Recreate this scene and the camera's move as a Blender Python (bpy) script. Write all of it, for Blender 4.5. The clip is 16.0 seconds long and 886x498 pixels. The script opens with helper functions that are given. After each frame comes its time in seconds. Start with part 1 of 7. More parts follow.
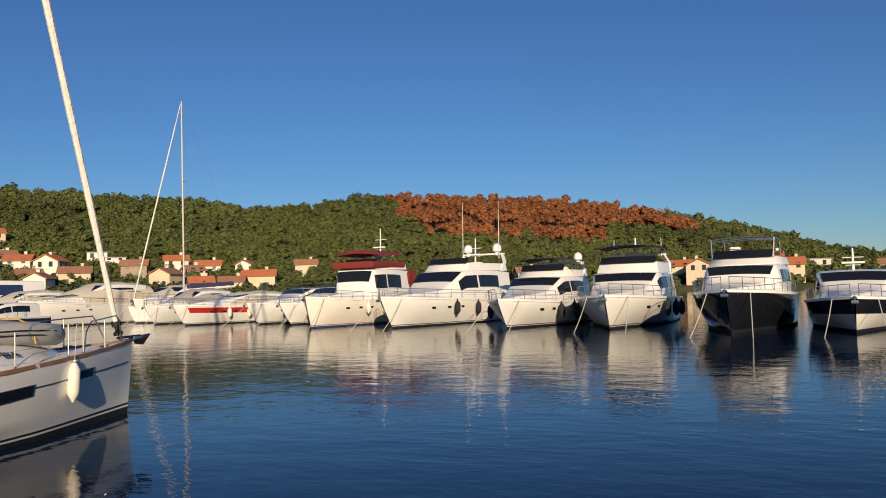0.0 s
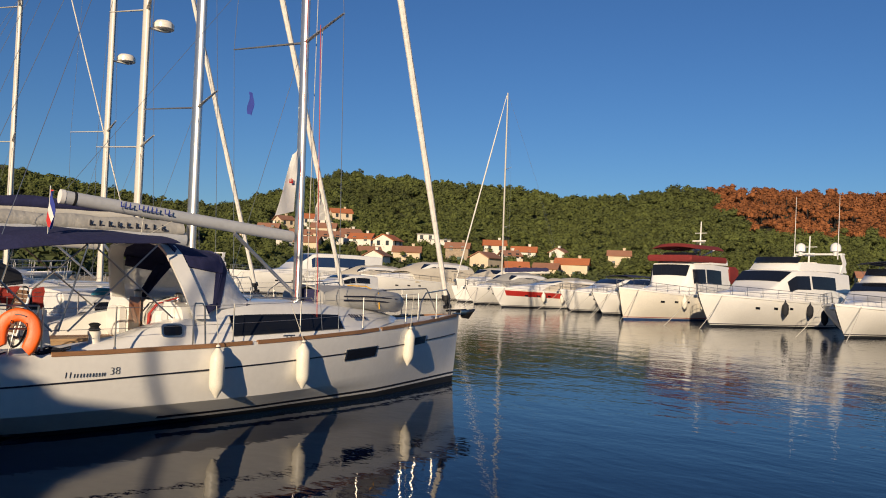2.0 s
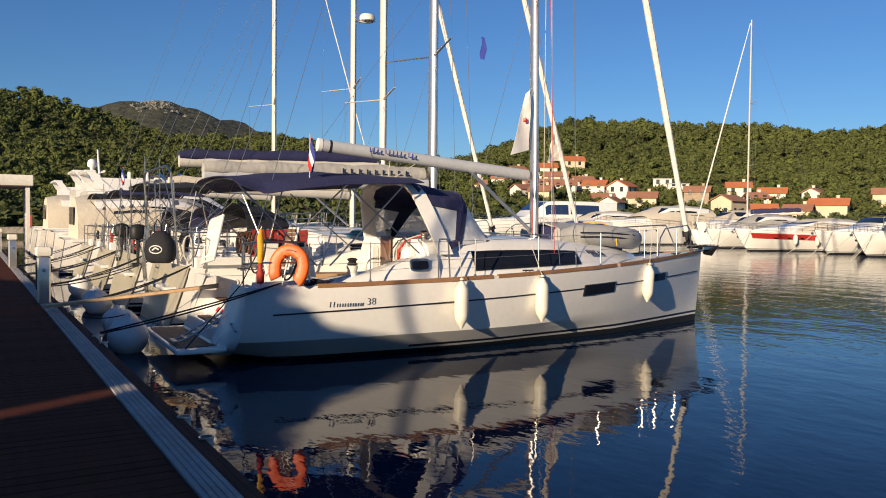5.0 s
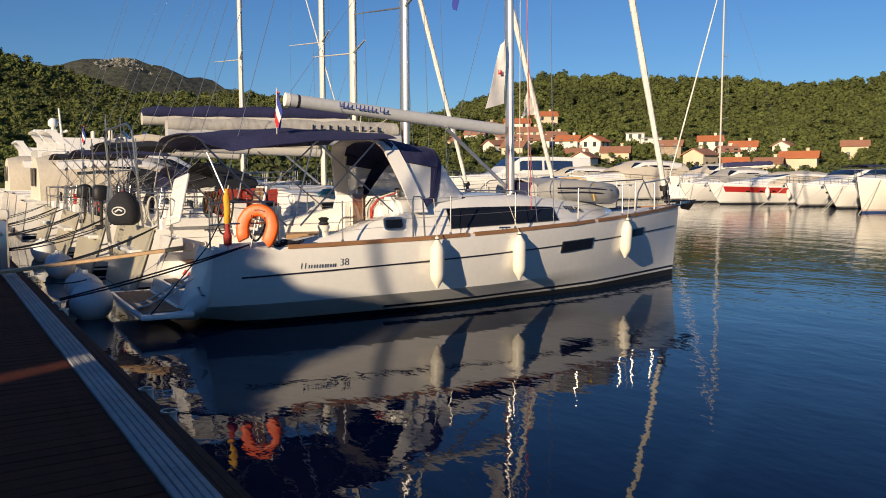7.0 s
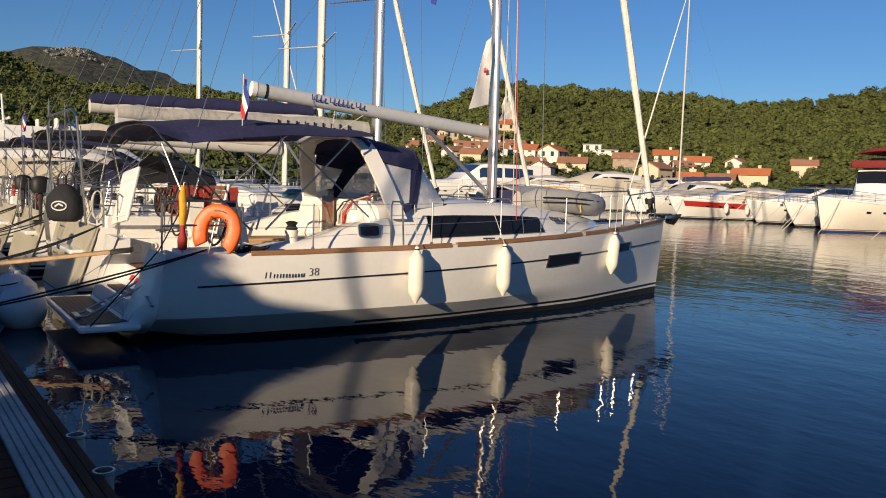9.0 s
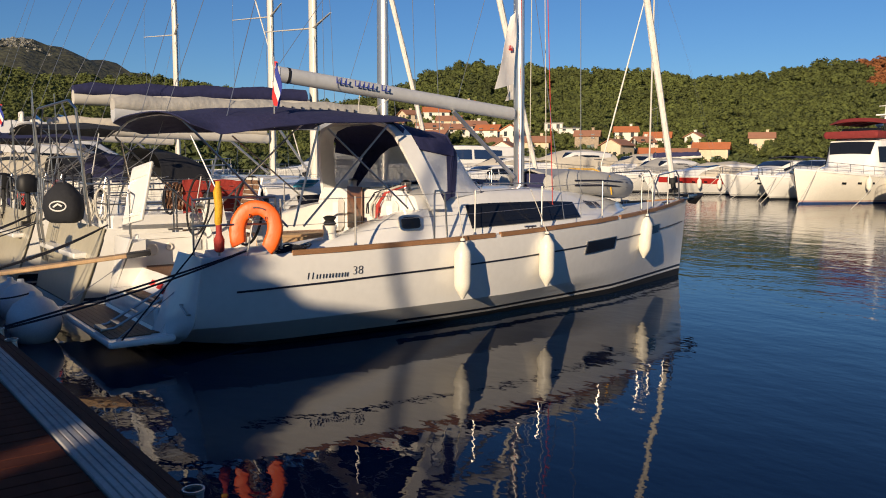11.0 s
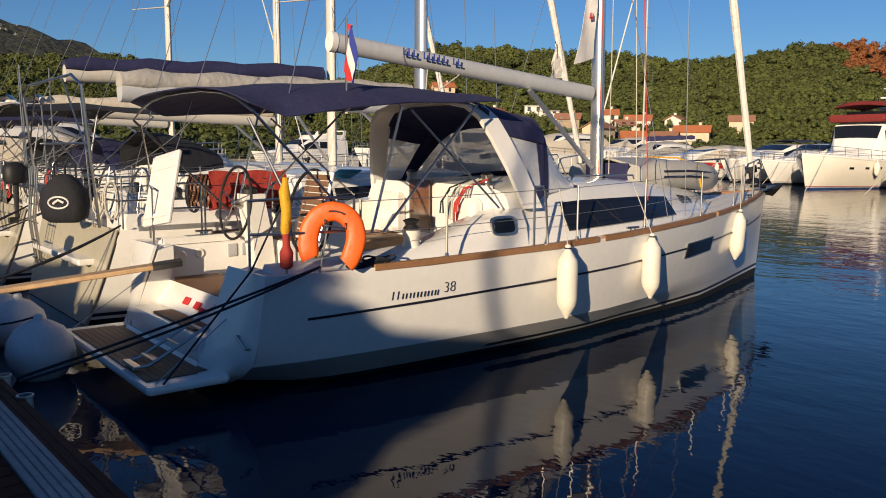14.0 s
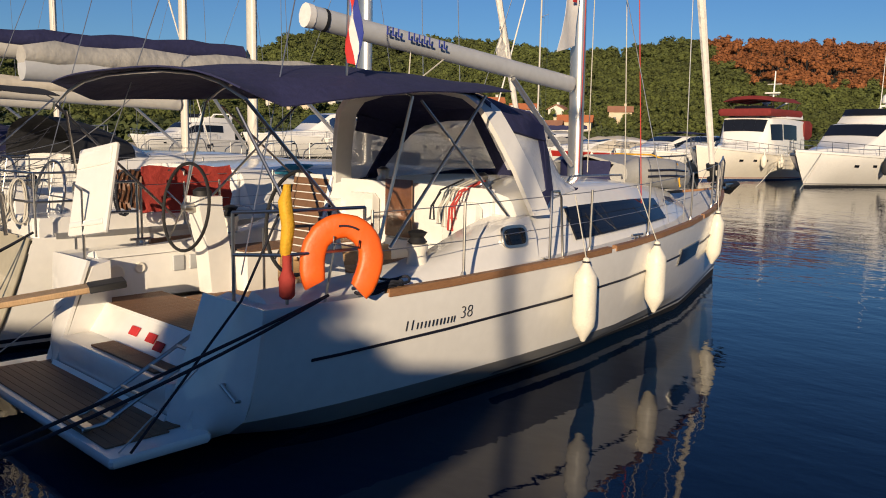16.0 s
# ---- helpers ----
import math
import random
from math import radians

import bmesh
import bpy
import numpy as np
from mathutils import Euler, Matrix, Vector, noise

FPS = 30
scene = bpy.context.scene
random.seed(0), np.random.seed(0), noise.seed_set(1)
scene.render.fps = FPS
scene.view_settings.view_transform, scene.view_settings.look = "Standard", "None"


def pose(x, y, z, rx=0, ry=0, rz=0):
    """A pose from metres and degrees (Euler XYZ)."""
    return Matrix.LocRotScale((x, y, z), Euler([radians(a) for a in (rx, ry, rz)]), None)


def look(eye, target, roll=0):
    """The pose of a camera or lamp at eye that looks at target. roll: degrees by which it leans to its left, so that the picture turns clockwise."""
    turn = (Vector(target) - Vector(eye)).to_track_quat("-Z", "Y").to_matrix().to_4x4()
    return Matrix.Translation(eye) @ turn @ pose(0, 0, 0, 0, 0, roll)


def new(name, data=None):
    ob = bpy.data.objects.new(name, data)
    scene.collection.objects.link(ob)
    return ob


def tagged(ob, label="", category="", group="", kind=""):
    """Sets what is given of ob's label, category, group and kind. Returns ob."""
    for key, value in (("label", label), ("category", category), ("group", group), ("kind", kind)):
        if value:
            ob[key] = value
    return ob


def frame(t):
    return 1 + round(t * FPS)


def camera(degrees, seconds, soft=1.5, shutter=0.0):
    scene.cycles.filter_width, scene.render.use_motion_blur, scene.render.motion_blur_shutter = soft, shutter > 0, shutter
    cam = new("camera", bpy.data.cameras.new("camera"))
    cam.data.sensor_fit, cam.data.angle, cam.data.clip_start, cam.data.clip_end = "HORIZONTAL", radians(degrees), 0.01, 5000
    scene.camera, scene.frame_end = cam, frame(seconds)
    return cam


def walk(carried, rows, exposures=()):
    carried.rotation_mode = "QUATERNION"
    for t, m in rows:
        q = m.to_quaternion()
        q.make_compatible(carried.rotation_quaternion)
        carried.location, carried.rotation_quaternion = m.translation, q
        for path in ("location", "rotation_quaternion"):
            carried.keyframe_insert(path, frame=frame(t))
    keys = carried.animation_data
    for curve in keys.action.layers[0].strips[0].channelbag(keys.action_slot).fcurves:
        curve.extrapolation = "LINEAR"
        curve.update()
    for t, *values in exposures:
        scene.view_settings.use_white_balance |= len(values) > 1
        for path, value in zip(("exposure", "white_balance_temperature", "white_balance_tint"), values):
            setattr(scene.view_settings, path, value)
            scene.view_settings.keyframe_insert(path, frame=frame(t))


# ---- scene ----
cam = camera(57.6, 16.0, soft=1.0)
PATH = [
    (0, (13.195, -2.468, 2.486), (12.416, -0.629, 2.582), -1.7),
    (0.5, (13.088, -2.425, 2.474), (12.114, -0.682, 2.587), -1.2),
    (1, (13.051, -2.449, 2.458), (11.9, -0.816, 2.559), -0.6),
    (1.5, (13.044, -2.491, 2.433), (11.735, -0.981, 2.518), 0.1),
    (2, (13.003, -2.511, 2.385), (11.591, -1.096, 2.455), 2.1),
    (2.5, (13.048, -2.567, 2.371), (11.514, -1.285, 2.407), 1.9),
    (3, (13.002, -2.584, 2.347), (11.399, -1.388, 2.371), 2.0),
    (3.5, (12.987, -2.6, 2.3), (11.3, -1.527, 2.302), 1.9),
    (4, (13.014, -2.623, 2.242), (11.291, -1.607, 2.267), 2.0),
    (4.5, (13.031, -2.61, 2.188), (11.272, -1.659, 2.165), 1.1),
    (5, (13.061, -2.609, 2.143), (11.307, -1.65, 2.074), 0.6),
    (5.2, (13.011, -2.573, 2.128), (11.261, -1.614, 2.008), 0.2),
    (7.3, (12.588, -2.378, 2.14), (10.873, -1.365, 1.965), -0.1),
    (7.5, (12.442, -2.295, 2.143), (10.712, -1.306, 1.974), 0.3),
    (8, (12.143, -2.168, 2.158), (10.403, -1.195, 1.993), 0.3),
    (8.5, (11.858, -2.188, 2.151), (10.152, -1.154, 2.011), 1.0),
    (9, (11.528, -2.165, 2.126), (9.872, -1.055, 1.965), 2.0),
    (9.2, (11.411, -2.155, 2.132), (9.768, -1.024, 1.982), 2.2),
    (11.3, (10.088, -2.69, 2.177), (8.501, -1.492, 1.967), 0.1),
    (11.5, (9.971, -2.649, 2.221), (8.4, -1.429, 2.009), 0.5),
    (12, (9.548, -2.608, 2.213), (7.994, -1.367, 1.994), 0.8),
    (12.5, (9.099, -2.584, 2.208), (7.53, -1.368, 1.966), 1.9),
    (13, (8.723, -2.594, 2.229), (7.183, -1.347, 1.958), -1.3),
    (13.5, (8.292, -2.567, 2.223), (6.74, -1.326, 1.994), -0.6),
    (14, (7.898, -2.57, 2.237), (6.342, -1.337, 1.993), 0.3),
    (14.5, (7.47, -2.594, 2.279), (5.993, -1.272, 2.015), -0.4),
    (15, (7.022, -2.522, 2.273), (5.569, -1.17, 2.025), 0.6),
    (15.5, (6.605, -2.561, 2.274), (5.187, -1.176, 2.006), 0.7),
    (16, (6.174, -2.579, 2.332), (4.817, -1.136, 2.057), 1.2),
]
EXPOSURES = [(0, 0.12), (2.0, 0.08), (3.5, 0.18), (5.0, 0.44), (9.0, 0.28), (12.0, 0.28), (16.0, 0.12)]
walk(cam, [(t, look(eye, target, roll)) for t, eye, target, roll in PATH], EXPOSURES)

# ---- light ----
SUN_EL, SUN_X, SUN_Y = radians(13.5), 0.50, -0.866
world = bpy.data.worlds.new("sky")
scene.world = world
world.use_nodes = True
wn = world.node_tree.nodes
sky = wn.new("ShaderNodeTexSky")
sky.sky_type, sky.sun_disc = "NISHITA", False
sky.sun_elevation, sky.sun_rotation = SUN_EL, math.atan2(SUN_X, SUN_Y)
sky.air_density, sky.dust_density, sky.ozone_density = 1.0, 0.0, 6.0
tint = wn.new("ShaderNodeHueSaturation")
tint.inputs["Saturation"].default_value, tint.inputs["Hue"].default_value = 1.03, 0.506
world.node_tree.links.new(sky.outputs[0], tint.inputs["Color"])
world.node_tree.links.new(tint.outputs[0], wn["Background"].inputs[0])
wn["Background"].inputs[1].default_value = 0.080
sun = new("sun", bpy.data.lights.new("sun", "SUN"))
sun.data.energy, sun.data.angle, sun.data.color = 5.0, radians(0.4), (1.0, 0.80, 0.56)
sun.matrix_world = look((SUN_X * 60, SUN_Y * 60, 60 * math.tan(SUN_EL)), (0, 0, 0))


# ---- materials ----
def mat(name, col, rough=0.5, metal=0.0, vary=0.12, scale=3.0, bump=0.0, bscale=40.0, coat=0.0, per=0.0, stretch=(1, 1, 1), alpha=1.0, trans=0.0, spec=0.5):
    """A node material: base colour with variation at two scales, and fine relief. per: change from piece to piece."""
    m = bpy.data.materials.new(name)
    m.use_nodes = True
    nt = m.node_tree
    n, ln = nt.nodes, nt.links
    b = n["Principled BSDF"]
    b.inputs["Roughness"].default_value, b.inputs["Metallic"].default_value = rough, metal
    b.inputs["Coat Weight"].default_value, b.inputs["Coat Roughness"].default_value = coat, 0.08
    b.inputs["Specular IOR Level"].default_value = spec
    b.inputs["Alpha"].default_value, b.inputs["Transmission Weight"].default_value = alpha, trans
    tc, mp = n.new("ShaderNodeTexCoord"), n.new("ShaderNodeMapping")
    mp.inputs["Scale"].default_value = stretch
    ln.new(tc.outputs["Object"], mp.inputs[0])
    big, small = n.new("ShaderNodeTexNoise"), n.new("ShaderNodeTexNoise")
    big.inputs["Scale"].default_value, small.inputs["Scale"].default_value = scale, scale * 9
    small.inputs["Detail"].default_value = 6
    for k in (big, small):
        ln.new(mp.outputs[0], k.inputs["Vector"])
    mix = n.new("ShaderNodeMath")
    mix.operation = "ADD"
    ln.new(big.outputs[0], mix.inputs[0]), ln.new(small.outputs[0], mix.inputs[1])
    last = mix.outputs[0]
    if per:
        info, k = n.new("ShaderNodeObjectInfo"), n.new("ShaderNodeMath")
        geo, s = n.new("ShaderNodeNewGeometry"), n.new("ShaderNodeMath")
        s.operation = "ADD"
        ln.new(info.outputs["Random"], s.inputs[0]), ln.new(geo.outputs["Random Per Island"], s.inputs[1])
        k.operation = "MULTIPLY_ADD"
        ln.new(s.outputs[0], k.inputs[0])
        k.inputs[1].default_value = per
        ln.new(last, k.inputs[2])
        last = k.outputs[0]
    rng = n.new("ShaderNodeMapRange")
    rng.inputs["From Min"].default_value, rng.inputs["From Max"].default_value = 0.6, 1.4 + 2 * per
    rng.inputs["To Min"].default_value, rng.inputs["To Max"].default_value = 1 - vary, 1 + vary
    ln.new(last, rng.inputs["Value"])
    hsv = n.new("ShaderNodeHueSaturation")
    hsv.inputs["Color"].default_value = (*col, 1)
    ln.new(rng.outputs[0], hsv.inputs["Value"])
    ln.new(hsv.outputs[0], b.inputs["Base Color"])
    if bump:
        bn, bt = n.new("ShaderNodeBump"), n.new("ShaderNodeTexNoise")
        bt.inputs["Scale"].default_value, bt.inputs["Detail"].default_value = bscale, 5
        ln.new(mp.outputs[0], bt.inputs["Vector"]), ln.new(bt.outputs[0], bn.inputs["Height"])
        bn.inputs["Strength"].default_value, bn.inputs["Distance"].default_value = bump, 0.5 / bscale
        ln.new(bn.outputs[0], b.inputs["Normal"])
    return m


GEL = mat("white_gelcoat", (0.84, 0.82, 0.77), 0.22, vary=0.05, scale=1.2, coat=0.4)
GEL2 = mat("cream_gelcoat", (0.84, 0.79, 0.68), 0.3, vary=0.07, scale=1.0, coat=0.3)
DECKW = mat("nonslip_deck", (0.72, 0.71, 0.68), 0.6, vary=0.08, scale=2, bump=0.2, bscale=160)
BLACKHULL = mat("black_gelcoat", (0.012, 0.013, 0.018), 0.12, vary=0.1, coat=0.6)
NAVYHULL = mat("navy_gelcoat", (0.015, 0.025, 0.07), 0.12, vary=0.1, coat=0.6)
ANTI = mat("antifouling", (0.012, 0.014, 0.02), 0.7, vary=0.3, bump=0.2)
BLUEANTI = mat("blue_antifouling", (0.02, 0.06, 0.2), 0.7, vary=0.3)
REDSTRIPE = mat("red_stripe", (0.42, 0.03, 0.025), 0.3, coat=0.3)
PALEROCK = mat("bare_limestone", (0.30, 0.29, 0.25), 0.95, vary=0.3, scale=0.05)
STRIPE = mat("dark_stripe", (0.015, 0.016, 0.03), 0.35, vary=0.1)
TEAK = mat("teak", (0.20, 0.105, 0.055), 0.6, vary=0.3, scale=2.0, bump=0.25, bscale=30, stretch=(8, 1, 8), per=0.4)
TEAKRAIL = mat("teak_rail", (0.33, 0.17, 0.08), 0.5, vary=0.25, scale=2.0, bump=0.15, stretch=(4, 1, 4))
PINE = mat("plank_wood", (0.55, 0.36, 0.19), 0.6, vary=0.25, scale=2, bump=0.2, stretch=(6, 1, 6))
MAHOG = mat("mahogany", (0.16, 0.07, 0.035), 0.35, vary=0.3, scale=3, stretch=(4, 4, 1), coat=0.4)
STEEL = mat("stainless_steel", (0.50, 0.48, 0.45), 0.30, 1.0, vary=0.08)
ALU = mat("anodised_aluminium", (0.62, 0.61, 0.58), 0.32, 0.85, vary=0.08, scale=2)
MASTW = mat("white_mast_paint", (0.62, 0.58, 0.50), 0.35, vary=0.08, scale=1.0)
BOOMG = mat("grey_boom_paint", (0.50, 0.51, 0.52), 0.4, vary=0.10, scale=1.5)
NAVY = mat("navy_canvas", (0.020, 0.022, 0.075), 0.85, vary=0.25, scale=2.0, bump=0.3, bscale=6)
DARKC = mat("black_canvas", (0.014, 0.015, 0.02), 0.85, vary=0.25, scale=2, bump=0.3, bscale=8)
GREYC = mat("pale_grey_canvas", (0.42, 0.40, 0.36), 0.85, vary=0.10, scale=1.5, bump=0.35, bscale=4)
CREAMC = mat("cream_canvas", (0.64, 0.57, 0.45), 0.85, vary=0.06, scale=1.0, bump=0.25, bscale=4)
REDC = mat("red_canvas", (0.36, 0.04, 0.03), 0.85, vary=0.2, scale=2, bump=0.4, bscale=6)
MAROON = mat("maroon_canvas", (0.20, 0.022, 0.02), 0.85, vary=0.2, scale=2, bump=0.4, bscale=4)
SAIL = mat("white_sailcloth", (0.74, 0.70, 0.63), 0.8, vary=0.1, scale=1.5, bump=0.5, bscale=7)
VINYL = mat("clear_vinyl", (0.86, 0.86, 0.85), 0.16, vary=0.08, alpha=0.58, bump=0.25, bscale=5)
GLASS = mat("tinted_glass", (0.012, 0.014, 0.02), 0.05, vary=0.1, spec=0.32)
BLUEGLASS = mat("blue_tinted_glass", (0.02, 0.04, 0.10), 0.05, vary=0.1, coat=0.5)
RUBBER = mat("black_rubber", (0.015, 0.015, 0.016), 0.6, vary=0.2)
FENDERW = mat("white_vinyl_fender", (0.78, 0.74, 0.63), 0.42, vary=0.1, scale=5)
BALLW = mat("worn_ball_fender", (0.66, 0.66, 0.64), 0.5, vary=0.12, scale=4)
ORANGE = mat("orange_vinyl", (0.88, 0.13, 0.012), 0.45, vary=0.1, scale=6, bump=0.12, bscale=10)
YELLOW = mat("yellow_fabric", (0.70, 0.38, 0.02), 0.7, vary=0.2, scale=8, bump=0.5, bscale=20)
ROPE = mat("dark_rope", (0.018, 0.020, 0.03), 0.9, vary=0.3, scale=20)
ROPEW = mat("pale_rope", (0.55, 0.52, 0.45), 0.9, vary=0.25, scale=20)
ROPER = mat("red_rope", (0.5, 0.06, 0.05), 0.9, vary=0.2, scale=20)
ROPEB = mat("turquoise_rope", (0.03, 0.22, 0.32), 0.9, vary=0.2, scale=20)
WIRE = mat("rigging_wire", (0.42, 0.42, 0.42), 0.35, 0.8)
PVC = mat("grey_inflatable_fabric", (0.42, 0.41, 0.38), 0.55, vary=0.1, scale=4, bump=0.1, bscale=20)
FLAGR, FLAGW, FLAGB = (mat("flag_" + k, c, 0.8, vary=0.1) for k, c in (("red", (0.55, 0.03, 0.03)), ("white", (0.75, 0.73, 0.7)), ("blue", (0.03, 0.05, 0.30))))
DECKPLANK = mat("red_brown_decking", (0.080, 0.024, 0.014), 0.85, spec=0.12, vary=0.35, scale=1.5, bump=0.4, bscale=25, stretch=(1, 8, 8), per=0.5)
# beige-grey gelcoat, its colour taken down for the partial shade on the sterns
SHADEDBEIGE = mat("beige_grey_shaded_gelcoat", (0.44, 0.40, 0.30), 0.35, vary=0.10, scale=1.2, coat=0.3)
TARRED = mat("dark_red_timber", (0.095, 0.040, 0.026), 0.8, vary=0.35, scale=2.0, bump=0.3, stretch=(1, 6, 6), spec=0.15)
CONC = mat("pale_concrete", (0.36, 0.35, 0.33), 0.75, vary=0.22, scale=2.5, bump=0.4, bscale=60)
STONE = mat("pale_stone_wall", (0.36, 0.31, 0.25), 0.9, vary=0.3, scale=0.8, bump=0.8, bscale=3)
TRUNK = mat("bark", (0.09, 0.06, 0.045), 0.9, vary=0.3, scale=2, bump=0.6, bscale=8)
CHAR = mat("charred_bark", (0.018, 0.014, 0.012), 0.9, vary=0.4, scale=0.5)
PINES = mat("pine_foliage", (0.074, 0.088, 0.019), 0.9, vary=0.85, scale=0.022, per=0.16)
OLIVE = mat("shore_foliage", (0.058, 0.072, 0.020), 0.9, vary=0.5, scale=0.15, per=0.5)
BURNT = mat("burnt_foliage", (0.25, 0.088, 0.028), 0.9, vary=0.6, scale=0.03, per=0.25)
EARTH = mat("scrub_ground", (0.050, 0.052, 0.020), 0.95, vary=0.5, scale=0.03, bump=0.6, bscale=0.4)
ROCK = mat("scrub_grown_karst", (0.060, 0.062, 0.034), 0.95, vary=0.45, scale=0.012, bump=1.0, bscale=0.10)
TILE = mat("orange_roof_tiles", (0.50, 0.16, 0.06), 0.85, vary=0.3, scale=0.6, bump=0.6, bscale=4, per=0.4)
TILE2 = mat("weathered_roof_tiles", (0.36, 0.17, 0.10), 0.85, vary=0.35, scale=0.6, bump=0.6, bscale=4, per=0.4)
WALLW = mat("white_render", (0.74, 0.69, 0.60), 0.9, vary=0.12, scale=0.5, bump=0.2, bscale=8)
WALLC = mat("cream_render", (0.66, 0.53, 0.37), 0.9, vary=0.15, scale=0.5, bump=0.2, bscale=8)
WALLS = mat("rubble_stone", (0.36, 0.28, 0.20), 0.95, vary=0.35, scale=1.5, bump=0.8, bscale=2)
SHUT = mat("window_dark", (0.035, 0.04, 0.045), 0.25, vary=0.2)
GREEN = mat("dark_green_shutter", (0.04, 0.09, 0.06), 0.6, vary=0.2)


def water_material():
    m = bpy.data.materials.new("harbour_water")
    m.use_nodes = True
    nt = m.node_tree
    n, ln = nt.nodes, nt.links
    b = n["Principled BSDF"]
    b.inputs["Base Color"].default_value = (0.0035, 0.015, 0.041, 1)
    b.inputs["Roughness"].default_value, b.inputs["IOR"].default_value = 0.015, 1.34
    b.inputs["Specular IOR Level"].default_value = 0.29
    tc = n.new("ShaderNodeTexCoord")
    h = None
    for sc, st, amp, rot in ((0.55, (1, 1.6, 1), 0.018, 0.5), (2.1, (1, 1.9, 1), 0.0066, 0.9), (7.0, (1, 1.4, 1), 0.0020, 0.2)):
        mp, t, k = n.new("ShaderNodeMapping"), n.new("ShaderNodeTexNoise"), n.new("ShaderNodeMath")
        mp.inputs["Scale"].default_value, mp.inputs["Rotation"].default_value = st, (0, 0, rot)
        ln.new(tc.outputs["Object"], mp.inputs[0]), ln.new(mp.outputs[0], t.inputs["Vector"])
        t.inputs["Scale"].default_value, t.inputs["Detail"].default_value = sc, 2
        k.operation = "MULTIPLY_ADD"
        ln.new(t.outputs[0], k.inputs[0])
        k.inputs[1].default_value = amp
        if h:
            ln.new(h, k.inputs[2])
        else:
            k.inputs[2].default_value = 0.0
        h = k.outputs[0]
    # calmer water inside the berths, livelier out in the basin
    geo, sep, rng, mul = n.new("ShaderNodeNewGeometry"), n.new("ShaderNodeSeparateXYZ"), n.new("ShaderNodeMapRange"), n.new("ShaderNodeMath")
    ln.new(geo.outputs["Position"], sep.inputs[0]), ln.new(sep.outputs[1], rng.inputs["Value"])
    rng.inputs["From Min"].default_value, rng.inputs["From Max"].default_value = 2.0, 16.0
    rng.inputs["To Min"].default_value, rng.inputs["To Max"].default_value = 0.45, 1.0
    mul.operation = "MULTIPLY"
    ln.new(h, mul.inputs[0]), ln.new(rng.outputs[0], mul.inputs[1])
    bn = n.new("ShaderNodeBump")
    bn.inputs["Strength"].default_value, bn.inputs["Distance"].default_value = 1.0, 1.0
    ln.new(mul.outputs[0], bn.inputs["Height"]), ln.new(bn.outputs[0], b.inputs["Normal"])
    return m


WATER = water_material()


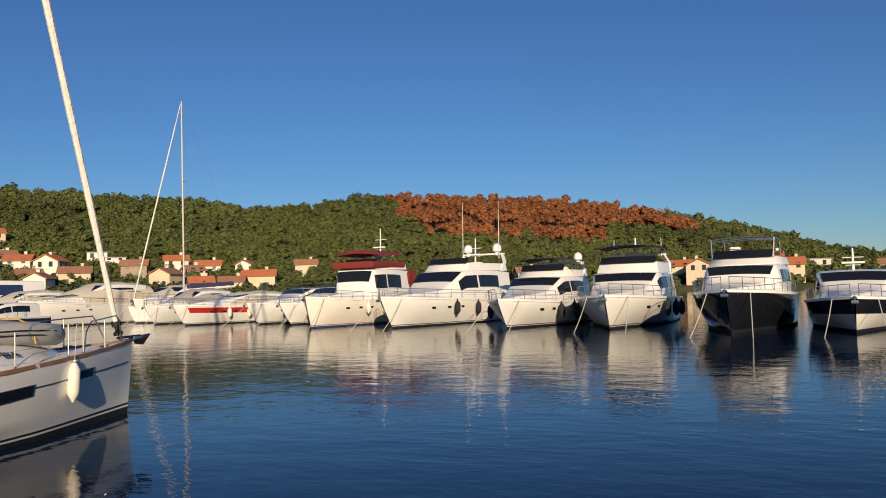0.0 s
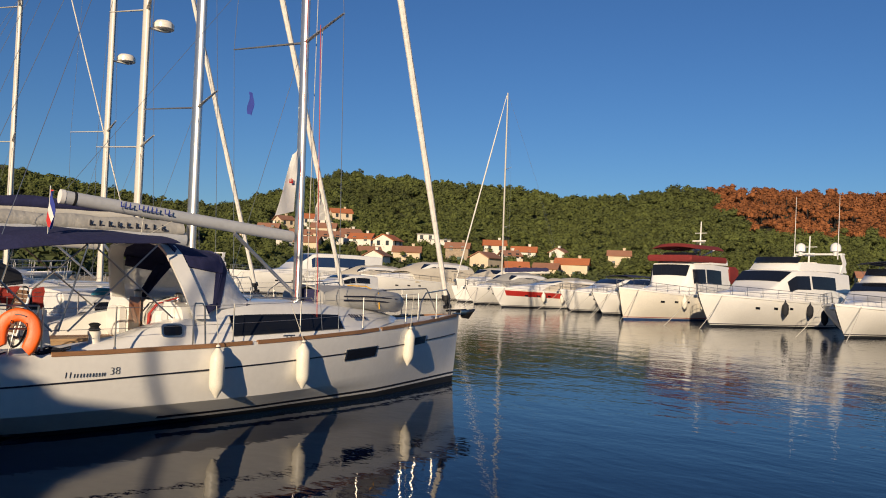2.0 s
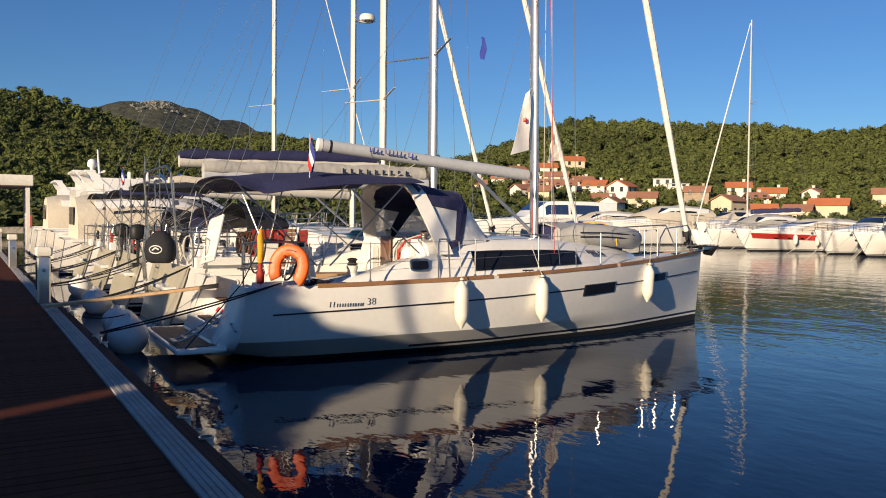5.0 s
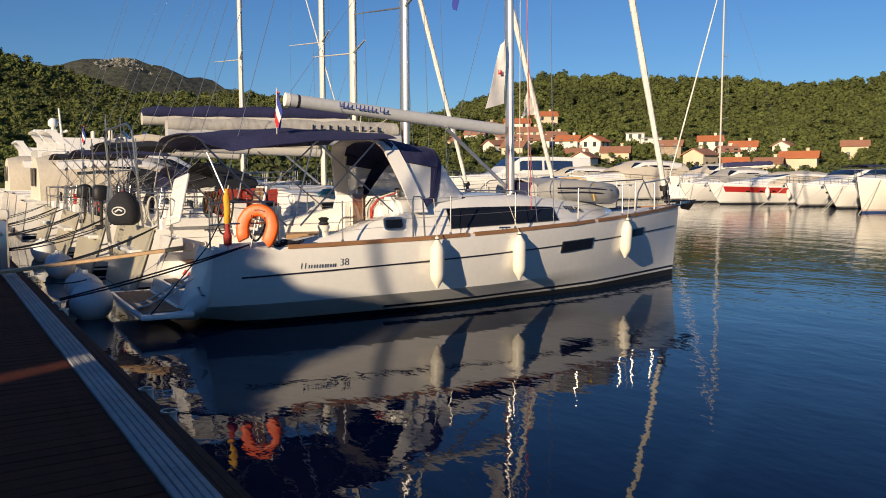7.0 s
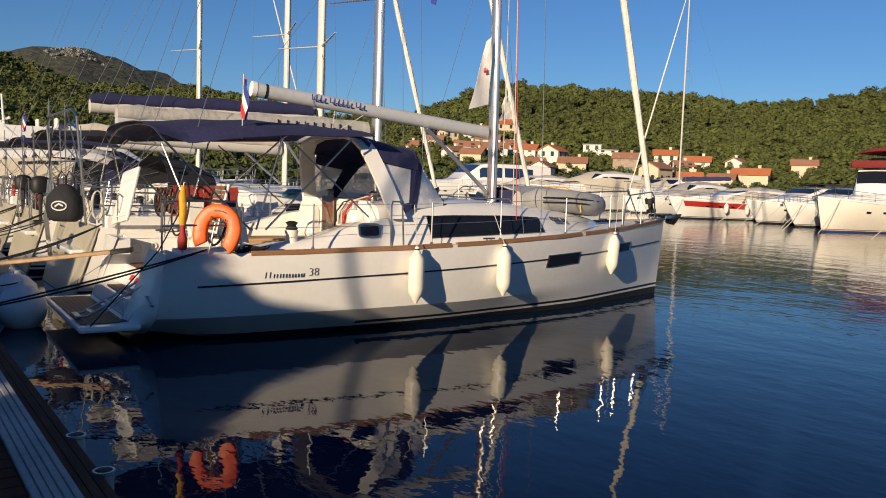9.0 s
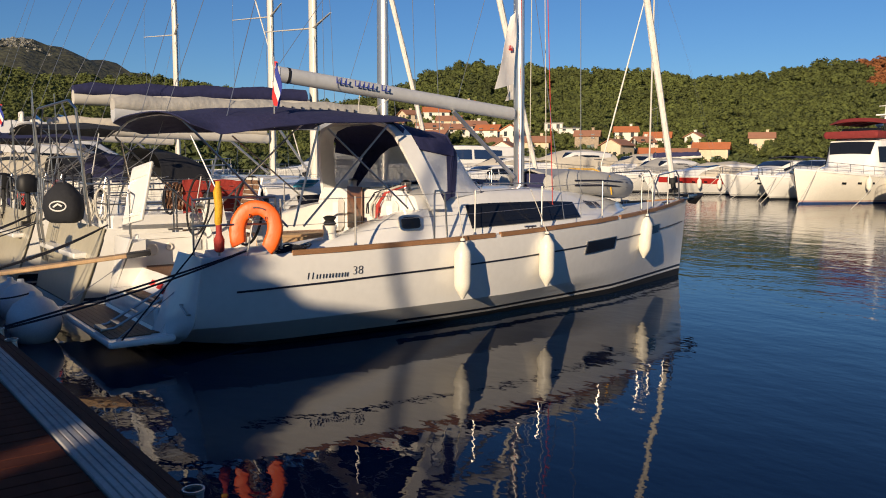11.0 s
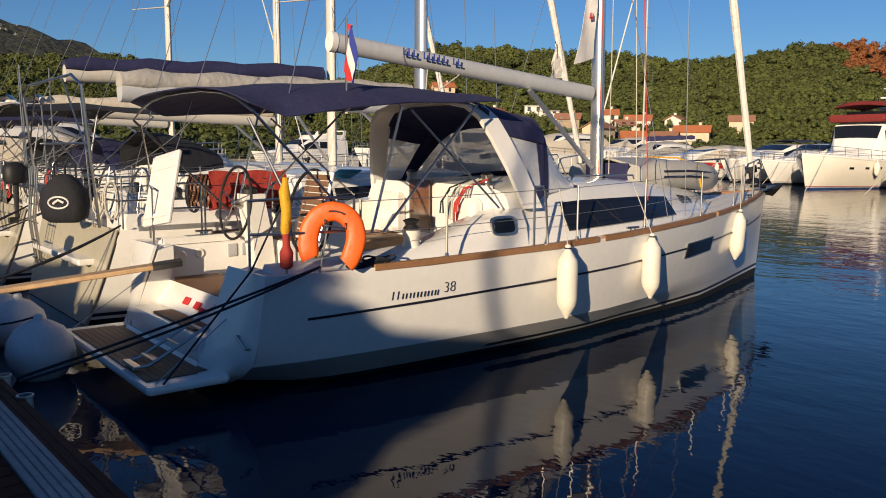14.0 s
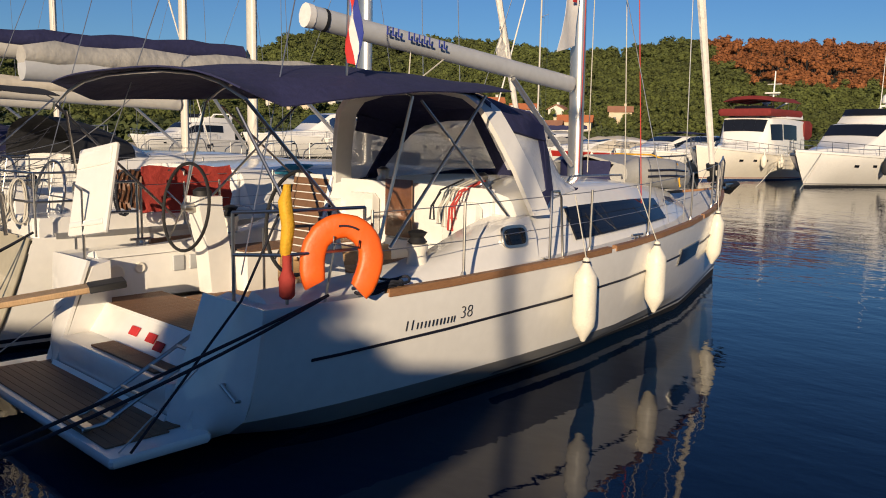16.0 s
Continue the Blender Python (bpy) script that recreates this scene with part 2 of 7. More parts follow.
# ---- mesh building ----
class Shape:
    """Collects vertices and faces of one mesh."""

    def __init__(self):
        self.v, self.f = [], []

    def add(self, verts, faces):
        k = len(self.v)
        self.v += [tuple(p) for p in verts]
        self.f += [tuple(i + k for i in f) for f in faces]
        return self

    def grid(self, rows, closed=False):
        """A sheet through rows of points; closed joins each row's ends."""
        nr, nc = len(rows), len(rows[0])
        faces = []
        for i in range(nr - 1):
            for j in range(nc if closed else nc - 1):
                j2 = (j + 1) % nc
                faces.append((i * nc + j, i * nc + j2, (i + 1) * nc + j2, (i + 1) * nc + j))
        return self.add([p for r in rows for p in r], faces)

    def loft(self, rings, caps=True):
        nc = len(rings[0])
        k = len(self.v)
        self.grid(rings, True)
        if caps:
            self.f.append(tuple(k + i for i in reversed(range(nc))))
            self.f.append(tuple(k + (len(rings) - 1) * nc + i for i in range(nc)))
        return self

    def box(self, c, size, bevel=0.01, m=None):
        x, y, z = (s / 2 for s in size)
        b = min(bevel, x * 0.6, y * 0.6, z * 0.6)

        def ring(i, zz):
            a, d = x - i, y - i
            pts = [(a - b, -d), (a, -d + b), (a, d - b), (a - b, d), (-a + b, d), (-a, d - b), (-a, -d + b), (-a + b, -d)]
            return [Vector((p[0], p[1], zz)) for p in pts]
        rings = [ring(b * 0.6, -z), ring(0, -z + b), ring(0, z - b), ring(b * 0.6, z)]
        m = m or Matrix()
        c = Vector(c)
        return self.loft([[m @ p + c if m else p + c for p in r] for r in rings])

    def tube(self, pts, r, n=8, caps=True, flat=1.0, closed=False):
        pts = [Vector(p) for p in pts]
        rings, up = [], None
        for i, p in enumerate(pts):
            if closed:
                d = (pts[(i + 1) % len(pts)] - pts[i - 1]).normalized()
            else:
                d = (pts[min(i + 1, len(pts) - 1)] - pts[max(i - 1, 0)]).normalized()
            if up is None:
                up = Vector((0, 0, 1)) if abs(d.z) < 0.9 else Vector((0, 1, 0))
            a = d.cross(up)
            a = a.normalized() if a.length > 1e-6 else Vector((1, 0, 0))
            up = a.cross(d).normalized()
            rr = r[i] if isinstance(r, (list, tuple)) else r
            rings.append([p + a * (math.cos(t) * rr) + up * (math.sin(t) * rr * flat) for t in (2 * math.pi * k / n for k in range(n))])
        if closed:
            rings.append(rings[0])
        return self.loft(rings, caps and not closed)

    def lathe(self, profile, c=(0, 0, 0), n=14, m=None):
        m = m or Matrix()
        c = Vector(c)
        rings = [[m @ Vector((r * math.cos(t), r * math.sin(t), z)) + c for t in (2 * math.pi * k / n for k in range(n))] for r, z in profile]
        return self.loft(rings)

    def sheet(self, rows, thick=0.01):
        """A sheet with thickness along its normals."""
        rows = [[Vector(p) for p in r] for r in rows]
        nr, nc = len(rows), len(rows[0])
        off = []
        for i in range(nr):
            o = []
            for j in range(nc):
                du = rows[min(i + 1, nr - 1)][j] - rows[max(i - 1, 0)][j]
                dv = rows[i][min(j + 1, nc - 1)] - rows[i][max(j - 1, 0)]
                nn = du.cross(dv)
                o.append(rows[i][j] - (nn.normalized() * thick if nn.length > 1e-9 else Vector((0, 0, thick))))
            off.append(o)
        k = len(self.v)
        self.grid(rows)
        k2 = len(self.v)
        self.grid(off)
        edge = [(0, j) for j in range(nc)] + [(i, nc - 1) for i in range(1, nr)] + [(nr - 1, j) for j in range(nc - 2, -1, -1)] + [(i, 0) for i in range(nr - 2, 0, -1)]
        for a, b in zip(edge, edge[1:] + edge[:1]):
            ia, ib = a[0] * nc + a[1], b[0] * nc + b[1]
            self.f.append((k + ib, k + ia, k2 + ia, k2 + ib))
        return self


def mesh_of(name, s, material, smooth=35):
    me = bpy.data.meshes.new(name)
    me.from_pydata(s.v, [], s.f)
    me.materials.append(material)
    if smooth:
        me.polygons.foreach_set("use_smooth", [True] * len(me.polygons))
        me.set_sharp_from_angle(angle=radians(smooth))
    bm = bmesh.new()
    bm.from_mesh(me)
    bmesh.ops.recalc_face_normals(bm, faces=bm.faces)
    bm.to_mesh(me)
    bm.free()
    return me


def part(name, s, material, parent, label="", smooth=35):
    ob = new(name, mesh_of(name, s, material, smooth))
    ob.parent = parent
    return tagged(ob, label)


def thing(name, m, label, category, group="", kind=""):
    ob = new(name)
    ob.empty_display_size = 0.2
    ob.matrix_world = m
    return tagged(ob, label, category, group, kind)


def solid(name, s, material, label, category, group="", kind="", m=None, smooth=35):
    ob = new(name, mesh_of(name, s, material, smooth))
    if m:
        ob.matrix_world = m
    return tagged(ob, label, category, group, kind)


def arc(a, b, sag, n=10):
    """Points of a slack line between two places."""
    a, b = Vector(a), Vector(b)
    return [a.lerp(b, i / n) - Vector((0, 0, sag * 4 * (i / n) * (1 - i / n))) for i in range(n + 1)]


def table(pairs, s):
    for (a, x), (b, y) in zip(pairs, pairs[1:]):
        if s <= b:
            t = (s - a) / (b - a)
            return x + (y - x) * t
    return pairs[-1][1]


SAIL_PLAN = [(0, 0.90), (0.06, 0.945), (0.15, 0.98), (0.3, 1.0), (0.42, 0.965), (0.5, 0.905), (0.6, 0.805), (0.7, 0.665), (0.8, 0.49), (0.88, 0.315), (0.94, 0.17), (0.98, 0.06), (1, 0.012)]
MOTOR_PLAN = [(0, 0.93), (0.2, 0.99), (0.4, 1.0), (0.55, 0.98), (0.68, 0.89), (0.78, 0.75), (0.86, 0.58), (0.92, 0.39), (0.97, 0.18), (1, 0.015)]
STATIONS = [0, 0.015, 0.03, 0.05, 0.07, 0.09, 0.12, 0.18, 0.26, 0.34, 0.42, 0.5, 0.57, 0.64, 0.7, 0.76, 0.82, 0.87, 0.91, 0.945, 0.975, 1.0]


class Hull:
    """The form of a boat's hull: stern at y = 0, bow at y = length, x to starboard, waterline at z = 0."""

    def __init__(self, length, beam, bow, stern, plan, rake=0.15, transom=(0.15, 0.5), fine=0.5, mid=0.86, aft=0.80, sheer=1.6, dip=0.0, lift=0.0, chine=0.0):
        self.L, self.B, self.bow, self.stern, self.plan = length, beam / 2, bow, stern, plan
        self.rake, self.tr, self.fine, self.mid, self.aft, self.pw, self.dip, self.lift, self.chine = rake, transom, fine, mid, aft, sheer, dip, lift, chine

    def zs(self, s):
        return self.stern + (self.bow - self.stern) * s ** self.pw - self.dip * math.sin(math.pi * s)

    def at(self, s, z, side=1, off=0.0):
        zs = self.zs(s)
        low = -9.0
        if self.lift and s < 0.4:
            low = self.lift - (self.lift + 0.5) * s / 0.4
            z = max(z, low)
        v = max(0.0, min(1.0, z / zs))
        d = table(self.plan, s) * self.B
        k = table([(0, self.aft), (0.4, self.mid), (0.7, (self.mid + self.fine) / 2 + 0.06), (1, self.fine)], s)
        w = d * k
        x = w + (d - w) * (1 - (1 - v) ** 1.7)
        if z < 0:
            x = w * (1 + 0.9 * z)
        if low > -8:
            x -= 0.22 * max(0.0, 1 - s / 0.10) * max(0.0, 1 - (z - low) / 0.36) ** 2.0
        if self.chine and s < 0.72:
            # the bottom tucks in sharply below the chine
            x -= 0.95 * max(0.0, self.chine + 0.05 * s - z) * min(1.0, (0.72 - s) / 0.25)
        y0, y1 = self.tr[0] + self.tr[1] * v, self.L - self.rake * (1 - v) ** 1.2
        return Vector((side * (x + off), y0 + s * (y1 - y0), z))

    def strip(self, shape, levels, sides=(1, -1), stations=STATIONS, off=0.0):
        """Bands of the hull's skin between levels (functions of the station)."""
        for side in sides:
            shape.grid([[self.at(s, lv(s), side, off) for lv in levels] for s in stations])
        return shape

    def patch(self, shape, s0, s1, z0, z1, side=1, off=0.006, n=8, slope=0.0, thick=0.01):
        rows = []
        for i in range(n + 1):
            s = s0 + (s1 - s0) * i / n
            r = [self.at(s, z0 + slope * (s - s0) * self.L + (z1 - z0) * j / 2, side, off) for j in range(3)]
            rows.append(r if side < 0 else r[::-1])
        return shape.sheet(rows, thick)

    def sheer_line(self, side, s0=0.0, s1=1.0, off=0.0, up=0.0, n=28):
        return [self.at(s, self.zs(s), side, off) + Vector((0, 0, up)) for s in (s0 + (s1 - s0) * i / n for i in range(n + 1))]

    def deck(self, shape, s0, s1, drop=0.03, camber=0.05, n=14, inner=0.0, side=1):
        rows = []
        for i in range(n + 1):
            s = s0 + (s1 - s0) * i / n
            p = self.at(s, self.zs(s))
            x1 = max(p.x - 0.012, 0.005)
            if inner:
                rows.append([Vector((side * (inner + (x1 - inner) * k / 3), p.y, p.z - drop)) for k in range(4)])
            else:
                rows.append([Vector((x1 * k / 4, p.y, p.z - drop + camber * (1 - (k / 4) ** 2))) for k in range(-4, 5)])
        return shape.grid(rows)

    def transom(self, shape, x0, x1, zb=0.05, off=0.0):
        """The stern's plate between two breadths."""
        rows = []
        for k in range(7):
            z = zb + (self.zs(0) - zb) * k / 6
            p = self.at(0, z)
            lim = p.x
            rows.append([Vector((max(-lim, min(lim, x0 + (x1 - x0) * j / 6)), p.y + off, z)) for j in range(7)])
        return shape.sheet(rows, 0.03)


# ---- water, land and hills ----
EX, EY = 13.0, -2.4
w = Shape()
w.grid([[(x, y, 0.0) for x in (-3500, -300, 300, 3500)] for y in (-3500, -300, 300, 3500)])
solid("water", w, WATER, "calm dark blue harbour water with fine ripples", "water", kind="structure", smooth=0)

RIDGE = [(-180, 0.3), (-60, 0.3), (-20, 0.5), (-6, 1.13), (-2.5, 1.83), (2.6, 3.38), (8, 4.78), (15.8, 5.83), (22.7, 6.38), (28.3, 6.23), (34.6, 5.87), (36.2, 5.62), (41.4, 6.17),
         (47.7, 6.72), (52.7, 6.72), (55, 6.12), (56.7, 5.42), (58.3, 4.72), (60.7, 4.12), (64, 4.22), (67, 4.52), (70.3, 5.02), (73.7, 5.62), (77, 5.52), (80, 5.52), (83, 6.02), (85, 6.62), (88, 7.42), (91, 7.72), (100, 6.5), (120, 3), (150, 0.5), (180, 0.3)]
SHORE = [(-180, 20), (-110, 24), (-60, 150), (-20, 210), (12, 205), (25, 190), (50, 175), (58, 150), (64, 105), (75, 95), (95, 95), (120, 60), (180, 20)]
CREST = [(-180, 300), (-20, 520), (0, 500), (20, 480), (52, 470), (58, 430), (70, 400), (95, 380), (180, 300)]


def land(az, r):
    """Height of the ground at an azimuth (degrees left of north from the walk's start) and distance."""
    sh, cr = table(SHORE, az), table(CREST, az)
    top = cr * math.tan(radians(table(RIDGE, az)))
    t = (r - sh) / (cr - sh)
    if t < 0:
        return -1.5
    bump = 3.0 * noise.noise(Vector((az * 0.12, r * 0.012, 3.1))) * min(1, t * 3)
    if t <= 1:
        return 0.9 + top * (0.25 * t + 0.75 * t ** 1.4) + bump - 0.9 * t
    return max(1.0, top * (1 - 0.55 * min(1, (t - 1) * 1.1)) + bump)


def spot(az, r, z=None):
    a = radians(az)
    return Vector((EX - r * math.sin(a), EY + r * math.cos(a), land(az, r) if z is None else z))


g = Shape()
AZS = [-180 + 4 * i for i in range(40)] + [-20 + 1.0 * i for i in range(121)] + [104 + 4 * i for i in range(20)]
rows = []
for az in AZS:
    sh, cr = table(SHORE, az), table(CREST, az)
    rs = [sh - 3, sh, sh + 0.5] + [sh + 3 + (cr - sh) * k / 16 for k in range(1, 17)] + [cr * 1.1, cr * 1.3, cr * 1.8, 1500, 3400]
    rows.append([spot(az, r, 0.9 if k == 1 or k == 2 else None) for k, r in enumerate(rs)])
rows.append(rows[0])
g.grid(rows)
solid("ground", g, EARTH, "scrub-covered shore and hillsides round the bay", "ground", kind="structure")

# bare mountain behind the wooded slope
mt = Shape()
rows = []
for i in range(41):
    az = 64 + 32 * i / 40
    row = []
    for k in range(13):
        r = 620 + 50 * k
        e = 7.75 - 0.10 * abs(az - 80.6) ** 1.1 if az > 80.6 else 7.75 - 0.24 * abs(az - 80.6)
        h = 900 * math.tan(radians(max(0.5, e + 0.25)))
        f = 1 - abs(r - 920) / 320
        row.append(spot(az, r, max(0, h * max(0, f) ** 0.7 + 9 * noise.noise(Vector((az * 0.7, k * 0.9, 7))) * f)))
    rows.append(row)
mt.grid(rows)
solid("backdrop_mountain", mt, ROCK, "dark scrub-grown mountain with a bare limestone summit", "mountain", kind="structure")

# sun-bleached rocky ridge seen in the saddle
mt = Shape()
rows = []
for i in range(21):
    az = 59 + 8 * i / 20
    rows.append([spot(az, r, max(0, 800 * math.tan(radians(4.35 - 0.02 * (az - 63) ** 2)) * (1 - abs(r - 800) / 220) + 6 * noise.noise(Vector((az, r * 0.01, 1))))) for r in (600, 660, 720, 770, 800, 840, 900, 1000)])
mt.grid(rows)
solid("backdrop_ridge", mt, ROCK, "pale rocky ridge far behind the saddle", "mountain", kind="structure")


def ico(sub):
    bm = bmesh.new()
    bmesh.ops.create_icosphere(bm, subdivisions=sub, radius=1)
    v = np.array([p.co[:] for p in bm.verts])
    f = np.array([[p.index for p in q.verts] for q in bm.faces])
    bm.free()
    return v, f


RNG = np.random.default_rng(5)


def crown_form(flat, tufts=54):
    """One crown: a dark core with leaf tufts standing out all round it."""
    v0, f0 = ico(1)
    core = v0 * (0.70 + RNG.uniform(-0.14, 0.14, (len(v0), 1)))
    vs, fs, k = [core], [f0], len(v0)
    for i in range(tufts):
        d = RNG.normal(size=3)
        d /= np.linalg.norm(d)
        if d[2] < -0.35:
            d[2] = -d[2]
        c = d * RNG.uniform(0.68, 1.10)
        n = d + RNG.normal(size=3) * 0.55
        u = np.cross(n, RNG.normal(size=3))
        u /= np.linalg.norm(u)
        w = np.cross(n, u)
        w /= np.linalg.norm(w)
        e = RNG.uniform(0.20, 0.38)
        vs.append(np.array([c + u * e, c - u * e * 0.5 + w * e * RNG.uniform(0.6, 1.0), c - u * e * 0.5 - w * e * RNG.uniform(0.6, 1.0)]))
        fs.append(np.array([[k, k + 1, k + 2]]))
        k += 3
    return np.concatenate(vs) * np.array([1, 1, flat]), np.concatenate(fs)


FORMS = [crown_form(fl) for fl in (0.72, 0.9, 0.65, 1.05, 0.8, 0.95, 0.7)]


def woods(name, places, material, label, category="trees"):
    """Many crowns in one mesh. places: (x, y, z, radius)."""
    vs, fs, k = [], [], 0
    for x, y, z, r in places:
        v, f = FORMS[int(RNG.integers(len(FORMS)))]
        a = RNG.uniform(0, 6.28)
        c, s = math.cos(a), math.sin(a)
        u = v @ np.array([[c, s, 0], [-s, c, 0], [0, 0, 1]]) * r * RNG.uniform(0.8, 1.25, (1, 3)) + np.array([x, y, z])
        vs.append(u), fs.append(f + k)
        k += len(v)
    v, f = np.concatenate(vs), np.concatenate(fs)
    me = bpy.data.meshes.new(name)
    me.vertices.add(len(v))
    me.vertices.foreach_set("co", v.astype(np.float32).ravel())
    me.loops.add(f.size)
    me.loops.foreach_set("vertex_index", f.astype(np.int32).ravel())
    me.polygons.add(len(f))
    me.polygons.foreach_set("loop_start", np.arange(0, f.size, 3, dtype=np.int32))
    me.update(calc_edges=True)
    me.materials.append(material)
    return tagged(new(name, me), label, category, kind="stuff")


def burnt(az, r):
    t = (r - table(SHORE, az)) / (table(CREST, az) - table(SHORE, az))
    edge = 2.5 * noise.noise(Vector((az * 0.35, t * 6, 2.2)))
    low = 0.47 if 11.5 < az < 24.5 else 0.64
    return 6.0 + edge < az < 26.0 + edge + 3 * (t - 0.7) and t > low + 0.1 * noise.noise(Vector((az * 0.8, 0, 5)))


pines, browns, trunks = [], [], Shape()
az = -16.0
while az < 99:
    az += 0.50
    sh, cr = table(SHORE, az), table(CREST, az)
    r = sh + (26 if -14 < az < 60 else 12) + RNG.uniform(0, 4)
    while r < cr + 14:
        r *= 1.0 + RNG.uniform(0.005, 0.0095)
        a = az + RNG.uniform(-0.42, 0.42)
        t = (r - sh) / (cr - sh)
        town = 33 < a < 58 and t < 0.16 + (0.42 if a > 47 else 0)
        if town and RNG.random() < 0.5:
            continue
        if -3 < a < 8 and t < 0.1 and RNG.random() < 0.5:
            continue
        if noise.noise(Vector((a * 0.9, r * 0.03, 4.4))) > 0.42:
            continue
        p = spot(a, r)
        k = r / 440
        rad = RNG.uniform(1.3, 3.0) * k
        hgt = (RNG.uniform(1.2, 3.4) + (RNG.uniform(0.8, 2.4) if RNG.random() < 0.2 else 0)) * (0.4 + 0.6 * k)
        if burnt(a, r):
            bare = 0.60 < t < 0.86 and noise.noise(Vector((a * 0.5, t * 3, 9))) > -0.2
            if RNG.random() < (0.55 if bare else 0.1):
                rad *= 0.5
            browns.append((*p[:2], p.z + hgt + (2.8 if bare else 0), rad * 0.95))
            if bare and RNG.random() < 0.7:
                trunks.tube([p, (p.x + RNG.uniform(-0.6, 0.6), p.y, p.z + hgt + 3.4)], [0.34, 0.16], 5)
        else:
            pines.append((*p[:2], p.z + hgt, rad))
woods("pine_wood", pines, PINES, "dense green pine wood covering the hillsides", "woods")
woods("burnt_wood", browns, BURNT, "fire-scorched rust-brown pines on the hilltop", "woods")
tagged(new("charred_trunks", mesh_of("charred_trunks", trunks, CHAR)), "charred black trunks standing among scorched pines", "woods", kind="stuff")

# pale rocks on the bare summit
rocks = []
for i in range(190):
    az = 80.8 + RNG.normal() * 0.75
    e = 7.75 - (0.10 * abs(az - 80.6) ** 1.1 if az > 80.6 else 0.24 * abs(az - 80.6))
    r = 920 - abs(RNG.normal()) * 26
    f = max(0.0, 1 - abs(r - 920) / 320)
    rocks.append((*spot(az, r, 0)[:2], 900 * math.tan(radians(e + 0.25)) * f ** 0.7 + RNG.uniform(-3, 1.5), RNG.uniform(1.0, 2.6)))
woods("summit_rocks", rocks, PALEROCK, "pale bare limestone rocks on the mountain top", "rocks")

# shrubs and olives along the water's edge
shrubs = []
for i in range(1500):
    az = RNG.uniform(-12, 97) if i < 900 else RNG.uniform(33, 59)
    r = table(SHORE, az) + RNG.uniform(3, 24 if i < 900 else 90)
    p = spot(az, r)
    shrubs.append((p.x, p.y, p.z + 0.7, RNG.uniform(0.9, 2.3)))
woods("shore_shrubs", shrubs, OLIVE, "olive-green shrubs and small trees along the shore", "shrubs")

# low stone sea wall on the inner shore
sw = Shape()
pts = [(az, table(SHORE, az) - 0.6) for az in np.linspace(59, 97, 60)]
ring_rows = []
for az, r in pts:
    a, b = spot(az, r, 0), spot(az, r + 0.7, 0)
    h = 1.05 + 0.1 * noise.noise(Vector((az * 3, 0, 0)))
    ring_rows.append([Vector((a.x, a.y, -0.6)), Vector((a.x, a.y, h)), Vector((b.x, b.y, h)), Vector((b.x, b.y, -0.6))])
sw.loft(ring_rows)
solid("sea_wall", sw, STONE, "low pale stone sea wall along the shore", "wall", kind="structure", smooth=0)


# ---- houses ----
def house(az, r, w, d, h, turn, wall=WALLW, roof=TILE, storeys=2, flat=False, label="white rendered house with an orange tiled roof", sink=1.2):
    w, d, h = w * 0.58, d * 0.68, h * 0.72 + 0.5
    p = spot(az, r)
    th = thing("house", pose(p.x, p.y, p.z - sink, 0, 0, az + turn), label, "house", "houses of the village")
    s = Shape()
    s.box((0, 0, (h + sink) / 2), (w, d, h + sink), 0.03)
    if not flat:
        rise = d * 0.26
        z = h + sink - 0.02
        for x in (-w / 2 + 0.02, w / 2 - 0.3):
            s.loft([[Vector((x + e, -d / 2, z)), Vector((x + e, d / 2, z)), Vector((x + e, 0, z + rise))] for e in (0, 0.28)])
    part("wall", s, wall, th, smooth=0)
    s = Shape()
    if flat:
        s.box((0, 0, h + sink + 0.12), (w + 0.5, d + 0.5, 0.24), 0.03)
        part("roof", s, CONC, th, "flat concrete roof", smooth=0)
    else:
        e = 0.45
        for sg in (1, -1):
            a, b = Vector((0, sg * (d / 2 + e), h + sink - e * 2 * rise / d + 0.1)), Vector((0, 0, h + sink + rise + 0.12))
            s.sheet([[Vector((x, q.y, q.z)) for x in (np.linspace(-w / 2 - e, w / 2 + e, 5) * (1 if sg < 0 else -1))] for q in (a, b)], 0.18)
        part("roof", s, roof, th, smooth=0)
        c = Shape()
        c.box((w * 0.22, d * 0.12, h + sink + rise + 0.1), (0.7, 0.7, 1.5), 0.04)
        c.box((w * 0.22, d * 0.12, h + sink + rise + 0.9), (0.9, 0.9, 0.14), 0.03)
        part("chimney", c, wall, th, smooth=0)
    n = max(2, int(w / 3.2))
    wm = None
    for k in range(storeys):
        for i in range(n):
            x = -w / 2 + w * (i + 0.5) / n
            z = sink + 1.5 + k * 2.8
            for y, face in ((-d / 2, -1),):
                if wm is None:
                    q = Shape()
                    q.box((0, 0, 0), (0.95, 0.1, 1.3), 0.02)
                    wm = mesh_of("window", q, SHUT, 0)
                ob = new("window", wm)
                ob.parent = th
                ob.location = (x, y - 0.02, z)
    for sgn in (-1, 1):
        for yy in (-d * 0.22, d * 0.22):
            ob = new("window", wm)
            ob.parent = th
            ob.location, ob.rotation_euler = (sgn * (w / 2 + 0.02), yy, sink + 1.5 + 2.8 * (storeys - 1)), (0, 0, radians(90))
    q = Shape()
    q.box((w * 0.1, -d / 2 - 0.03, sink + 1.0), (1.0, 0.1, 2.0), 0.02)
    part("door", q, GREEN, th, smooth=0)
    return th


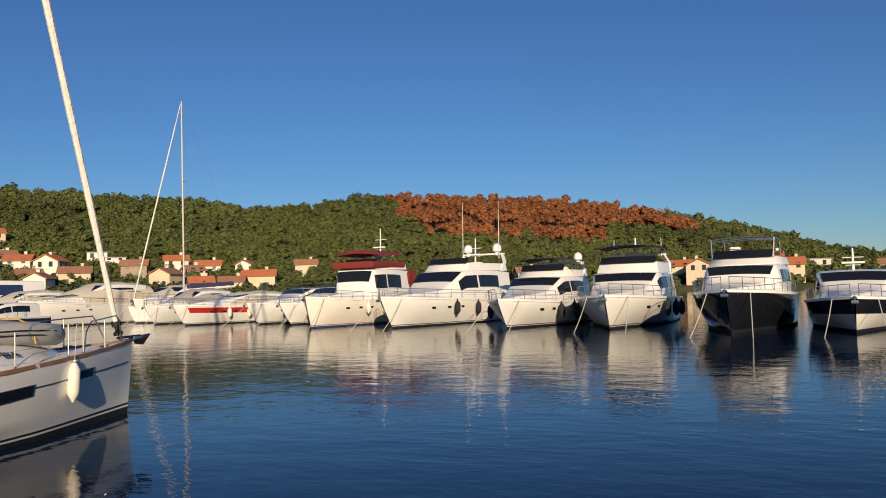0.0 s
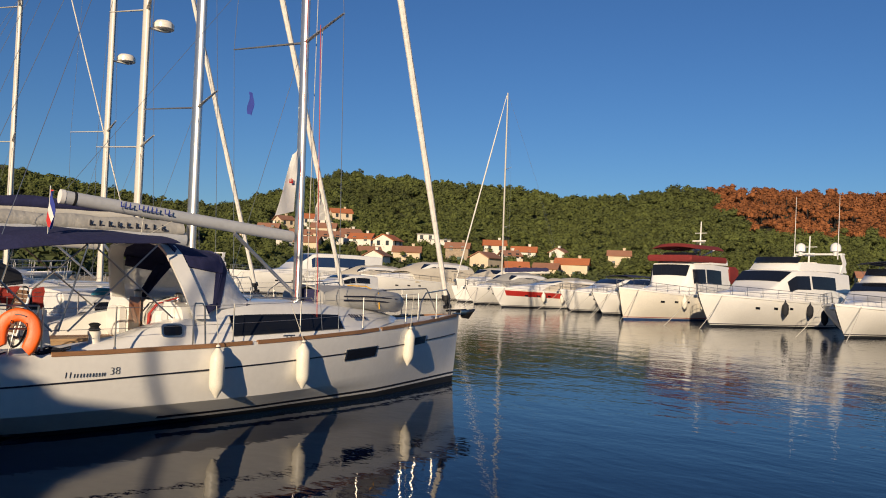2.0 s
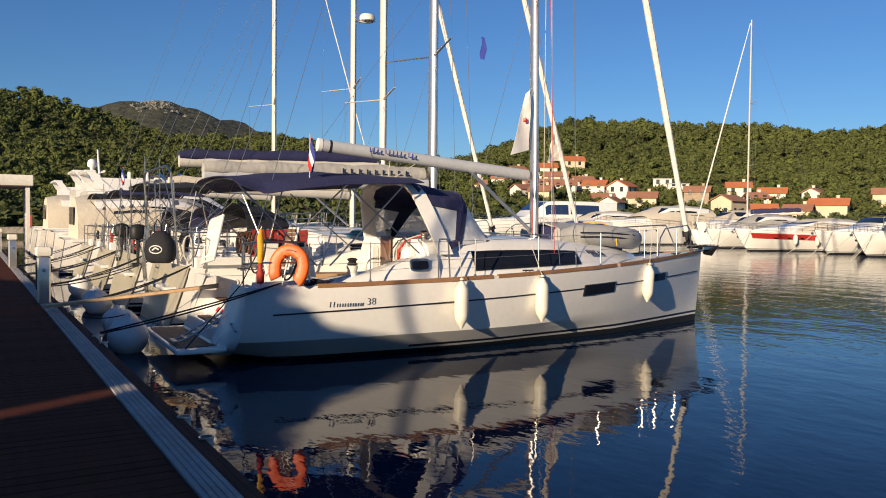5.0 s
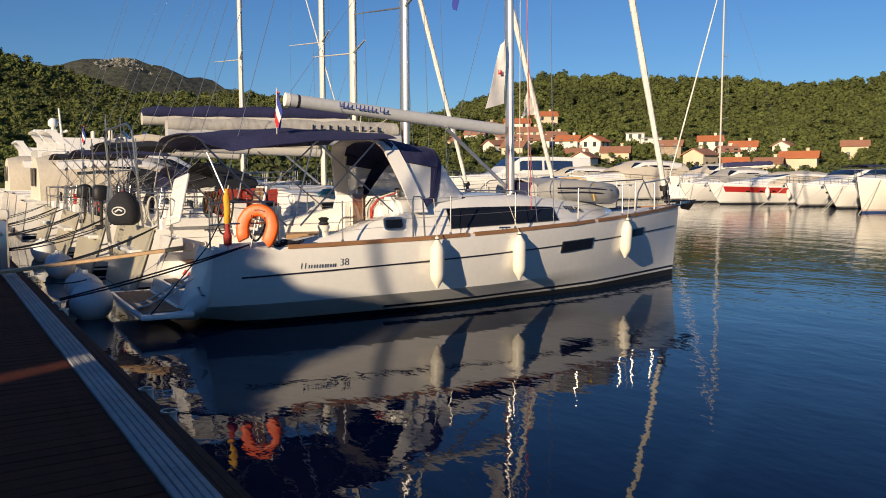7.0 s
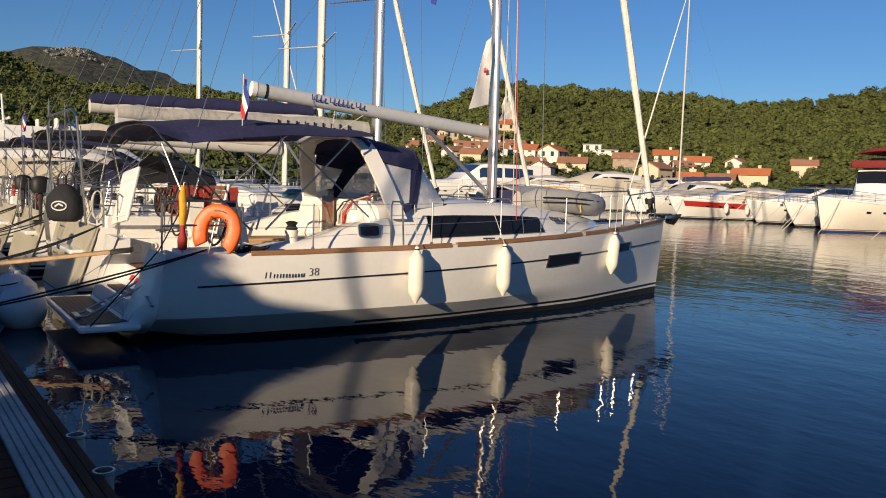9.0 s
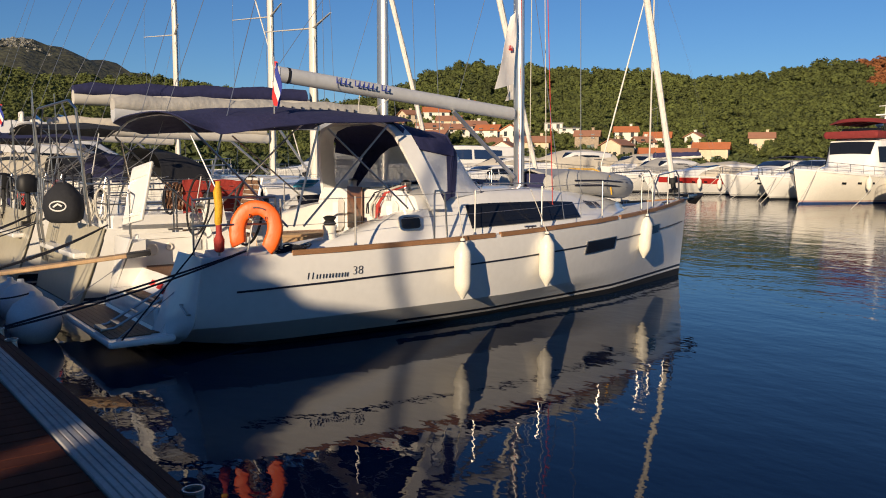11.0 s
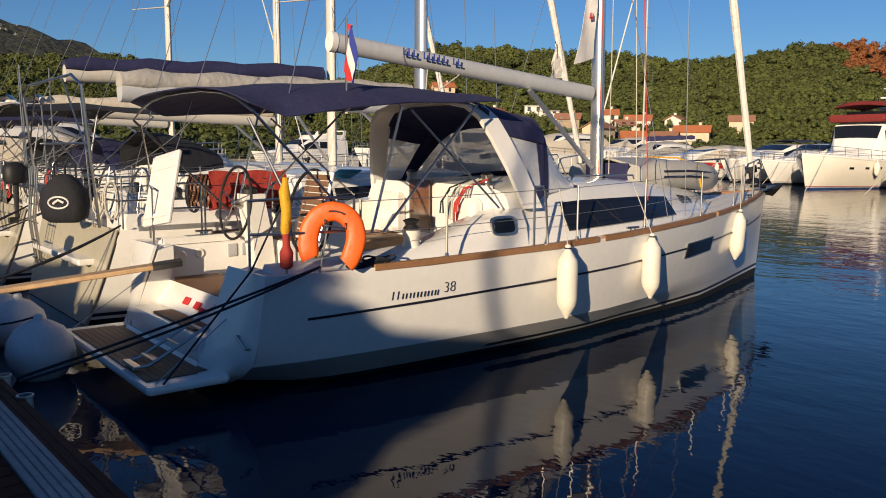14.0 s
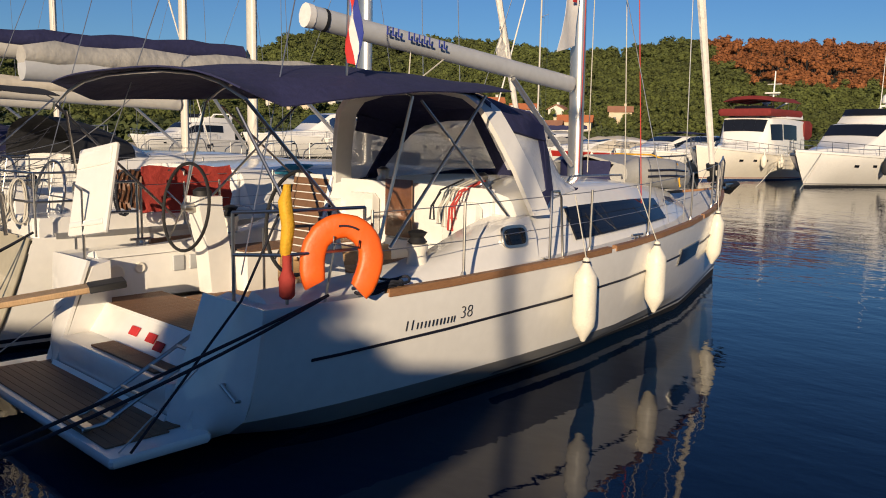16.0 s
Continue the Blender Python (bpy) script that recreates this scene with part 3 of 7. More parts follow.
ST = "weathered rubble-stone house with a tiled roof"
CR = "cream rendered house with an orange tiled roof"
FL = "white flat-roofed house above the shore"
house(35.8, 209, 14, 8, 4.6, -6, WALLC, TILE, 1, label=CR, sink=3)
house(52.3, 300, 13, 9, 6.6, 12, WALLC, TILE, 2, label=CR, sink=3)
house(54.3, 284, 15, 9, 6.6, 5, WALLW, TILE, 2)
house(53.4, 258, 13, 8, 6, -8, WALLC, TILE2, 2, label=CR)
house(54.9, 243, 12, 8, 5, 0, WALLW, TILE2, 2)
house(51.6, 243, 10, 8, 5.6, 20, WALLW, TILE2, 2)
house(50.7, 233, 11, 8, 5.4, -15, WALLW, TILE, 2)
house(48.9, 226, 11, 9, 6.2, 65, WALLW, TILE, 2)
house(47.5, 212, 12, 8, 4.4, -4, WALLC, TILE2, 1, label=CR)
house(46.2, 246, 9, 8, 6.4, 0, WALLW, TILE, 2, True, FL)
house(45.2, 243, 10, 8, 5.2, 6, WALLW, TILE, 2, True, FL)
house(43.9, 226, 11, 8, 5.4, -6, WALLS, TILE2, 2, label=ST)
house(41.3, 241, 11, 8, 6.4, 4, WALLW, TILE, 2)
house(41.9, 212, 13, 8, 4.6, 62, WALLC, TILE2, 1, label=CR)
house(40.2, 222, 8, 7, 5.2, 25, WALLW, TILE2, 2)
house(39.2, 235, 12, 8, 5.6, -4, WALLW, TILE, 2)
house(39.7, 196, 9, 7, 4.0, 5, WALLC, TILE, 1, label=CR)
house(37.6, 201, 10, 7, 3.6, -10, WALLC, TILE2, 1, label=CR)
house(36.7, 246, 9, 7, 4.6, 70, WALLW, TILE2, 1)
house(32.6, 243, 11, 8, 4.4, 0, WALLC, TILE2, 1, label=CR)
house(57.2, 266, 11, 8, 5, -10, WALLW, TILE2, 2)
house(56.2, 284, 9, 8, 6.5, 30, WALLC, TILE2, 2, label=CR)
house(50.2, 207, 9, 7, 4.5, 10, WALLS, TILE2, 1, label=ST)
house(49.6, 199, 10, 7, 4.5, 70, WALLW, TILE2, 1)
house(53.0, 233, 12, 8, 5.4, 10, WALLW, TILE2, 2)
house(54.4, 215, 10, 8, 4.8, -20, WALLC, TILE2, 1, label=CR)
house(55.8, 227, 9, 7, 4.6, 40, WALLW, TILE2, 1)
house(58.9, 243, 8, 7, 4, 0, WALLC, TILE2, 1, label="yellow-rendered house with a tiled roof")
house(-2.1, 262, 11, 8, 6.6, -6, WALLW, TILE, 2, True, "white villa on the hillside")
house(-1.0, 258, 7, 8, 4.6, -6, WALLW, TILE, 1, True, "low white wing of a hillside villa")
house(-0.4, 216, 10, 9, 5.6, 4, WALLC, TILE, 2, label="cream waterside house with orange roof and arcade")
house(0.6, 228, 7, 7, 8.0, 2, WALLW, TILE, 3)
house(5.3, 214, 8, 9, 6.0, 84, WALLC, TILE, 2, label="pale pink gabled boathouse by the water")
house(6.6, 224, 11, 8, 5.2, 0, WALLC, TILE, 2, label=CR)
house(10.5, 220, 9, 7, 4.4, 0, WALLC, TILE2, 1, label=CR)
house(17.0, 216, 10, 7, 4.4, 10, WALLC, TILE2, 1, label=CR)
house(-5.9, 268, 14, 8, 4.6, 0, WALLC, TILE2, 1, label=CR)
house(-8.5, 262, 12, 8, 5, 10, WALLW, TILE2, 2)


# two cypresses beside the hillside villas
def cypress(az, r, h):
    p = spot(az, r)
    th = thing("cypress_tree", pose(p.x, p.y, p.z - 0.3), "slim dark green cypress on the hillside", "tree", "cypresses")
    s = Shape()
    s.tube([(0, 0, 0), (0.05, 0, h * 0.3)], [0.2, 0.14], 7)
    part("trunk", s, TRUNK, th)
    s = Shape()
    for k in range(70):
        f = (k + 0.5) / 70
        rad = 0.95 * math.sin(math.pi * min(0.98, f * 0.9 + 0.08)) ** 0.8
        a = k * 2.4
        v, fa = FORMS[k % 7]
        c = np.array([math.cos(a) * rad * 0.5, math.sin(a) * rad * 0.5, h * (0.1 + 0.88 * f)])
        s.add((v * 0.4 * (0.55 + 0.45 * rad) * np.array([1, 1, 1.6]) + c).tolist(), fa.tolist())
    part("crown", s, PINES, th, smooth=0)


cypress(-4.7, 262, 8)
cypress(-5.2, 264, 9)
cypress(-3.6, 270, 6)


# ---- unseen buildings, trees and a post added behind the walk to cast shade ----
def sunward(lat, dist, z=0.0):
    """A place behind the walk, by its distance towards the low sun and its offset across it."""
    lat -= 0.15
    return Vector((SUN_X * dist - SUN_Y * lat, SUN_Y * dist + SUN_X * lat, z))


# unseen blocks added as shadow casters; their gap leaves a sunlit streak
def shade_block(lat0, lat1, dist, h, label):
    p = sunward((lat0 + lat1) / 2, dist)
    th = thing("shade_building", pose(p.x, p.y, 0.5, 0, 0, math.degrees(math.atan2(SUN_X, -SUN_Y))), label, "building", "harbour buildings")
    s = Shape()
    s.box((0, 0, h / 2 - 0.35), (lat1 - lat0, 7, h - 0.7), 0.04)
    part("wall", s, WALLC, th)
    s = Shape()
    s.box((0, 0, h - 0.62), (lat1 - lat0 + 0.06, 7.3, 0.25), 0.04)
    part("roof", s, TILE2, th)
    for k in range(int((lat1 - lat0) / 3)):
        s = Shape()
        s.box((-(lat1 - lat0) / 2 + 1.5 + 3 * k, 3.52, 2.2), (1.0, 0.1, 1.4), 0.02)
        part("window", s, SHUT, th)


# unseen trees, added so their crowns round off the shade on stern and pontoon
def unseen_shade_tree(lat, dist, h, r):
    p = sunward(lat, dist, 0.9)
    th = thing("unseen_shade_tree", pose(*p), "dark green unseen tree added behind the walk to cast shade", "tree", "promenade trees")
    s = Shape()
    s.tube([(0, 0, -0.6), (0.05, 0, h * 0.3), (0, 0.05, h * 0.62)], [0.17, 0.13, 0.08], 9)
    for k in range(6):
        a = k * 1.05
        s.tube([(0, 0, h * (0.4 + 0.05 * k)), (math.cos(a) * r * 0.7, math.sin(a) * r * 0.7, h * (0.62 + 0.05 * k))], [0.06, 0.025], 6)
    part("trunk", s, TRUNK, th)
    s = Shape()
    for k in range(260):
        d = Vector((RNG.normal(), RNG.normal(), RNG.normal())).normalized() * (RNG.random() ** 0.4) * r
        v, f = FORMS[k % 7]
        s.add((v * RNG.uniform(0.14, 0.26) * r + np.array([d.x, d.y, h - r * 0.85 + d.z * 0.85])).tolist(), f.tolist())
    part("crown", s, OLIVE, th, smooth=0)


shade_block(-12.0, -2.7, 28.0, 7.05, "low cream unseen building added behind the walk for shade")
shade_block(-2.6, 3.80, 27.5, 6.42, "cream unseen building added to shade pontoon and stern")
shade_block(4.10, 8.6, 27.0, 6.55, "cream unseen building added to shade pontoon and stern")
shade_block(8.85, 40.0, 27.5, 6.9, "long cream unseen building added behind the walk for shade")
unseen_shade_tree(1.45, 23.2, 6.0, 0.95)
unseen_shade_tree(-3.6, 23.0, 4.9, 0.9)
unseen_shade_tree(-6.4, 23.0, 4.6, 1.0)
# unseen post, added for the narrow shadow band across the yacht's hull
p = sunward(3.2, 23.5, 0.7)
lp = thing("shade_post", pose(*p), "tall grey unseen post added to cast a band of shade", "lamp post")
s = Shape()
s.tube([(0, 0, 0), (0, 0, 9.0)], [0.06, 0.045], 10)
part("post", s, ALU, lp)
s = Shape()
s.box((0.3, 0, 9.0), (0.8, 0.25, 0.12), 0.04)
part("post_head", s, ALU, lp)


# ---- pontoon ----
PONT = pose(8.5, -1.45, 0, 0, 0, 1.9)
TOP = 0.60
base = Shape()
base.box((-30, -1.75, 0.12), (120, 2.9, 0.62), 0.03)
dock = solid("pontoon", base, CONC, "floating pontoon with red-brown decking and concrete edge", "pontoon", kind="structure", m=PONT)
s = Shape()
for k in range(5):
    y = -0.205 + k * 0.041
    s.box((-30, y + 0.0205, TOP - 0.04), (120, 0.037, 0.09 + (0.006 if k % 2 else 0)), 0.006)
part("edge_strip", s, CONC, dock, "pale grey ribbed edge strip")
s = Shape()
for k in range(3):
    s.box((-30, 0.035 + k * 0.062, TOP - 0.125 - 0.012 * k), (120, 0.058, 0.14), 0.008)
part("outer_fender_board", s, TARRED, dock, "weathered dark red timber fender boards")
s = Shape()
s.box((-30, -3.2, TOP - 0.05), (120, 0.16, 0.1), 0.02)
part("far_edge_board", s, TEAKRAIL, dock)


# ---- the sailing yacht beside the walk ----
UP = Vector((0, 0, 1))


def hull_parts(th, H, white=GEL, anti=ANTI, stripe=STRIPE, rise=0.07):
    """Topsides, boot stripe, bottom, deck edge."""
    a, b, c = (lambda s, k=k: k + rise * s * s for k in (0.07, 0.11, 0.155))
    if H.chine:
        e = lambda s: max(c(s) + 0.02, H.chine + 0.05 * s)
        levels = [lambda s, k=k: c(s) + (e(s) - c(s)) * k / 2 for k in range(3)] + [lambda s, k=k: e(s) + (H.zs(s) - e(s)) * k / 9 for k in range(1, 10)]
        part("hull", H.strip(Shape(), levels), white, th, smooth=22)
        part("boot_stripe", H.strip(Shape(), [b, c], stations=[k for k in STATIONS if k > 0.25]), stripe, th, "dark boot stripe")
        for sg in (1, -1):
            part("stern_waterline", H.strip(Shape(), [b, c], (sg,), [k for k in STATIONS if k < 0.27]), white, th)
    else:
        levels = [lambda s, k=k: c(s) + (H.zs(s) - c(s)) * k / 9 for k in range(10)]
        part("hull", H.strip(Shape(), levels), white, th, smooth=50)
        part("boot_stripe", H.strip(Shape(), [b, c]), stripe, th, "dark boot stripe")
    part("waterline_band", H.strip(Shape(), [a, b]), white, th)
    part("underwater_hull", H.strip(Shape(), [lambda s: -0.45, lambda s: -0.2, lambda s: 0.0, a]), anti, th, "dark antifouling")


def cabin(th, H, secs, white=GEL, win=GLASS, wins=((0.08, 0.62, 0.22, 0.74),), name="coachroof"):
    """A coachroof lofted over sections (y, half width below, half width above, height); wins: start, end along it and low, high up its side."""
    def zd(y):
        s = max(0, min(1, y / H.L))
        return H.zs(s) - 0.04

    def side(y, f, sg, off=0.0):
        wb, wt, zt = (table([(k[0], k[i]) for k in secs], y) for i in (1, 2, 3))
        return Vector((sg * (wb + (wt - wb) * f + off), y, zd(y) + (zt - 0.09 - zd(y)) * f))
    s = Shape()
    rows = []
    n = 22
    for i in range(n + 1):
        y = secs[0][0] + (secs[-1][0] - secs[0][0]) * i / n
        wb, wt, zt = (table([(k[0], k[j]) for k in secs], y) for j in (1, 2, 3))
        half = [side(y, f, 1) for f in (0, 0.33, 0.66, 1.0)] + [Vector((wt - 0.05, y, zt - 0.035)), Vector((wt * 0.9 - 0.05, y, zt)), Vector((wt * 0.45, y, zt + 0.03)), Vector((0, y, zt + 0.04))]
        rows.append(half + [Vector((-p.x, p.y, p.z)) for p in reversed(half[:-1])])
    s.grid(rows)
    k = len(s.v)
    s.add(rows[0], [tuple(range(len(rows[0])))])
    s.add(rows[-1], [tuple(range(len(rows[0])))])
    roof = part(name, s, white, th, smooth=50)
    y0, ln = secs[0][0], secs[-1][0] - secs[0][0]
    for a, b, lo, hi in wins:
        for sg in (1, -1):
            q = Shape()
            rws = [[side(y0 + ln * (a + (b - a) * i / 8), lo + (hi - lo) * j / 2, sg, 0.012) for j in range(3)] for i in range(9)]
            q.sheet(rws if sg < 0 else [r[::-1] for r in rws], 0.016)
            part("cabin_window", q, win, th, "dark tinted window")
    return roof


def mast_and_boom(th, y, z0, top, boom_end, boom_z, spreaders=(0.32, 0.62), spread=1.7, fwd=None, back=1.4, material=ALU, thick=0.11, genoa=SAIL, chain=1.7, boom_r=0.13, furl=1.0, lean=0.0):
    def lx(z):
        return lean * (z - z0 + 2.0)
    s = Shape()
    s.tube([(lx(z0), y, z0), (lx(z0 + (top - z0) * 0.7), y, z0 + (top - z0) * 0.7), (lx(top), y, top)], [thick, thick, thick * 0.75], 12, flat=0.7)
    mast = part("mast", s, material, th)
    tips = []
    for f in spreaders:
        z = z0 + (top - z0) * f
        for sg in (1, -1):
            q = Shape()
            w = spread * (1 if f < 0.5 else 0.75)
            q.tube([(lx(z), y, z), (lx(z) + sg * w, y - 0.48, z + 0.08)], [0.045, 0.025], 8, flat=0.5)
            part("spreader", q, material, th)
            tips.append((sg, Vector((lx(z) + sg * w, y - 0.48, z + 0.08))))
    for sg in (1, -1):
        line = [Vector((sg * chain, y - 0.35, z0 - 0.45))] + [t for g, t in tips if g == sg] + [Vector((lx(top), y, top - 0.2))]
        q = Shape()
        for a, b in zip(line, line[1:]):
            q.tube([a, b], 0.006, 5)
        q.tube([line[0] + Vector((0, -0.35, 0)), (lx(tips[0][1].z), y, tips[0][1].z)], 0.005, 5)
        part("shroud", q, WIRE, th)
        q = Shape()
        q.tube([(sg * back, 0.5, z0 - 0.5), (sg * 0.2, y * 0.55, z0 + (top - z0) * 0.55), (lx(top), y, top)], 0.005, 5)
        part("backstay", q, WIRE, th)
    if fwd:
        a, b = Vector(fwd), Vector((lx(top), y + 0.1, top - 0.3))
        q = Shape()
        pts, rad = [], []
        for i in range(26):
            f = i / 25
            pts.append(a.lerp(b, f)), rad.append(0.035 * furl + 0.042 * furl * math.sin(math.pi * min(1, f * 1.05 + 0.04)) ** 0.45 * (1 - 0.35 * f) + 0.005 * math.sin(i * 2.1))
        q.tube(pts, rad, 8)
        part("furled_headsail", q, genoa, th, "furled white headsail")
        q = Shape()
        d = (b - a).normalized()
        q.tube([a - d * 0.30, a - d * 0.24, a - d * 0.23, a - d * 0.12, a - d * 0.11, a], [0.10, 0.10, 0.05, 0.05, 0.10, 0.10], 12)
        part("furling_drum", q, RUBBER, th)
        q = Shape()
        q.tube([a - d * 0.7, a - d * 0.2], 0.012, 6)
        part("forestay", q, STEEL, th)
    q = Shape()
    e = Vector(boom_end)
    q.tube([(lx(boom_z), y - 0.16, boom_z), e], boom_r, 12, flat=1.25)
    part("boom", q, BOOMG if material is ALU else material, th, "pale grey boom")
    q = Shape()
    q.tube([(0, y - 0.15, z0 + 0.15), (0, y - 1.45, boom_z - 0.02)], 0.035, 8)
    part("vang", q, ALU, th)
    return mast


def sail_bag(th, y0, z0, y1, z1, material, h=0.42):
    s = Shape()
    rings = []
    for i in range(15):
        f = i / 14
        y, z = y0 + (y1 - y0) * f, z0 + (z1 - z0) * f
        k = h * (0.8 + 0.2 * f) * (0.75 if i in (0, 14) else 1) + 0.03 * math.sin(i * 1.9)
        rings.append([Vector((x * (0.9 + 0.15 * math.sin(i * 2.3)), y, z + zz * k)) for x, zz in ((0.10, -0.3), (0.17, 0.0), (0.15, 0.45), (0.06, 0.95), (-0.06, 0.95), (-0.15, 0.45), (-0.17, 0.0), (-0.10, -0.3))])
    s.loft(rings)
    return part("sail_cover", s, material, th, "stowed mainsail in its cover", smooth=60)


def guard_rails(th, H, posts, top=0.62, s0=0.08, s1=0.9):
    for sg in (1, -1):
        tops = []
        for s in posts:
            p = H.at(s, H.zs(s), sg, -0.06)
            q = Shape()
            q.tube([p, p + UP * top], 0.012, 7)
            q.lathe([(0.03, 0), (0.025, 0.03), (0.014, 0.06)], p, 8)
            part("stanchion", q, STEEL, th)
            tops.append(p)
        for h in (top - 0.02, top * 0.5):
            q = Shape()
            q.tube([p + UP * h for p in tops], 0.004, 5)
            part("lifeline", q, WIRE, th)


def pulpit(th, H, s0=0.80, h=0.6):
    q = Shape()
    for sg in (1, -1):
        pts = [H.at(s0, H.zs(s0), sg, -0.05)]
        for s, k in ((s0 + 0.01, 0.7), (s0 + 0.03, 1.0), (0.88, 1.02), (0.93, 1.03)):
            pts.append(H.at(s, H.zs(s), sg, -0.05) + UP * h * k)
        end = pts[-1]
        pts += [Vector((end.x, end.y + 0.08, end.z - 0.1)), H.at(0.955, H.zs(0.955), sg, -0.03)]
        q.tube(pts, 0.014, 8)
        m = H.at(0.88, H.zs(0.88), sg, -0.05)
        q.tube([m, m + UP * h], 0.012, 7)
    part("pulpit", q, STEEL, th, "stainless bow rail")


def flag(name, corner, drop, wide, cols, label, vertical=False, pole=None):
    th = thing(name, pose(*corner), label, "flag")
    n = len(cols)
    for k, c in enumerate(cols):
        rows = []
        for i in range(7):
            f = i / 6
            row = []
            for j in range(4):
                g = (k + j / 3) / n
                x = wide * g
                z = -drop * f - 0.25 * x
                row.append(Vector((x * 0.8, 0.035 * math.sin(5 * g + 6 * f), z)))
            rows.append(row)
        part("stripe", Shape().sheet(rows, 0.004), c, th)
    return th


H0 = Hull(11.1, 3.88, 1.53, 1.17, SAIL_PLAN, 0.15, (0.33, 0.11), 0.5, 0.87, 0.84, lift=0.15, chine=0.36)
yacht = thing("sailing_yacht", pose(0, 0, 0), "white sailing yacht with navy bimini, sprayhood and teak decks", "sailing boat", "moored boats")
hull_parts(yacht, H0)
part("deck", H0.deck(Shape(), 0.30, 1.0), DECKW, yacht, "white non-slip deck")
for sg in (1, -1):
    part("side_deck", H0.deck(Shape(), 0.0, 0.30, inner=1.22, side=sg), DECKW, yacht)
for sg in (1, -1):
    for a, b in ((0.093, 0.375), (0.385, 0.66), (0.67, 0.985)):
        s = Shape()
        line = H0.sheer_line(sg, a, b, 0.0, 0, 20)
        s.loft([[p + Vector((sg * 0.012, 0, -0.03)), p + Vector((sg * 0.014, 0, 0.028)), p + Vector((-sg * 0.045, 0, 0.03)), p + Vector((-sg * 0.045, 0, -0.03))] for p in line])
        part("toe_rail", s, TEAKRAIL, yacht, "varnished teak toe rail")
    s = Shape()
    H0.patch(s, 0.037, 0.985, 0.752, 0.774, sg, 0.003, 40, 0.0318, 0.006)
    part("cove_line", s, STRIPE, yacht, "thin dark line along the hull")
    for s0, s1, z0, z1 in ((0.582, 0.662, 0.83, 1.01), (0.790, 0.833, 0.98, 1.13)):
        s = Shape()
        H0.patch(s, s0 - 0.003, s1 + 0.003, z0 - 0.012, z1 + 0.012, sg, 0.004, 6, 0.03, 0.008)
        frame_ob = part("hull_window", s, STEEL, yacht)
        s = Shape()
        H0.patch(s, s0, s1, z0, z1, sg, 0.009, 6, 0.03, 0.008)
        part("pane", s, GLASS, frame_ob, "dark hull window")
# model lettering: plain strokes for the word, and the number
s = Shape()
x = 0.114
for k, wd in enumerate((0.0085, 0.0058, 0.0058, 0.0058, 0.0058, 0.002, 0.005)):
    hgt = 0.078 if k == 0 else 0.052
    for e in ((0.0, wd * 0.62) if wd > 0.003 else (0.0,)):
        H0.patch(s, x + e, x + e + 0.0010, 0.853, 0.853 + hgt, 1, 0.002, 1, 0.03, 0.004)
    x += wd + 0.0018
tagged(part("lettering", s, STRIPE, yacht, "plain dark strokes of the model lettering"), kind="stuff")
p0, p1, p2 = H0.at(0.168, 0.868, 1, 0.006), H0.at(0.192, 0.872, 1, 0.006), H0.at(0.168, 0.96, 1, 0.006)
ax = (p1 - p0).normalized()
az_ = ax.cross((p2 - p0)).normalized()
ay = az_.cross(ax)
fc = bpy.data.curves.new("number_lettering", "FONT")
fc.body, fc.size, fc.extrude, fc.offset = "38", 0.155, 0.002, -0.0035
fc.materials.append(STRIPE)
num = new("number_lettering", fc)
num.parent = yacht
num.matrix_basis = Matrix.Translation(p0) @ Matrix((ax, ay, az_)).transposed().to_4x4()
tagged(num, "thin dark painted number on the hull")

s = Shape()
s.grid([[Vector((H0.at(f, -0.5).x * k / 3, H0.at(f, -0.5).y, H0.at(f, -0.5).z)) for k in range(-3, 4)] for f in (0, 0.03, 0.06, 0.09, 0.12, 0.16, 0.2)])
part("counter", s, GEL, yacht)
# stern: wings, steps and bathing platform
for sg in (1, -1):
    s = Shape()
    rows = []
    for k in range(9):
        z = 0.15 + (H0.zs(0) - 0.15) * k / 8
        p = H0.at(0, z)
        inner = 0.02 + 0.42 * z / H0.zs(0)
        rows.append([Vector((sg * (0.98 + (p.x - 0.98) * u), inner + (p.y - inner) * u ** 2.2, z)) for u in (0, 0.2, 0.4, 0.6, 0.75, 0.88, 1.0)])
    s.sheet(rows if sg > 0 else [r[::-1] for r in rows], 0.03)
    part("transom_wing", s, GEL, yacht, smooth=60)
    s = Shape()
    s.loft([[Vector((sg * xx, y, z)) for xx, z in ((0.98, 0.2), (0.98, zt), (1.24, zt), (1.24, 0.2))] for y, zt in ((0.12, 0.3), (0.3, 0.75), (0.46, 1.12), (0.62, 1.16))])
    part("stern_cheek", s, GEL, yacht)
s = Shape()
s.sheet([[Vector((x, y, z)) for x in (-1.0, -0.5, 0, 0.5, 1.0)] for y, z in ((0.08, 0.25), (0.12, 0.32))], 0.03)
s.box((0, 0.28, 0.42), (1.95, 0.32, 0.24), 0.03)
s.sheet([[Vector((x, y, z)) for x in (-1.0, -0.5, 0, 0.5, 1.0)] for y, z in ((0.42, 0.5), (0.50, 0.62), (0.60, 0.76))], 0.03)
part("stern_steps", s, GEL, yacht)
s = Shape()
s.box((0.1, 0.29, 0.548), (1.1, 0.2, 0.016), 0.004)
part("step_teak", s, TEAK, yacht)
s = Shape()
s.box((0, 0.9, 0.70), (2.5, 0.7, 0.12), 0.02)
s.box((0, 2.35, 0.70), (1.7, 2.3, 0.12), 0.02)
part("cockpit_floor", s, GEL, yacht)
teak = new("cockpit_teak")
teak.parent = yacht
tagged(teak, "teak-laid cockpit sole")
q = Shape()
q.box((0, 0, 0), (0.054, 1.0, 0.012), 0.003)
me_slat = mesh_of("teak_plank", q, TEAK)
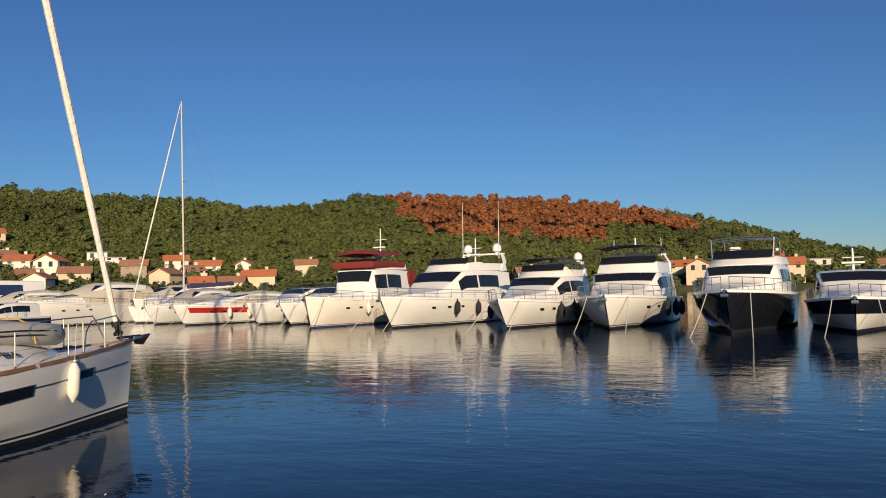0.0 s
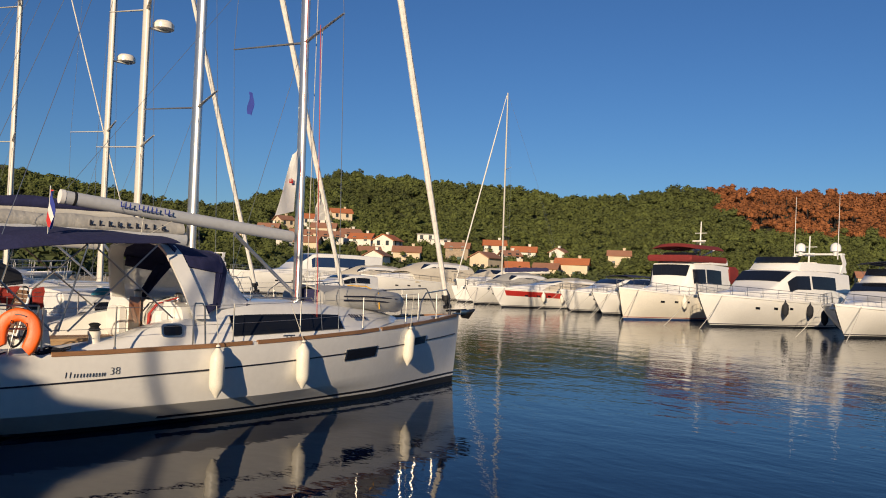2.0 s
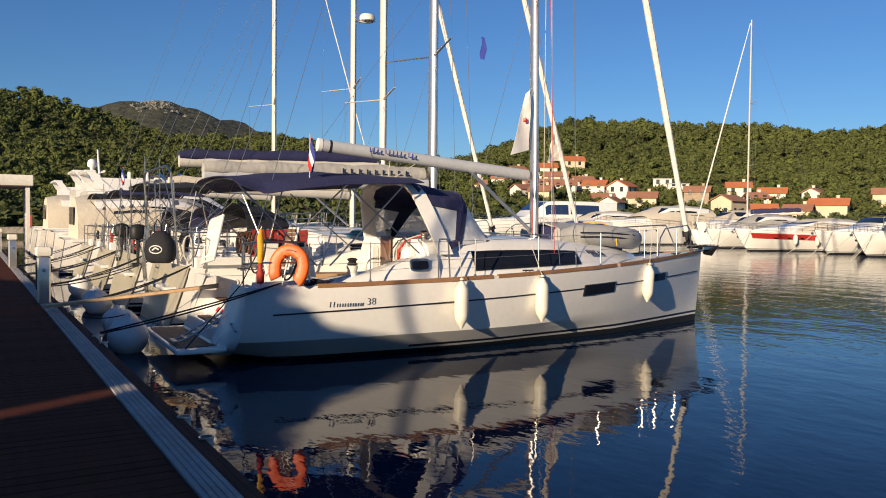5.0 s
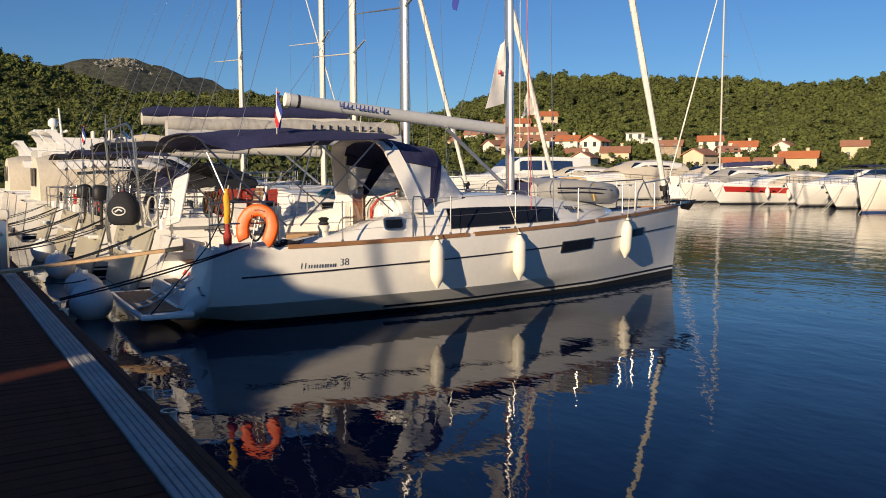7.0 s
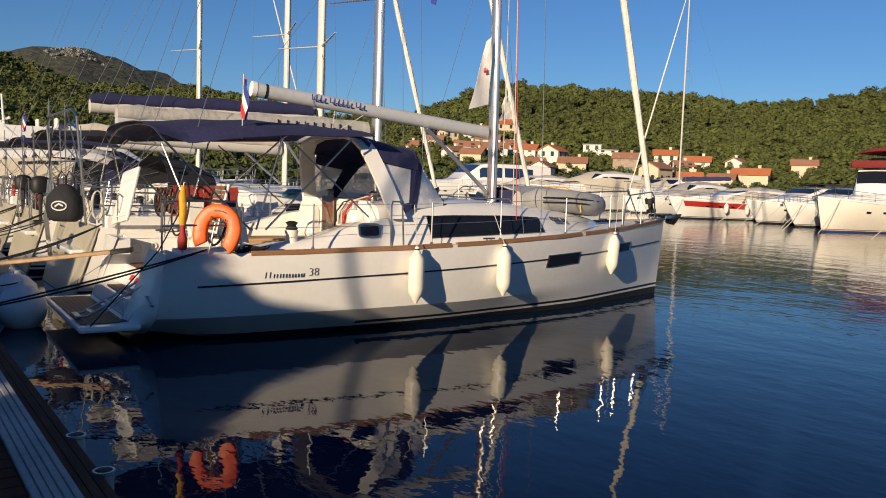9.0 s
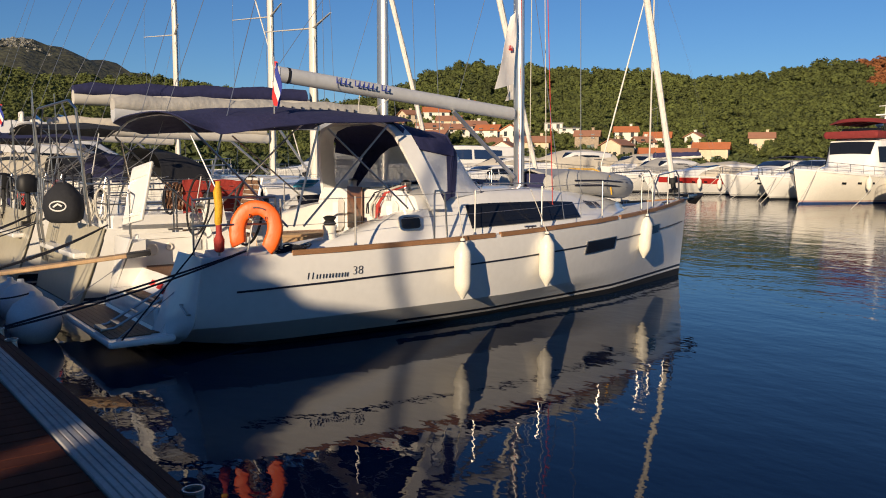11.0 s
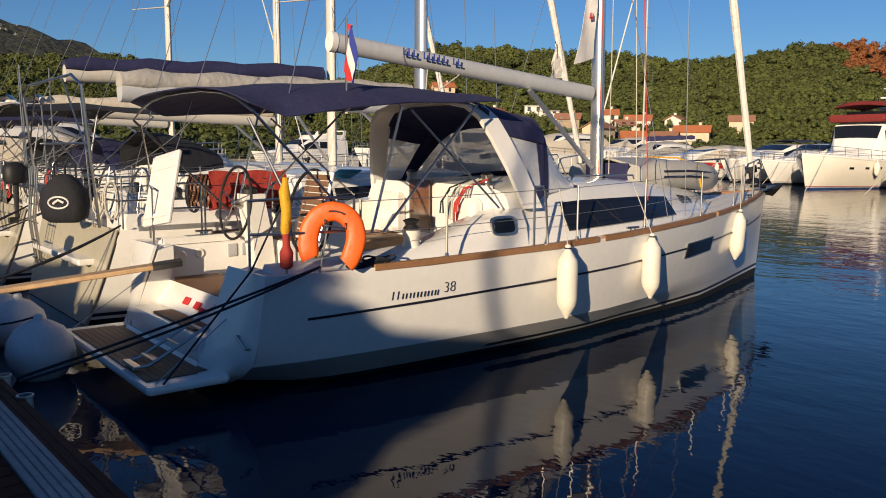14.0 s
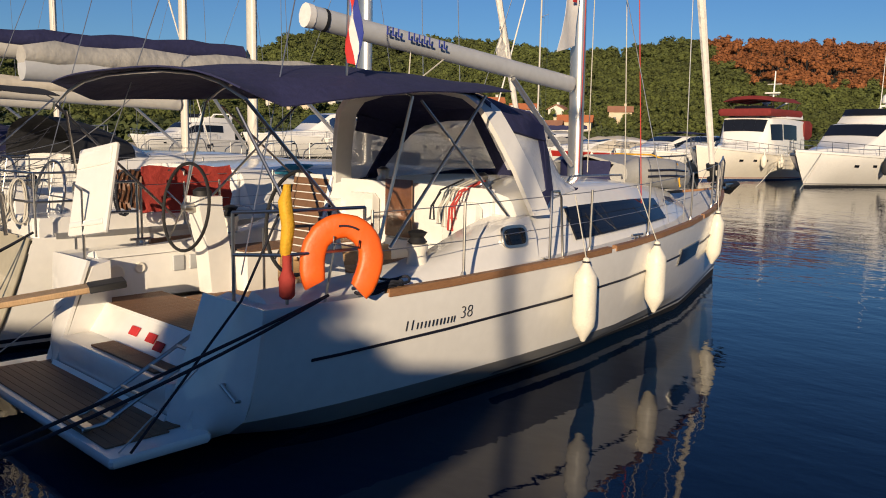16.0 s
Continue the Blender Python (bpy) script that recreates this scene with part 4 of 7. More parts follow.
for k in range(42):
    xx = -1.16 + 0.0566 * k
    ob = new("teak_plank", me_slat)
    ob.parent = teak
    ob.location, ob.scale = (xx, 0.90, 0.768), (1, 0.62, 1)
    if abs(xx) < 0.8:
        ob = new("teak_plank", me_slat)
        ob.parent = teak
        ob.location, ob.scale = (xx, 2.35, 0.768), (1, 2.2, 1)
plat = new("bathing_platform")
plat.parent = yacht
tagged(plat, "lowered teak-faced bathing platform")
s = Shape()
s.box((0, -0.13, 0.25), (2.78, 0.72, 0.07), 0.025)
part("platform_tray", s, GEL, plat)
for k in range(9):
    ob = new("teak_plank", me_slat)
    ob.parent = plat
    ob.matrix_local = pose(0.0, -0.40 + 0.064 * k, 0.291, 0, 0, 90) @ Matrix.Diagonal((1.165, 2.4 if k < 7 else 2.3, 1, 1))
s = Shape()
for dx in (0.55, 0.86):
    s.tube([(dx, -0.44, 0.325), (dx + 0.03, -0.30, 0.345), (dx + 0.14, 0.56, 0.84), (dx + 0.15, 0.66, 0.86)], 0.016, 8)
for f in (0.06, 0.30, 0.54, 0.78):
    y, z, dx = -0.30 + 0.86 * f, 0.345 + 0.495 * f, 0.03 + 0.11 * f
    s.tube([(0.55 + dx, y, z), (0.86 + dx, y, z)], 0.014, 7)
s.box((0.72, -0.40, 0.335), (0.34, 0.07, 0.025), 0.008)
s.box((0.74, -0.24, 0.375), (0.34, 0.07, 0.025), 0.008)
part("swim_ladder", s, STEEL, yacht, "folding stainless swim ladder")
for sg in (1, -1):
    s = Shape()
    s.tube([(sg * 1.32, -0.40, 0.29), (sg * 1.22, 0.38, 0.82)], 0.006, 5)
    part("platform_stay", s, WIRE, yacht)
s = Shape()
s.tube([(1.47, 0.31, 0.62), (1.48, 0.25, 0.64), (1.60, 0.28, 0.54), (1.59, 0.34, 0.53)], 0.014, 8)
part("stern_grab_handle", s, STEEL, yacht)
s = Shape()
s.lathe([(0.030, -0.006), (0.034, 0.0), (0.010, 0.004)], (1.48, 0.366, 0.90), 12, pose(0, 0, 0, 68))
s.lathe([(0.022, -0.006), (0.026, 0.0), (0.008, 0.004)], (1.49, 0.352, 0.845), 12, pose(0, 0, 0, 68))
part("transom_mark", s, STRIPE, yacht, "small plain dark mark")
s = Shape()
for x, z in ((-0.25, 0.66), (0.05, 0.655), (0.22, 0.62)):
    s.box((x, 0.435 + (z - 0.6) * 0.69, z), (0.14, 0.012, 0.08), 0.003, pose(0, 0, 0, -35))
tagged(part("safety_stickers", s, FLAGR, yacht, "red safety stickers"), kind="stuff")
s = Shape()
for k in range(5):
    s.box((-1.46 + 0.075 * k, 0.36, 0.86), (0.018, 0.012, 0.10 if k % 2 else 0.13), 0.003, pose(0, 0, 0, -20))
    s.box((-1.435 + 0.075 * k, 0.355, 0.83), (0.03, 0.012, 0.018), 0.003, pose(0, 0, 0, -20))
tagged(part("name_lettering", s, STRIPE, yacht, "plain dark strokes of the boat's name"), kind="stuff")

# cockpit sides, benches, helm
for sg in (1, -1):
    s = Shape()
    rows = []
    for y, wo, wi, zt in ((0.62, 1.50, 1.24, 1.2), (1.2, 1.58, 1.24, 1.21), (1.7, 1.66, 1.22, 1.23), (2.1, 1.68, 1.2, 1.27), (2.5, 1.68, 1.18, 1.34), (2.9, 1.67, 1.14, 1.46), (3.25, 1.65, 1.12, 1.55), (3.6, 1.63, 1.1, 1.60)):
        zd = H0.zs(y / 11.1) - 0.05
        rows.append([Vector((sg * a, y, z)) for a, z in ((wo, zd), (wo - 0.05, zd + (zt - zd) * 0.6), (wo - 0.14, zt), (wi + 0.05, zt + 0.01), (wi, zt - 0.05), (wi, 0.72))])
    s.loft(rows)
    part("coaming", s, GEL, yacht, smooth=50)
    s = Shape()
    s.box((sg * 0.90, 2.65, 0.95), (0.56, 1.7, 0.42), 0.03)
    bench = part("bench", s, GEL, yacht)
    for k in range(9):
        ob = new("teak_plank", me_slat)
        ob.parent = bench
        ob.location, ob.scale = (sg * (0.66 + 0.058 * k), 2.65, 1.168), (1, 1.62, 1)
    for wd, hg, x in ((0.175, 0.105, 1.600), (0.145, 0.078, 1.610)):
        tilt = pose(sg * x, 3.24, 1.44, 0, sg * -14)
        s = Shape()
        s.loft([[tilt @ Vector((dx, wd * math.copysign(abs(math.cos(t)) ** 0.45, math.cos(t)), hg * math.copysign(abs(math.sin(t)) ** 0.45, math.sin(t)))) for t in (2 * math.pi * k / 28 for k in range(28))] for dx in (-0.012, 0.012)])
        if x < 1.605:
            part("port_frame", s, STEEL, yacht)
    part("coaming_port", s, GLASS, yacht, "small dark opening port")
    s = Shape()
    s.lathe([(0.10, 0), (0.085, 0.04), (0.075, 0.12), (0.09, 0.15), (0.09, 0.19), (0.03, 0.2)], (sg * 1.43, 2.15, 1.25), 16)
    wnch = part("winch", s, GEL2, yacht)
    s = Shape()
    s.lathe([(0.06, 0), (0.085, 0.02), (0.055, 0.06), (0.085, 0.10), (0.04, 0.12)], (sg * 1.43, 2.15, 1.44), 16)
    part("winch_drum", s, RUBBER, wnch)
    # helm
    s = Shape()
    s.loft([[Vector((sg * 0.88 + x, y + dy, z)) for x, y in ((-0.12, -0.10), (0.12, -0.10), (0.13, 0.14), (-0.13, 0.14))] for z, dy in ((0.76, 1.62), (1.2, 1.58), (1.62, 1.50), (1.72, 1.5))])
    ped = part("helm_pedestal", s, GEL, yacht)
    s = Shape()
    s.lathe([(0.09, 0), (0.09, 0.05), (0.05, 0.08)], (sg * 0.88, 1.5, 1.72), 14)
    part("compass", s, RUBBER, ped)
    M = Matrix.Translation((sg * 0.88, 1.32, 1.62)) @ pose(0, 0, 0, 82, 0, 0)
    s = Shape()
    s.tube([M @ Vector((0.42 * math.cos(t), 0.42 * math.sin(t), 0)) for t in (2 * math.pi * k / 36 for k in range(36))], 0.016, 8, closed=True)
    wheel = part("steering_wheel", s, RUBBER, yacht, "large black-rimmed steering wheel")
    for k in range(5):
        s = Shape()
        t = 2 * math.pi * k / 5 + 0.3
        s.tube([M @ Vector((0, 0, 0.02)), M @ Vector((0.41 * math.cos(t), 0.41 * math.sin(t), 0))], 0.008, 6)
        part("spoke", s, STEEL, wheel)
    s = Shape()
    s.lathe([(0.05, -0.18), (0.05, 0.02), (0.02, 0.04)], M.translation, 12, M.to_3x3().to_4x4())
    part("wheel_hub", s, STEEL, wheel)
    # pushpit
    s = Shape()
    a, b, c = Vector((sg * 1.25, 0.50, 1.14)), Vector((sg * 1.72, 0.62, 1.18)), H0.at(0.078, H0.zs(0.078), sg, -0.08)
    for h in (0.64, 0.34):
        s.tube([a + UP * h, a.lerp(b, 0.75) + UP * h, b + UP * h, b.lerp(c, 0.25) + UP * h, c + UP * h], 0.013, 8)
    for p in (a, b, c):
        s.tube([p, p + UP * 0.64], 0.013, 8)
    part("pushpit", s, STEEL, yacht, "stainless stern rail")
# round fittings and speaker grilles on the port cockpit side
for y, z, r in ((0.78, 0.99, 0.085), (1.02, 1.02, 0.055)):
    s = Shape()
    s.lathe([(r, 0.0), (r, 0.012), (r * 0.8, 0.02), (r * 0.3, 0.012)], (-1.238, y, z), 20, pose(0, 0, 0, 0, 90))
    part("round_fitting", s, GEL2, yacht)
for y in (1.42, 1.60):
    s = Shape()
    s.box((-1.222, y, 1.03), (0.02, 0.12, 0.15), 0.012)
    part("speaker_grille", s, BOOMG, yacht, "pale grey speaker grille")
# raised helm seats
s = Shape()
s.box((0, 0, 0.4), (0.62, 0.05, 0.84), 0.02)
s.box((0, 0.035, 0.2), (0.50, 0.03, 0.03), 0.01)
s.box((0, -0.03, 0.70), (0.54, 0.02, 0.16), 0.008)
s.box((0, -0.03, 0.08), (0.54, 0.03, 0.05), 0.01)
ob = part("port_helm_seat", s, GEL, yacht, "hinged white helm seat tipped up")
ob.matrix_local = pose(-1.20, 0.52, 1.40, -16, -9, 8)
seat = new("starboard_helm_seat")
seat.parent = yacht
seat.matrix_local = pose(1.12, 1.14, 1.40, -14, 0, 0)
tagged(seat, "slatted teak helm seat tipped up")
s = Shape()
s.box((0, 0.02, 0.32), (0.46, 0.03, 0.66), 0.015)
part("seat_back", s, GEL, seat)
for k in range(10):
    s = Shape()
    s.box((0, -0.004, 0.05 + 0.06 * k), (0.42, 0.02, 0.05), 0.006)
    part("seat_slat", s, TEAK, seat)
# cockpit table
s = Shape()
s.box((0, 2.45, 1.20), (0.28, 1.2, 0.05), 0.02)
s.box((0.17, 2.45, 1.06), (0.03, 1.15, 0.26), 0.01)
s.box((-0.17, 2.45, 1.06), (0.03, 1.15, 0.26), 0.01)
s.box((0, 2.45, 0.98), (0.1, 0.7, 0.42), 0.02)
part("cockpit_table", s, PINE, yacht, "folded wooden cockpit table")
s = Shape()
s.tube([(-0.22, 1.75, 0.78), (-0.22, 1.75, 1.45), (0.22, 1.75, 1.45), (0.22, 1.75, 0.78)], 0.014, 8)
part("table_grab_bar", s, STEEL, yacht)

cabin(yacht, H0, [(3.5, 1.63, 1.36, 1.80), (4.7, 1.60, 1.30, 1.86), (6.0, 1.46, 1.14, 1.84), (7.0, 1.26, 0.92, 1.77), (8.0, 0.94, 0.66, 1.66), (8.7, 0.60, 0.38, 1.55), (9.05, 0.36, 0.2, 1.47)],
      wins=((0.145, 0.585, 0.20, 0.78),))
# bulkhead with the companionway
s = Shape()
for x0, x1, z0, z1 in ((-1.15, -0.38, 0.72, 1.84), (0.58, 1.15, 0.72, 1.84), (-0.38, 0.58, 0.72, 1.22)):
    s.box(((x0 + x1) / 2, 3.47, (z0 + z1) / 2), (x1 - x0, 0.06, z1 - z0), 0.012)
bulk = part("bulkhead", s, GEL, yacht)
# dark panel that paints the unlit cabin inside the open companionway
s = Shape()
s.box((0.1, 3.56, 1.5), (0.95, 0.03, 0.6), 0.005)
part("companionway_shade_panel", s, SHUT, yacht, "dark panel standing for the shade inside the companionway")
s = Shape()
s.box((-0.16, 3.44, 1.56), (0.42, 0.025, 0.62), 0.01)
part("washboard_door", s, MAHOG, yacht, "mahogany companionway door")
for x in (0.84, -0.66):
    s = Shape()
    s.box((x, 3.36, 1.45), (0.44, 0.22, 0.5), 0.06)
    part("winch_console", s, GEL, yacht)
for sg in (1, -1):
    s = Shape()
    s.lathe([(0.08, 0), (0.06, 0.05), (0.075, 0.12), (0.03, 0.15)], (sg * 0.75, 3.75, 1.83), 14)
    part("roof_winch", s, STEEL, yacht)
for k, (c, x) in enumerate(((ROPER, 0.80), (ROPEW, 0.72), (ROPEW, 0.66), (ROPE, 0.55), (ROPER, 0.84))):
    s = Shape()
    s.tube([(x, 3.7, 1.90), (x, 3.35, 1.80), (x + 0.01, 3.235, 1.66), (x + 0.03, 3.23, 1.42 + 0.03 * k), (x - 0.03, 3.23, 1.42 + 0.03 * k), (x - 0.02, 3.235, 1.64), (x, 3.35, 1.78)], 0.010, 6)
    part("halyard_coil", s, c, yacht)

# arch and sprayhood
HOOP = [(0, 0, 2.80), (0.3, 0.5, 2.79), (0.5, 0.88, 2.72), (0.62, 1.06, 2.60), (0.75, 1.20, 2.36), (0.88, 1.36, 2.02), (1, 1.50, 1.60)]
MID = [(0, 0, 2.66), (0.3, 0.48, 2.65), (0.5, 0.86, 2.58), (0.62, 1.03, 2.46), (0.75, 1.16, 2.25), (0.88, 1.29, 1.98), (1, 1.40, 1.74)]


def hoop(u, tab, y0, slope):
    a, sg = abs(u), (1 if u >= 0 else -1)
    x, z = table([(k[0], k[1]) for k in tab], a), table([(k[0], k[2]) for k in tab], a)
    return Vector((sg * x, y0 + (tab[0][2] - z) * slope, z))


def h_in(u):
    return hoop(u, HOOP, 3.40, 0.30)


def h_mid(u):
    return hoop(u, MID, 4.44, -0.46)


def h_front(u):
    a = abs(u)
    return Vector(((1 if u >= 0 else -1) * 1.26 * a ** 0.85, 5.05 - 0.30 * a ** 2.2, 1.90 - 0.10 * a ** 2))


US = [-1 + k / 16 for k in range(33)]
s = Shape()
s.loft([[h_in(u) + Vector((dx * (1 if u > 0 else -1) * min(1, abs(u) * 2), dy, dz * (1 - abs(u)) + 0.0)) for dx, dy, dz in ((0.03, -0.13, 0.03), (0.035, 0.13, 0.035), (-0.03, 0.12, -0.03), (-0.03, -0.12, -0.03))] for u in US])
part("arch", s, GEL, yacht, "white moulded arch over the companionway", smooth=50)
hood = new("sprayhood")
hood.parent = yacht
tagged(hood, "navy sprayhood with clear windows")
Us = [-0.66 + 1.32 * k / 16 for k in range(17)]
s = Shape()
s.sheet([[h_in(u).lerp(h_mid(u), f) + UP * (0.05 * (1 - f)) for u in Us] for f in (0, 0.33, 0.66, 1)], 0.012)
part("hood_roof", s, NAVY, hood)
for sg in (1, -1):
    us = [sg * (0.66 + 0.34 * k / 6) for k in range(7)]
    s = Shape()
    s.sheet([[h_in(u).lerp(h_mid(u), f) for u in us] for f in (0, 0.5, 1)], 0.004)
    part("side_window", s, VINYL, hood, "clear side window")
s = Shape()
s.sheet([[h_mid(u).lerp(h_front(u), f) for u in US] for f in (0, 0.35, 0.7, 1)], 0.004)
part("front_window", s, VINYL, hood, "clear front window")
s = Shape()
s.sheet([[h_mid(u).lerp(h_front(u), f) + (h_mid(u) - Vector((0, 4, 1.9))).normalized() * -0.016 for u in US] for f in (-0.05, 0.05, 0.15)], 0.028)
s.sheet([[h_mid(u).lerp(h_front(u), f) + Vector((0, -0.012, -0.012)) for u in US] for f in (0.92, 1.0, 1.03)], 0.03)
for sg in (1, -1):
    us = [sg * (0.64 + 0.36 * k / 8) for k in range(9)]
    s.sheet([[h_in(u).lerp(h_mid(u), f) + Vector((sg * -0.012, 0.0, 0.0)) for u in us] for f in (0.86, 0.94, 1.02)], 0.026)
for u0, u1 in ((-0.04, 0.04),):
    s.sheet([[h_mid(u).lerp(h_front(u), f) + Vector((0, -0.014, -0.012)) for u in (u0, (u0 + u1) / 2, u1)] for f in (0, 0.35, 0.7, 1)], 0.022)
for sg in (1, -1):
    us = [sg * (0.95 + 0.05 * k / 3) for k in range(4)]
    s.sheet([[h_in(u).lerp(h_mid(u), f) + Vector((sg * 0.012, 0, 0)) for u in us] for f in (0.2, 0.6, 1)], 0.024)
    us = [sg * (0.62 + 0.1 * k / 3) for k in range(4)]
    s.sheet([[h_in(u).lerp(h_mid(u), f) + Vector((sg * 0.012, 0, 0.006)) for u in us] for f in (0.2, 0.6, 1)], 0.024)
part("hood_borders", s, NAVY, hood, "navy canvas borders and pillars")

# bimini
EDGE = [(0.30, 2.62), (0.7, 2.50), (1.3, 2.60), (2.0, 2.68), (2.8, 2.72), (3.42, 2.76)]
CROWN = [(0.30, 2.80), (0.8, 2.86), (1.6, 2.92), (2.4, 2.93), (3.0, 2.91), (3.42, 2.88)]
bim = new("bimini")
bim.parent = yacht
tagged(bim, "navy canvas bimini on a stainless frame")
s = Shape()
rows = []
for i in range(19):
    y = 0.30 + 3.12 * i / 18
    zc, ze = table(CROWN, y), table(EDGE, y)
    wdt = 1.58 - 0.28 * max(0, (y - 2.4)) - 0.08 * math.sin(y * 3.1)
    sag = 0.025 * abs(math.sin((y - 0.3) * math.pi / 0.78))
    aft = max(0.0, 1 - (y - 0.3) / 1.6)
    rows.append([Vector((wdt * k / 10 * (1.04 if k < 0 else 1), y + 0.10 * (abs(k) / 10) ** 2 * (1 if i < 3 else 0), zc + (ze + (0.13 * aft if k < 0 else 0) - zc) * (abs(k) / 10) ** 3.2 - sag * (1 - (k / 10) ** 2))) for k in range(-10, 11)])
s.sheet(rows, 0.012)
part("bimini_cloth", s, NAVY, bim, smooth=60)
for y, foot in ((0.42, (1.50, 1.55, 1.45)), (1.95, (1.52, 1.62, 1.45)), (3.05, (1.52, 1.75, 1.45))):
    zc, ze = table(CROWN, y) - 0.03, table(EDGE, y) - 0.03
    wdt = 1.55 - 0.28 * max(0, (y - 2.4))
    for sg in (1, -1):
        q = Shape()
        q.tube([Vector((sg * foot[0], foot[1], foot[2])), Vector((sg * wdt, y, ze))] + [Vector((sg * wdt * k / 10, y, zc + (ze - zc) * (k / 10) ** 3.2)) for k in (8, 6, 3, 0)], 0.014, 8)
        part("bimini_bow", q, STEEL, bim)
for sg in (1, -1):
    for a, c in (((1.4, 0.45, 2.5), (1.70, 0.66, 1.80)), ((1.50, 2.1, 2.62), (1.46, 3.3, 1.62))):
        q = Shape()
        q.tube([(sg * a[0], a[1], a[2]), (sg * c[0], c[1], c[2])], 0.012, 7)
        part("bimini_brace", q, STEEL, bim)

# rig
mast_and_boom(yacht, 6.6, 1.85, 18.4, (-0.04, 2.12, 3.42), 3.06, (0.305, 0.60), 1.85, (0, 10.66, 1.98), 1.35, ALU, 0.11, SAIL, 1.75, 0.086, lean=-0.02)
s = Shape()
s.tube([(-0.04, 2.17, 3.418), (-0.04, 2.10, 3.424)], 0.092, 12, flat=1.25)
part("boom_end_cap", s, FLAGW, yacht)
s = Shape()
s.tube([(-0.04, 2.30, 3.405), (-0.04, 2.34, 3.40)], 0.089, 12, flat=1.25)
part("boom_band", s, RUBBER, yacht)
s = Shape()
dz = (3.06 - 3.42) / (6.44 - 2.12)
for k in range(12):
    y = 3.02 + 0.075 * k
    if k in (3, 9):
        continue
    s.box((0.089, y, 3.42 + dz * (y - 2.12) + 0.03), (0.012, 0.018, 0.085), 0.003)
    s.box((0.089, y + 0.03, 3.42 + dz * (y - 2.12) - 0.005), (0.012, 0.03, 0.018), 0.003)
tagged(part("boom_lettering", s, FLAGB, yacht, "plain navy strokes of lettering on the boom"), kind="stuff")
for x, y0, y1, c in ((1.25, 6.15, 6.3, ROPER), (0.9, 6.35, 6.5, ROPEW), (0.12, 6.45, 6.5, ROPER), (0.06, 6.75, 6.72, ROPEW)):
    s = Shape()
    s.tube([(x, y0, 1.45 if x > 0.5 else 1.9), (x * 0.62, y1, 7.0 if x > 0.5 else 15)], 0.007, 5)
    part("halyard", s, c, yacht)
s = Shape()
for y in (3.45, 4.0):
    s.tube([(-0.02, y, 3.20), (0.0, 3.40, 2.83)], 0.007, 5)
part("mainsheet", s, ROPEW, yacht)
s = Shape()
s.tube(arc((0, 6.5, 9.5), (-0.04, 2.2, 3.55), 0.0, 6), 0.004, 5)
part("topping_lift", s, WIRE, yacht)
pulpit(yacht, H0)
guard_rails(yacht, H0, (0.083, 0.172, 0.345, 0.47, 0.62, 0.755, 0.80))
for y in (3.12,):
    s = Shape()
    p = H0.at(y / 11.1, H0.zs(y / 11.1), 1, -0.07)
    s.tube([p, p + UP * 0.58, p + Vector((-0.02, 0.03, 0.64)), p + Vector((-0.03, 0.15, 0.64)), p + Vector((-0.03, 0.19, 0.58)), p + Vector((0, 0.21, 0))], 0.013, 8)
    part("boarding_gate_hoop", s, STEEL, yacht)
for sg in (1, -1):
    s = Shape()
    s.tube([(sg * 1.02, 4.9, 1.87), (sg * 1.02, 4.95, 1.93), (sg * 0.86, 6.3, 1.91), (sg * 0.84, 6.35, 1.86)], 0.012, 7)
    part("grab_rail", s, STEEL, yacht)
s = Shape()
s.box((0, 7.35, 1.80), (0.55, 0.5, 0.04), 0.02)
part("deck_hatch", s, GLASS, yacht, "dark foredeck hatch")
s = Shape()
for k in range(6):
    y = 7.02 + 0.085 * k + (0.05 if k > 3 else 0)
    p = H0.at(y / 11.1, 1.4)
    s.box((1.115 - 0.37 * (y - 7.0), y, 1.60 - 0.08 * (y - 7)), (0.012, 0.045, 0.10), 0.004, pose(0, 0, 0, 0, -50, 20))
tagged(part("registration_marks", s, STRIPE, yacht, "plain dark bars of registration marks"), kind="stuff")
# anchor on its roller
s = Shape()
s.box((0, 11.10, 1.55), (0.16, 0.5, 0.05), 0.015)
s.box((0.07, 11.25, 1.58), (0.02, 0.3, 0.1), 0.008)
s.box((-0.07, 11.25, 1.58), (0.02, 0.3, 0.1), 0.008)
part("bow_roller", s, STEEL, yacht)
s = Shape()
s.tube([(0, 10.7, 1.62), (0, 11.35, 1.63), (0, 11.5, 1.55)], [0.025, 0.03, 0.03], 8)
s.loft([[Vector((0.02, 11.2, 1.50)), Vector((0.0, 11.2, 1.46)), Vector((-0.02, 11.2, 1.50))], [Vector((0.20, 11.42, 1.62)), Vector((0, 11.46, 1.42)), Vector((-0.20, 11.42, 1.62))], [Vector((0.02, 11.66, 1.66)), Vector((0, 11.68, 1.64)), Vector((-0.02, 11.66, 1.66))]])
part("anchor", s, RUBBER, yacht, "dark plough anchor")
for sg in (1, -1):
    for y in (0.88, 5.0, 9.8):
        p = H0.at(y / 11.1, H0.zs(y / 11.1), sg, -0.10)
        s = Shape()
        s.tube([p + Vector((0, -0.11, 0.05)), p + Vector((0, 0.11, 0.05))], 0.014, 7)
        s.tube([p + Vector((0, -0.04, -0.02)), p + Vector((0, -0.04, 0.05))], 0.012, 6)
        s.tube([p + Vector((0, 0.04, -0.02)), p + Vector((0, 0.04, 0.05))], 0.012, 6)
        part("cleat", s, STEEL, yacht)


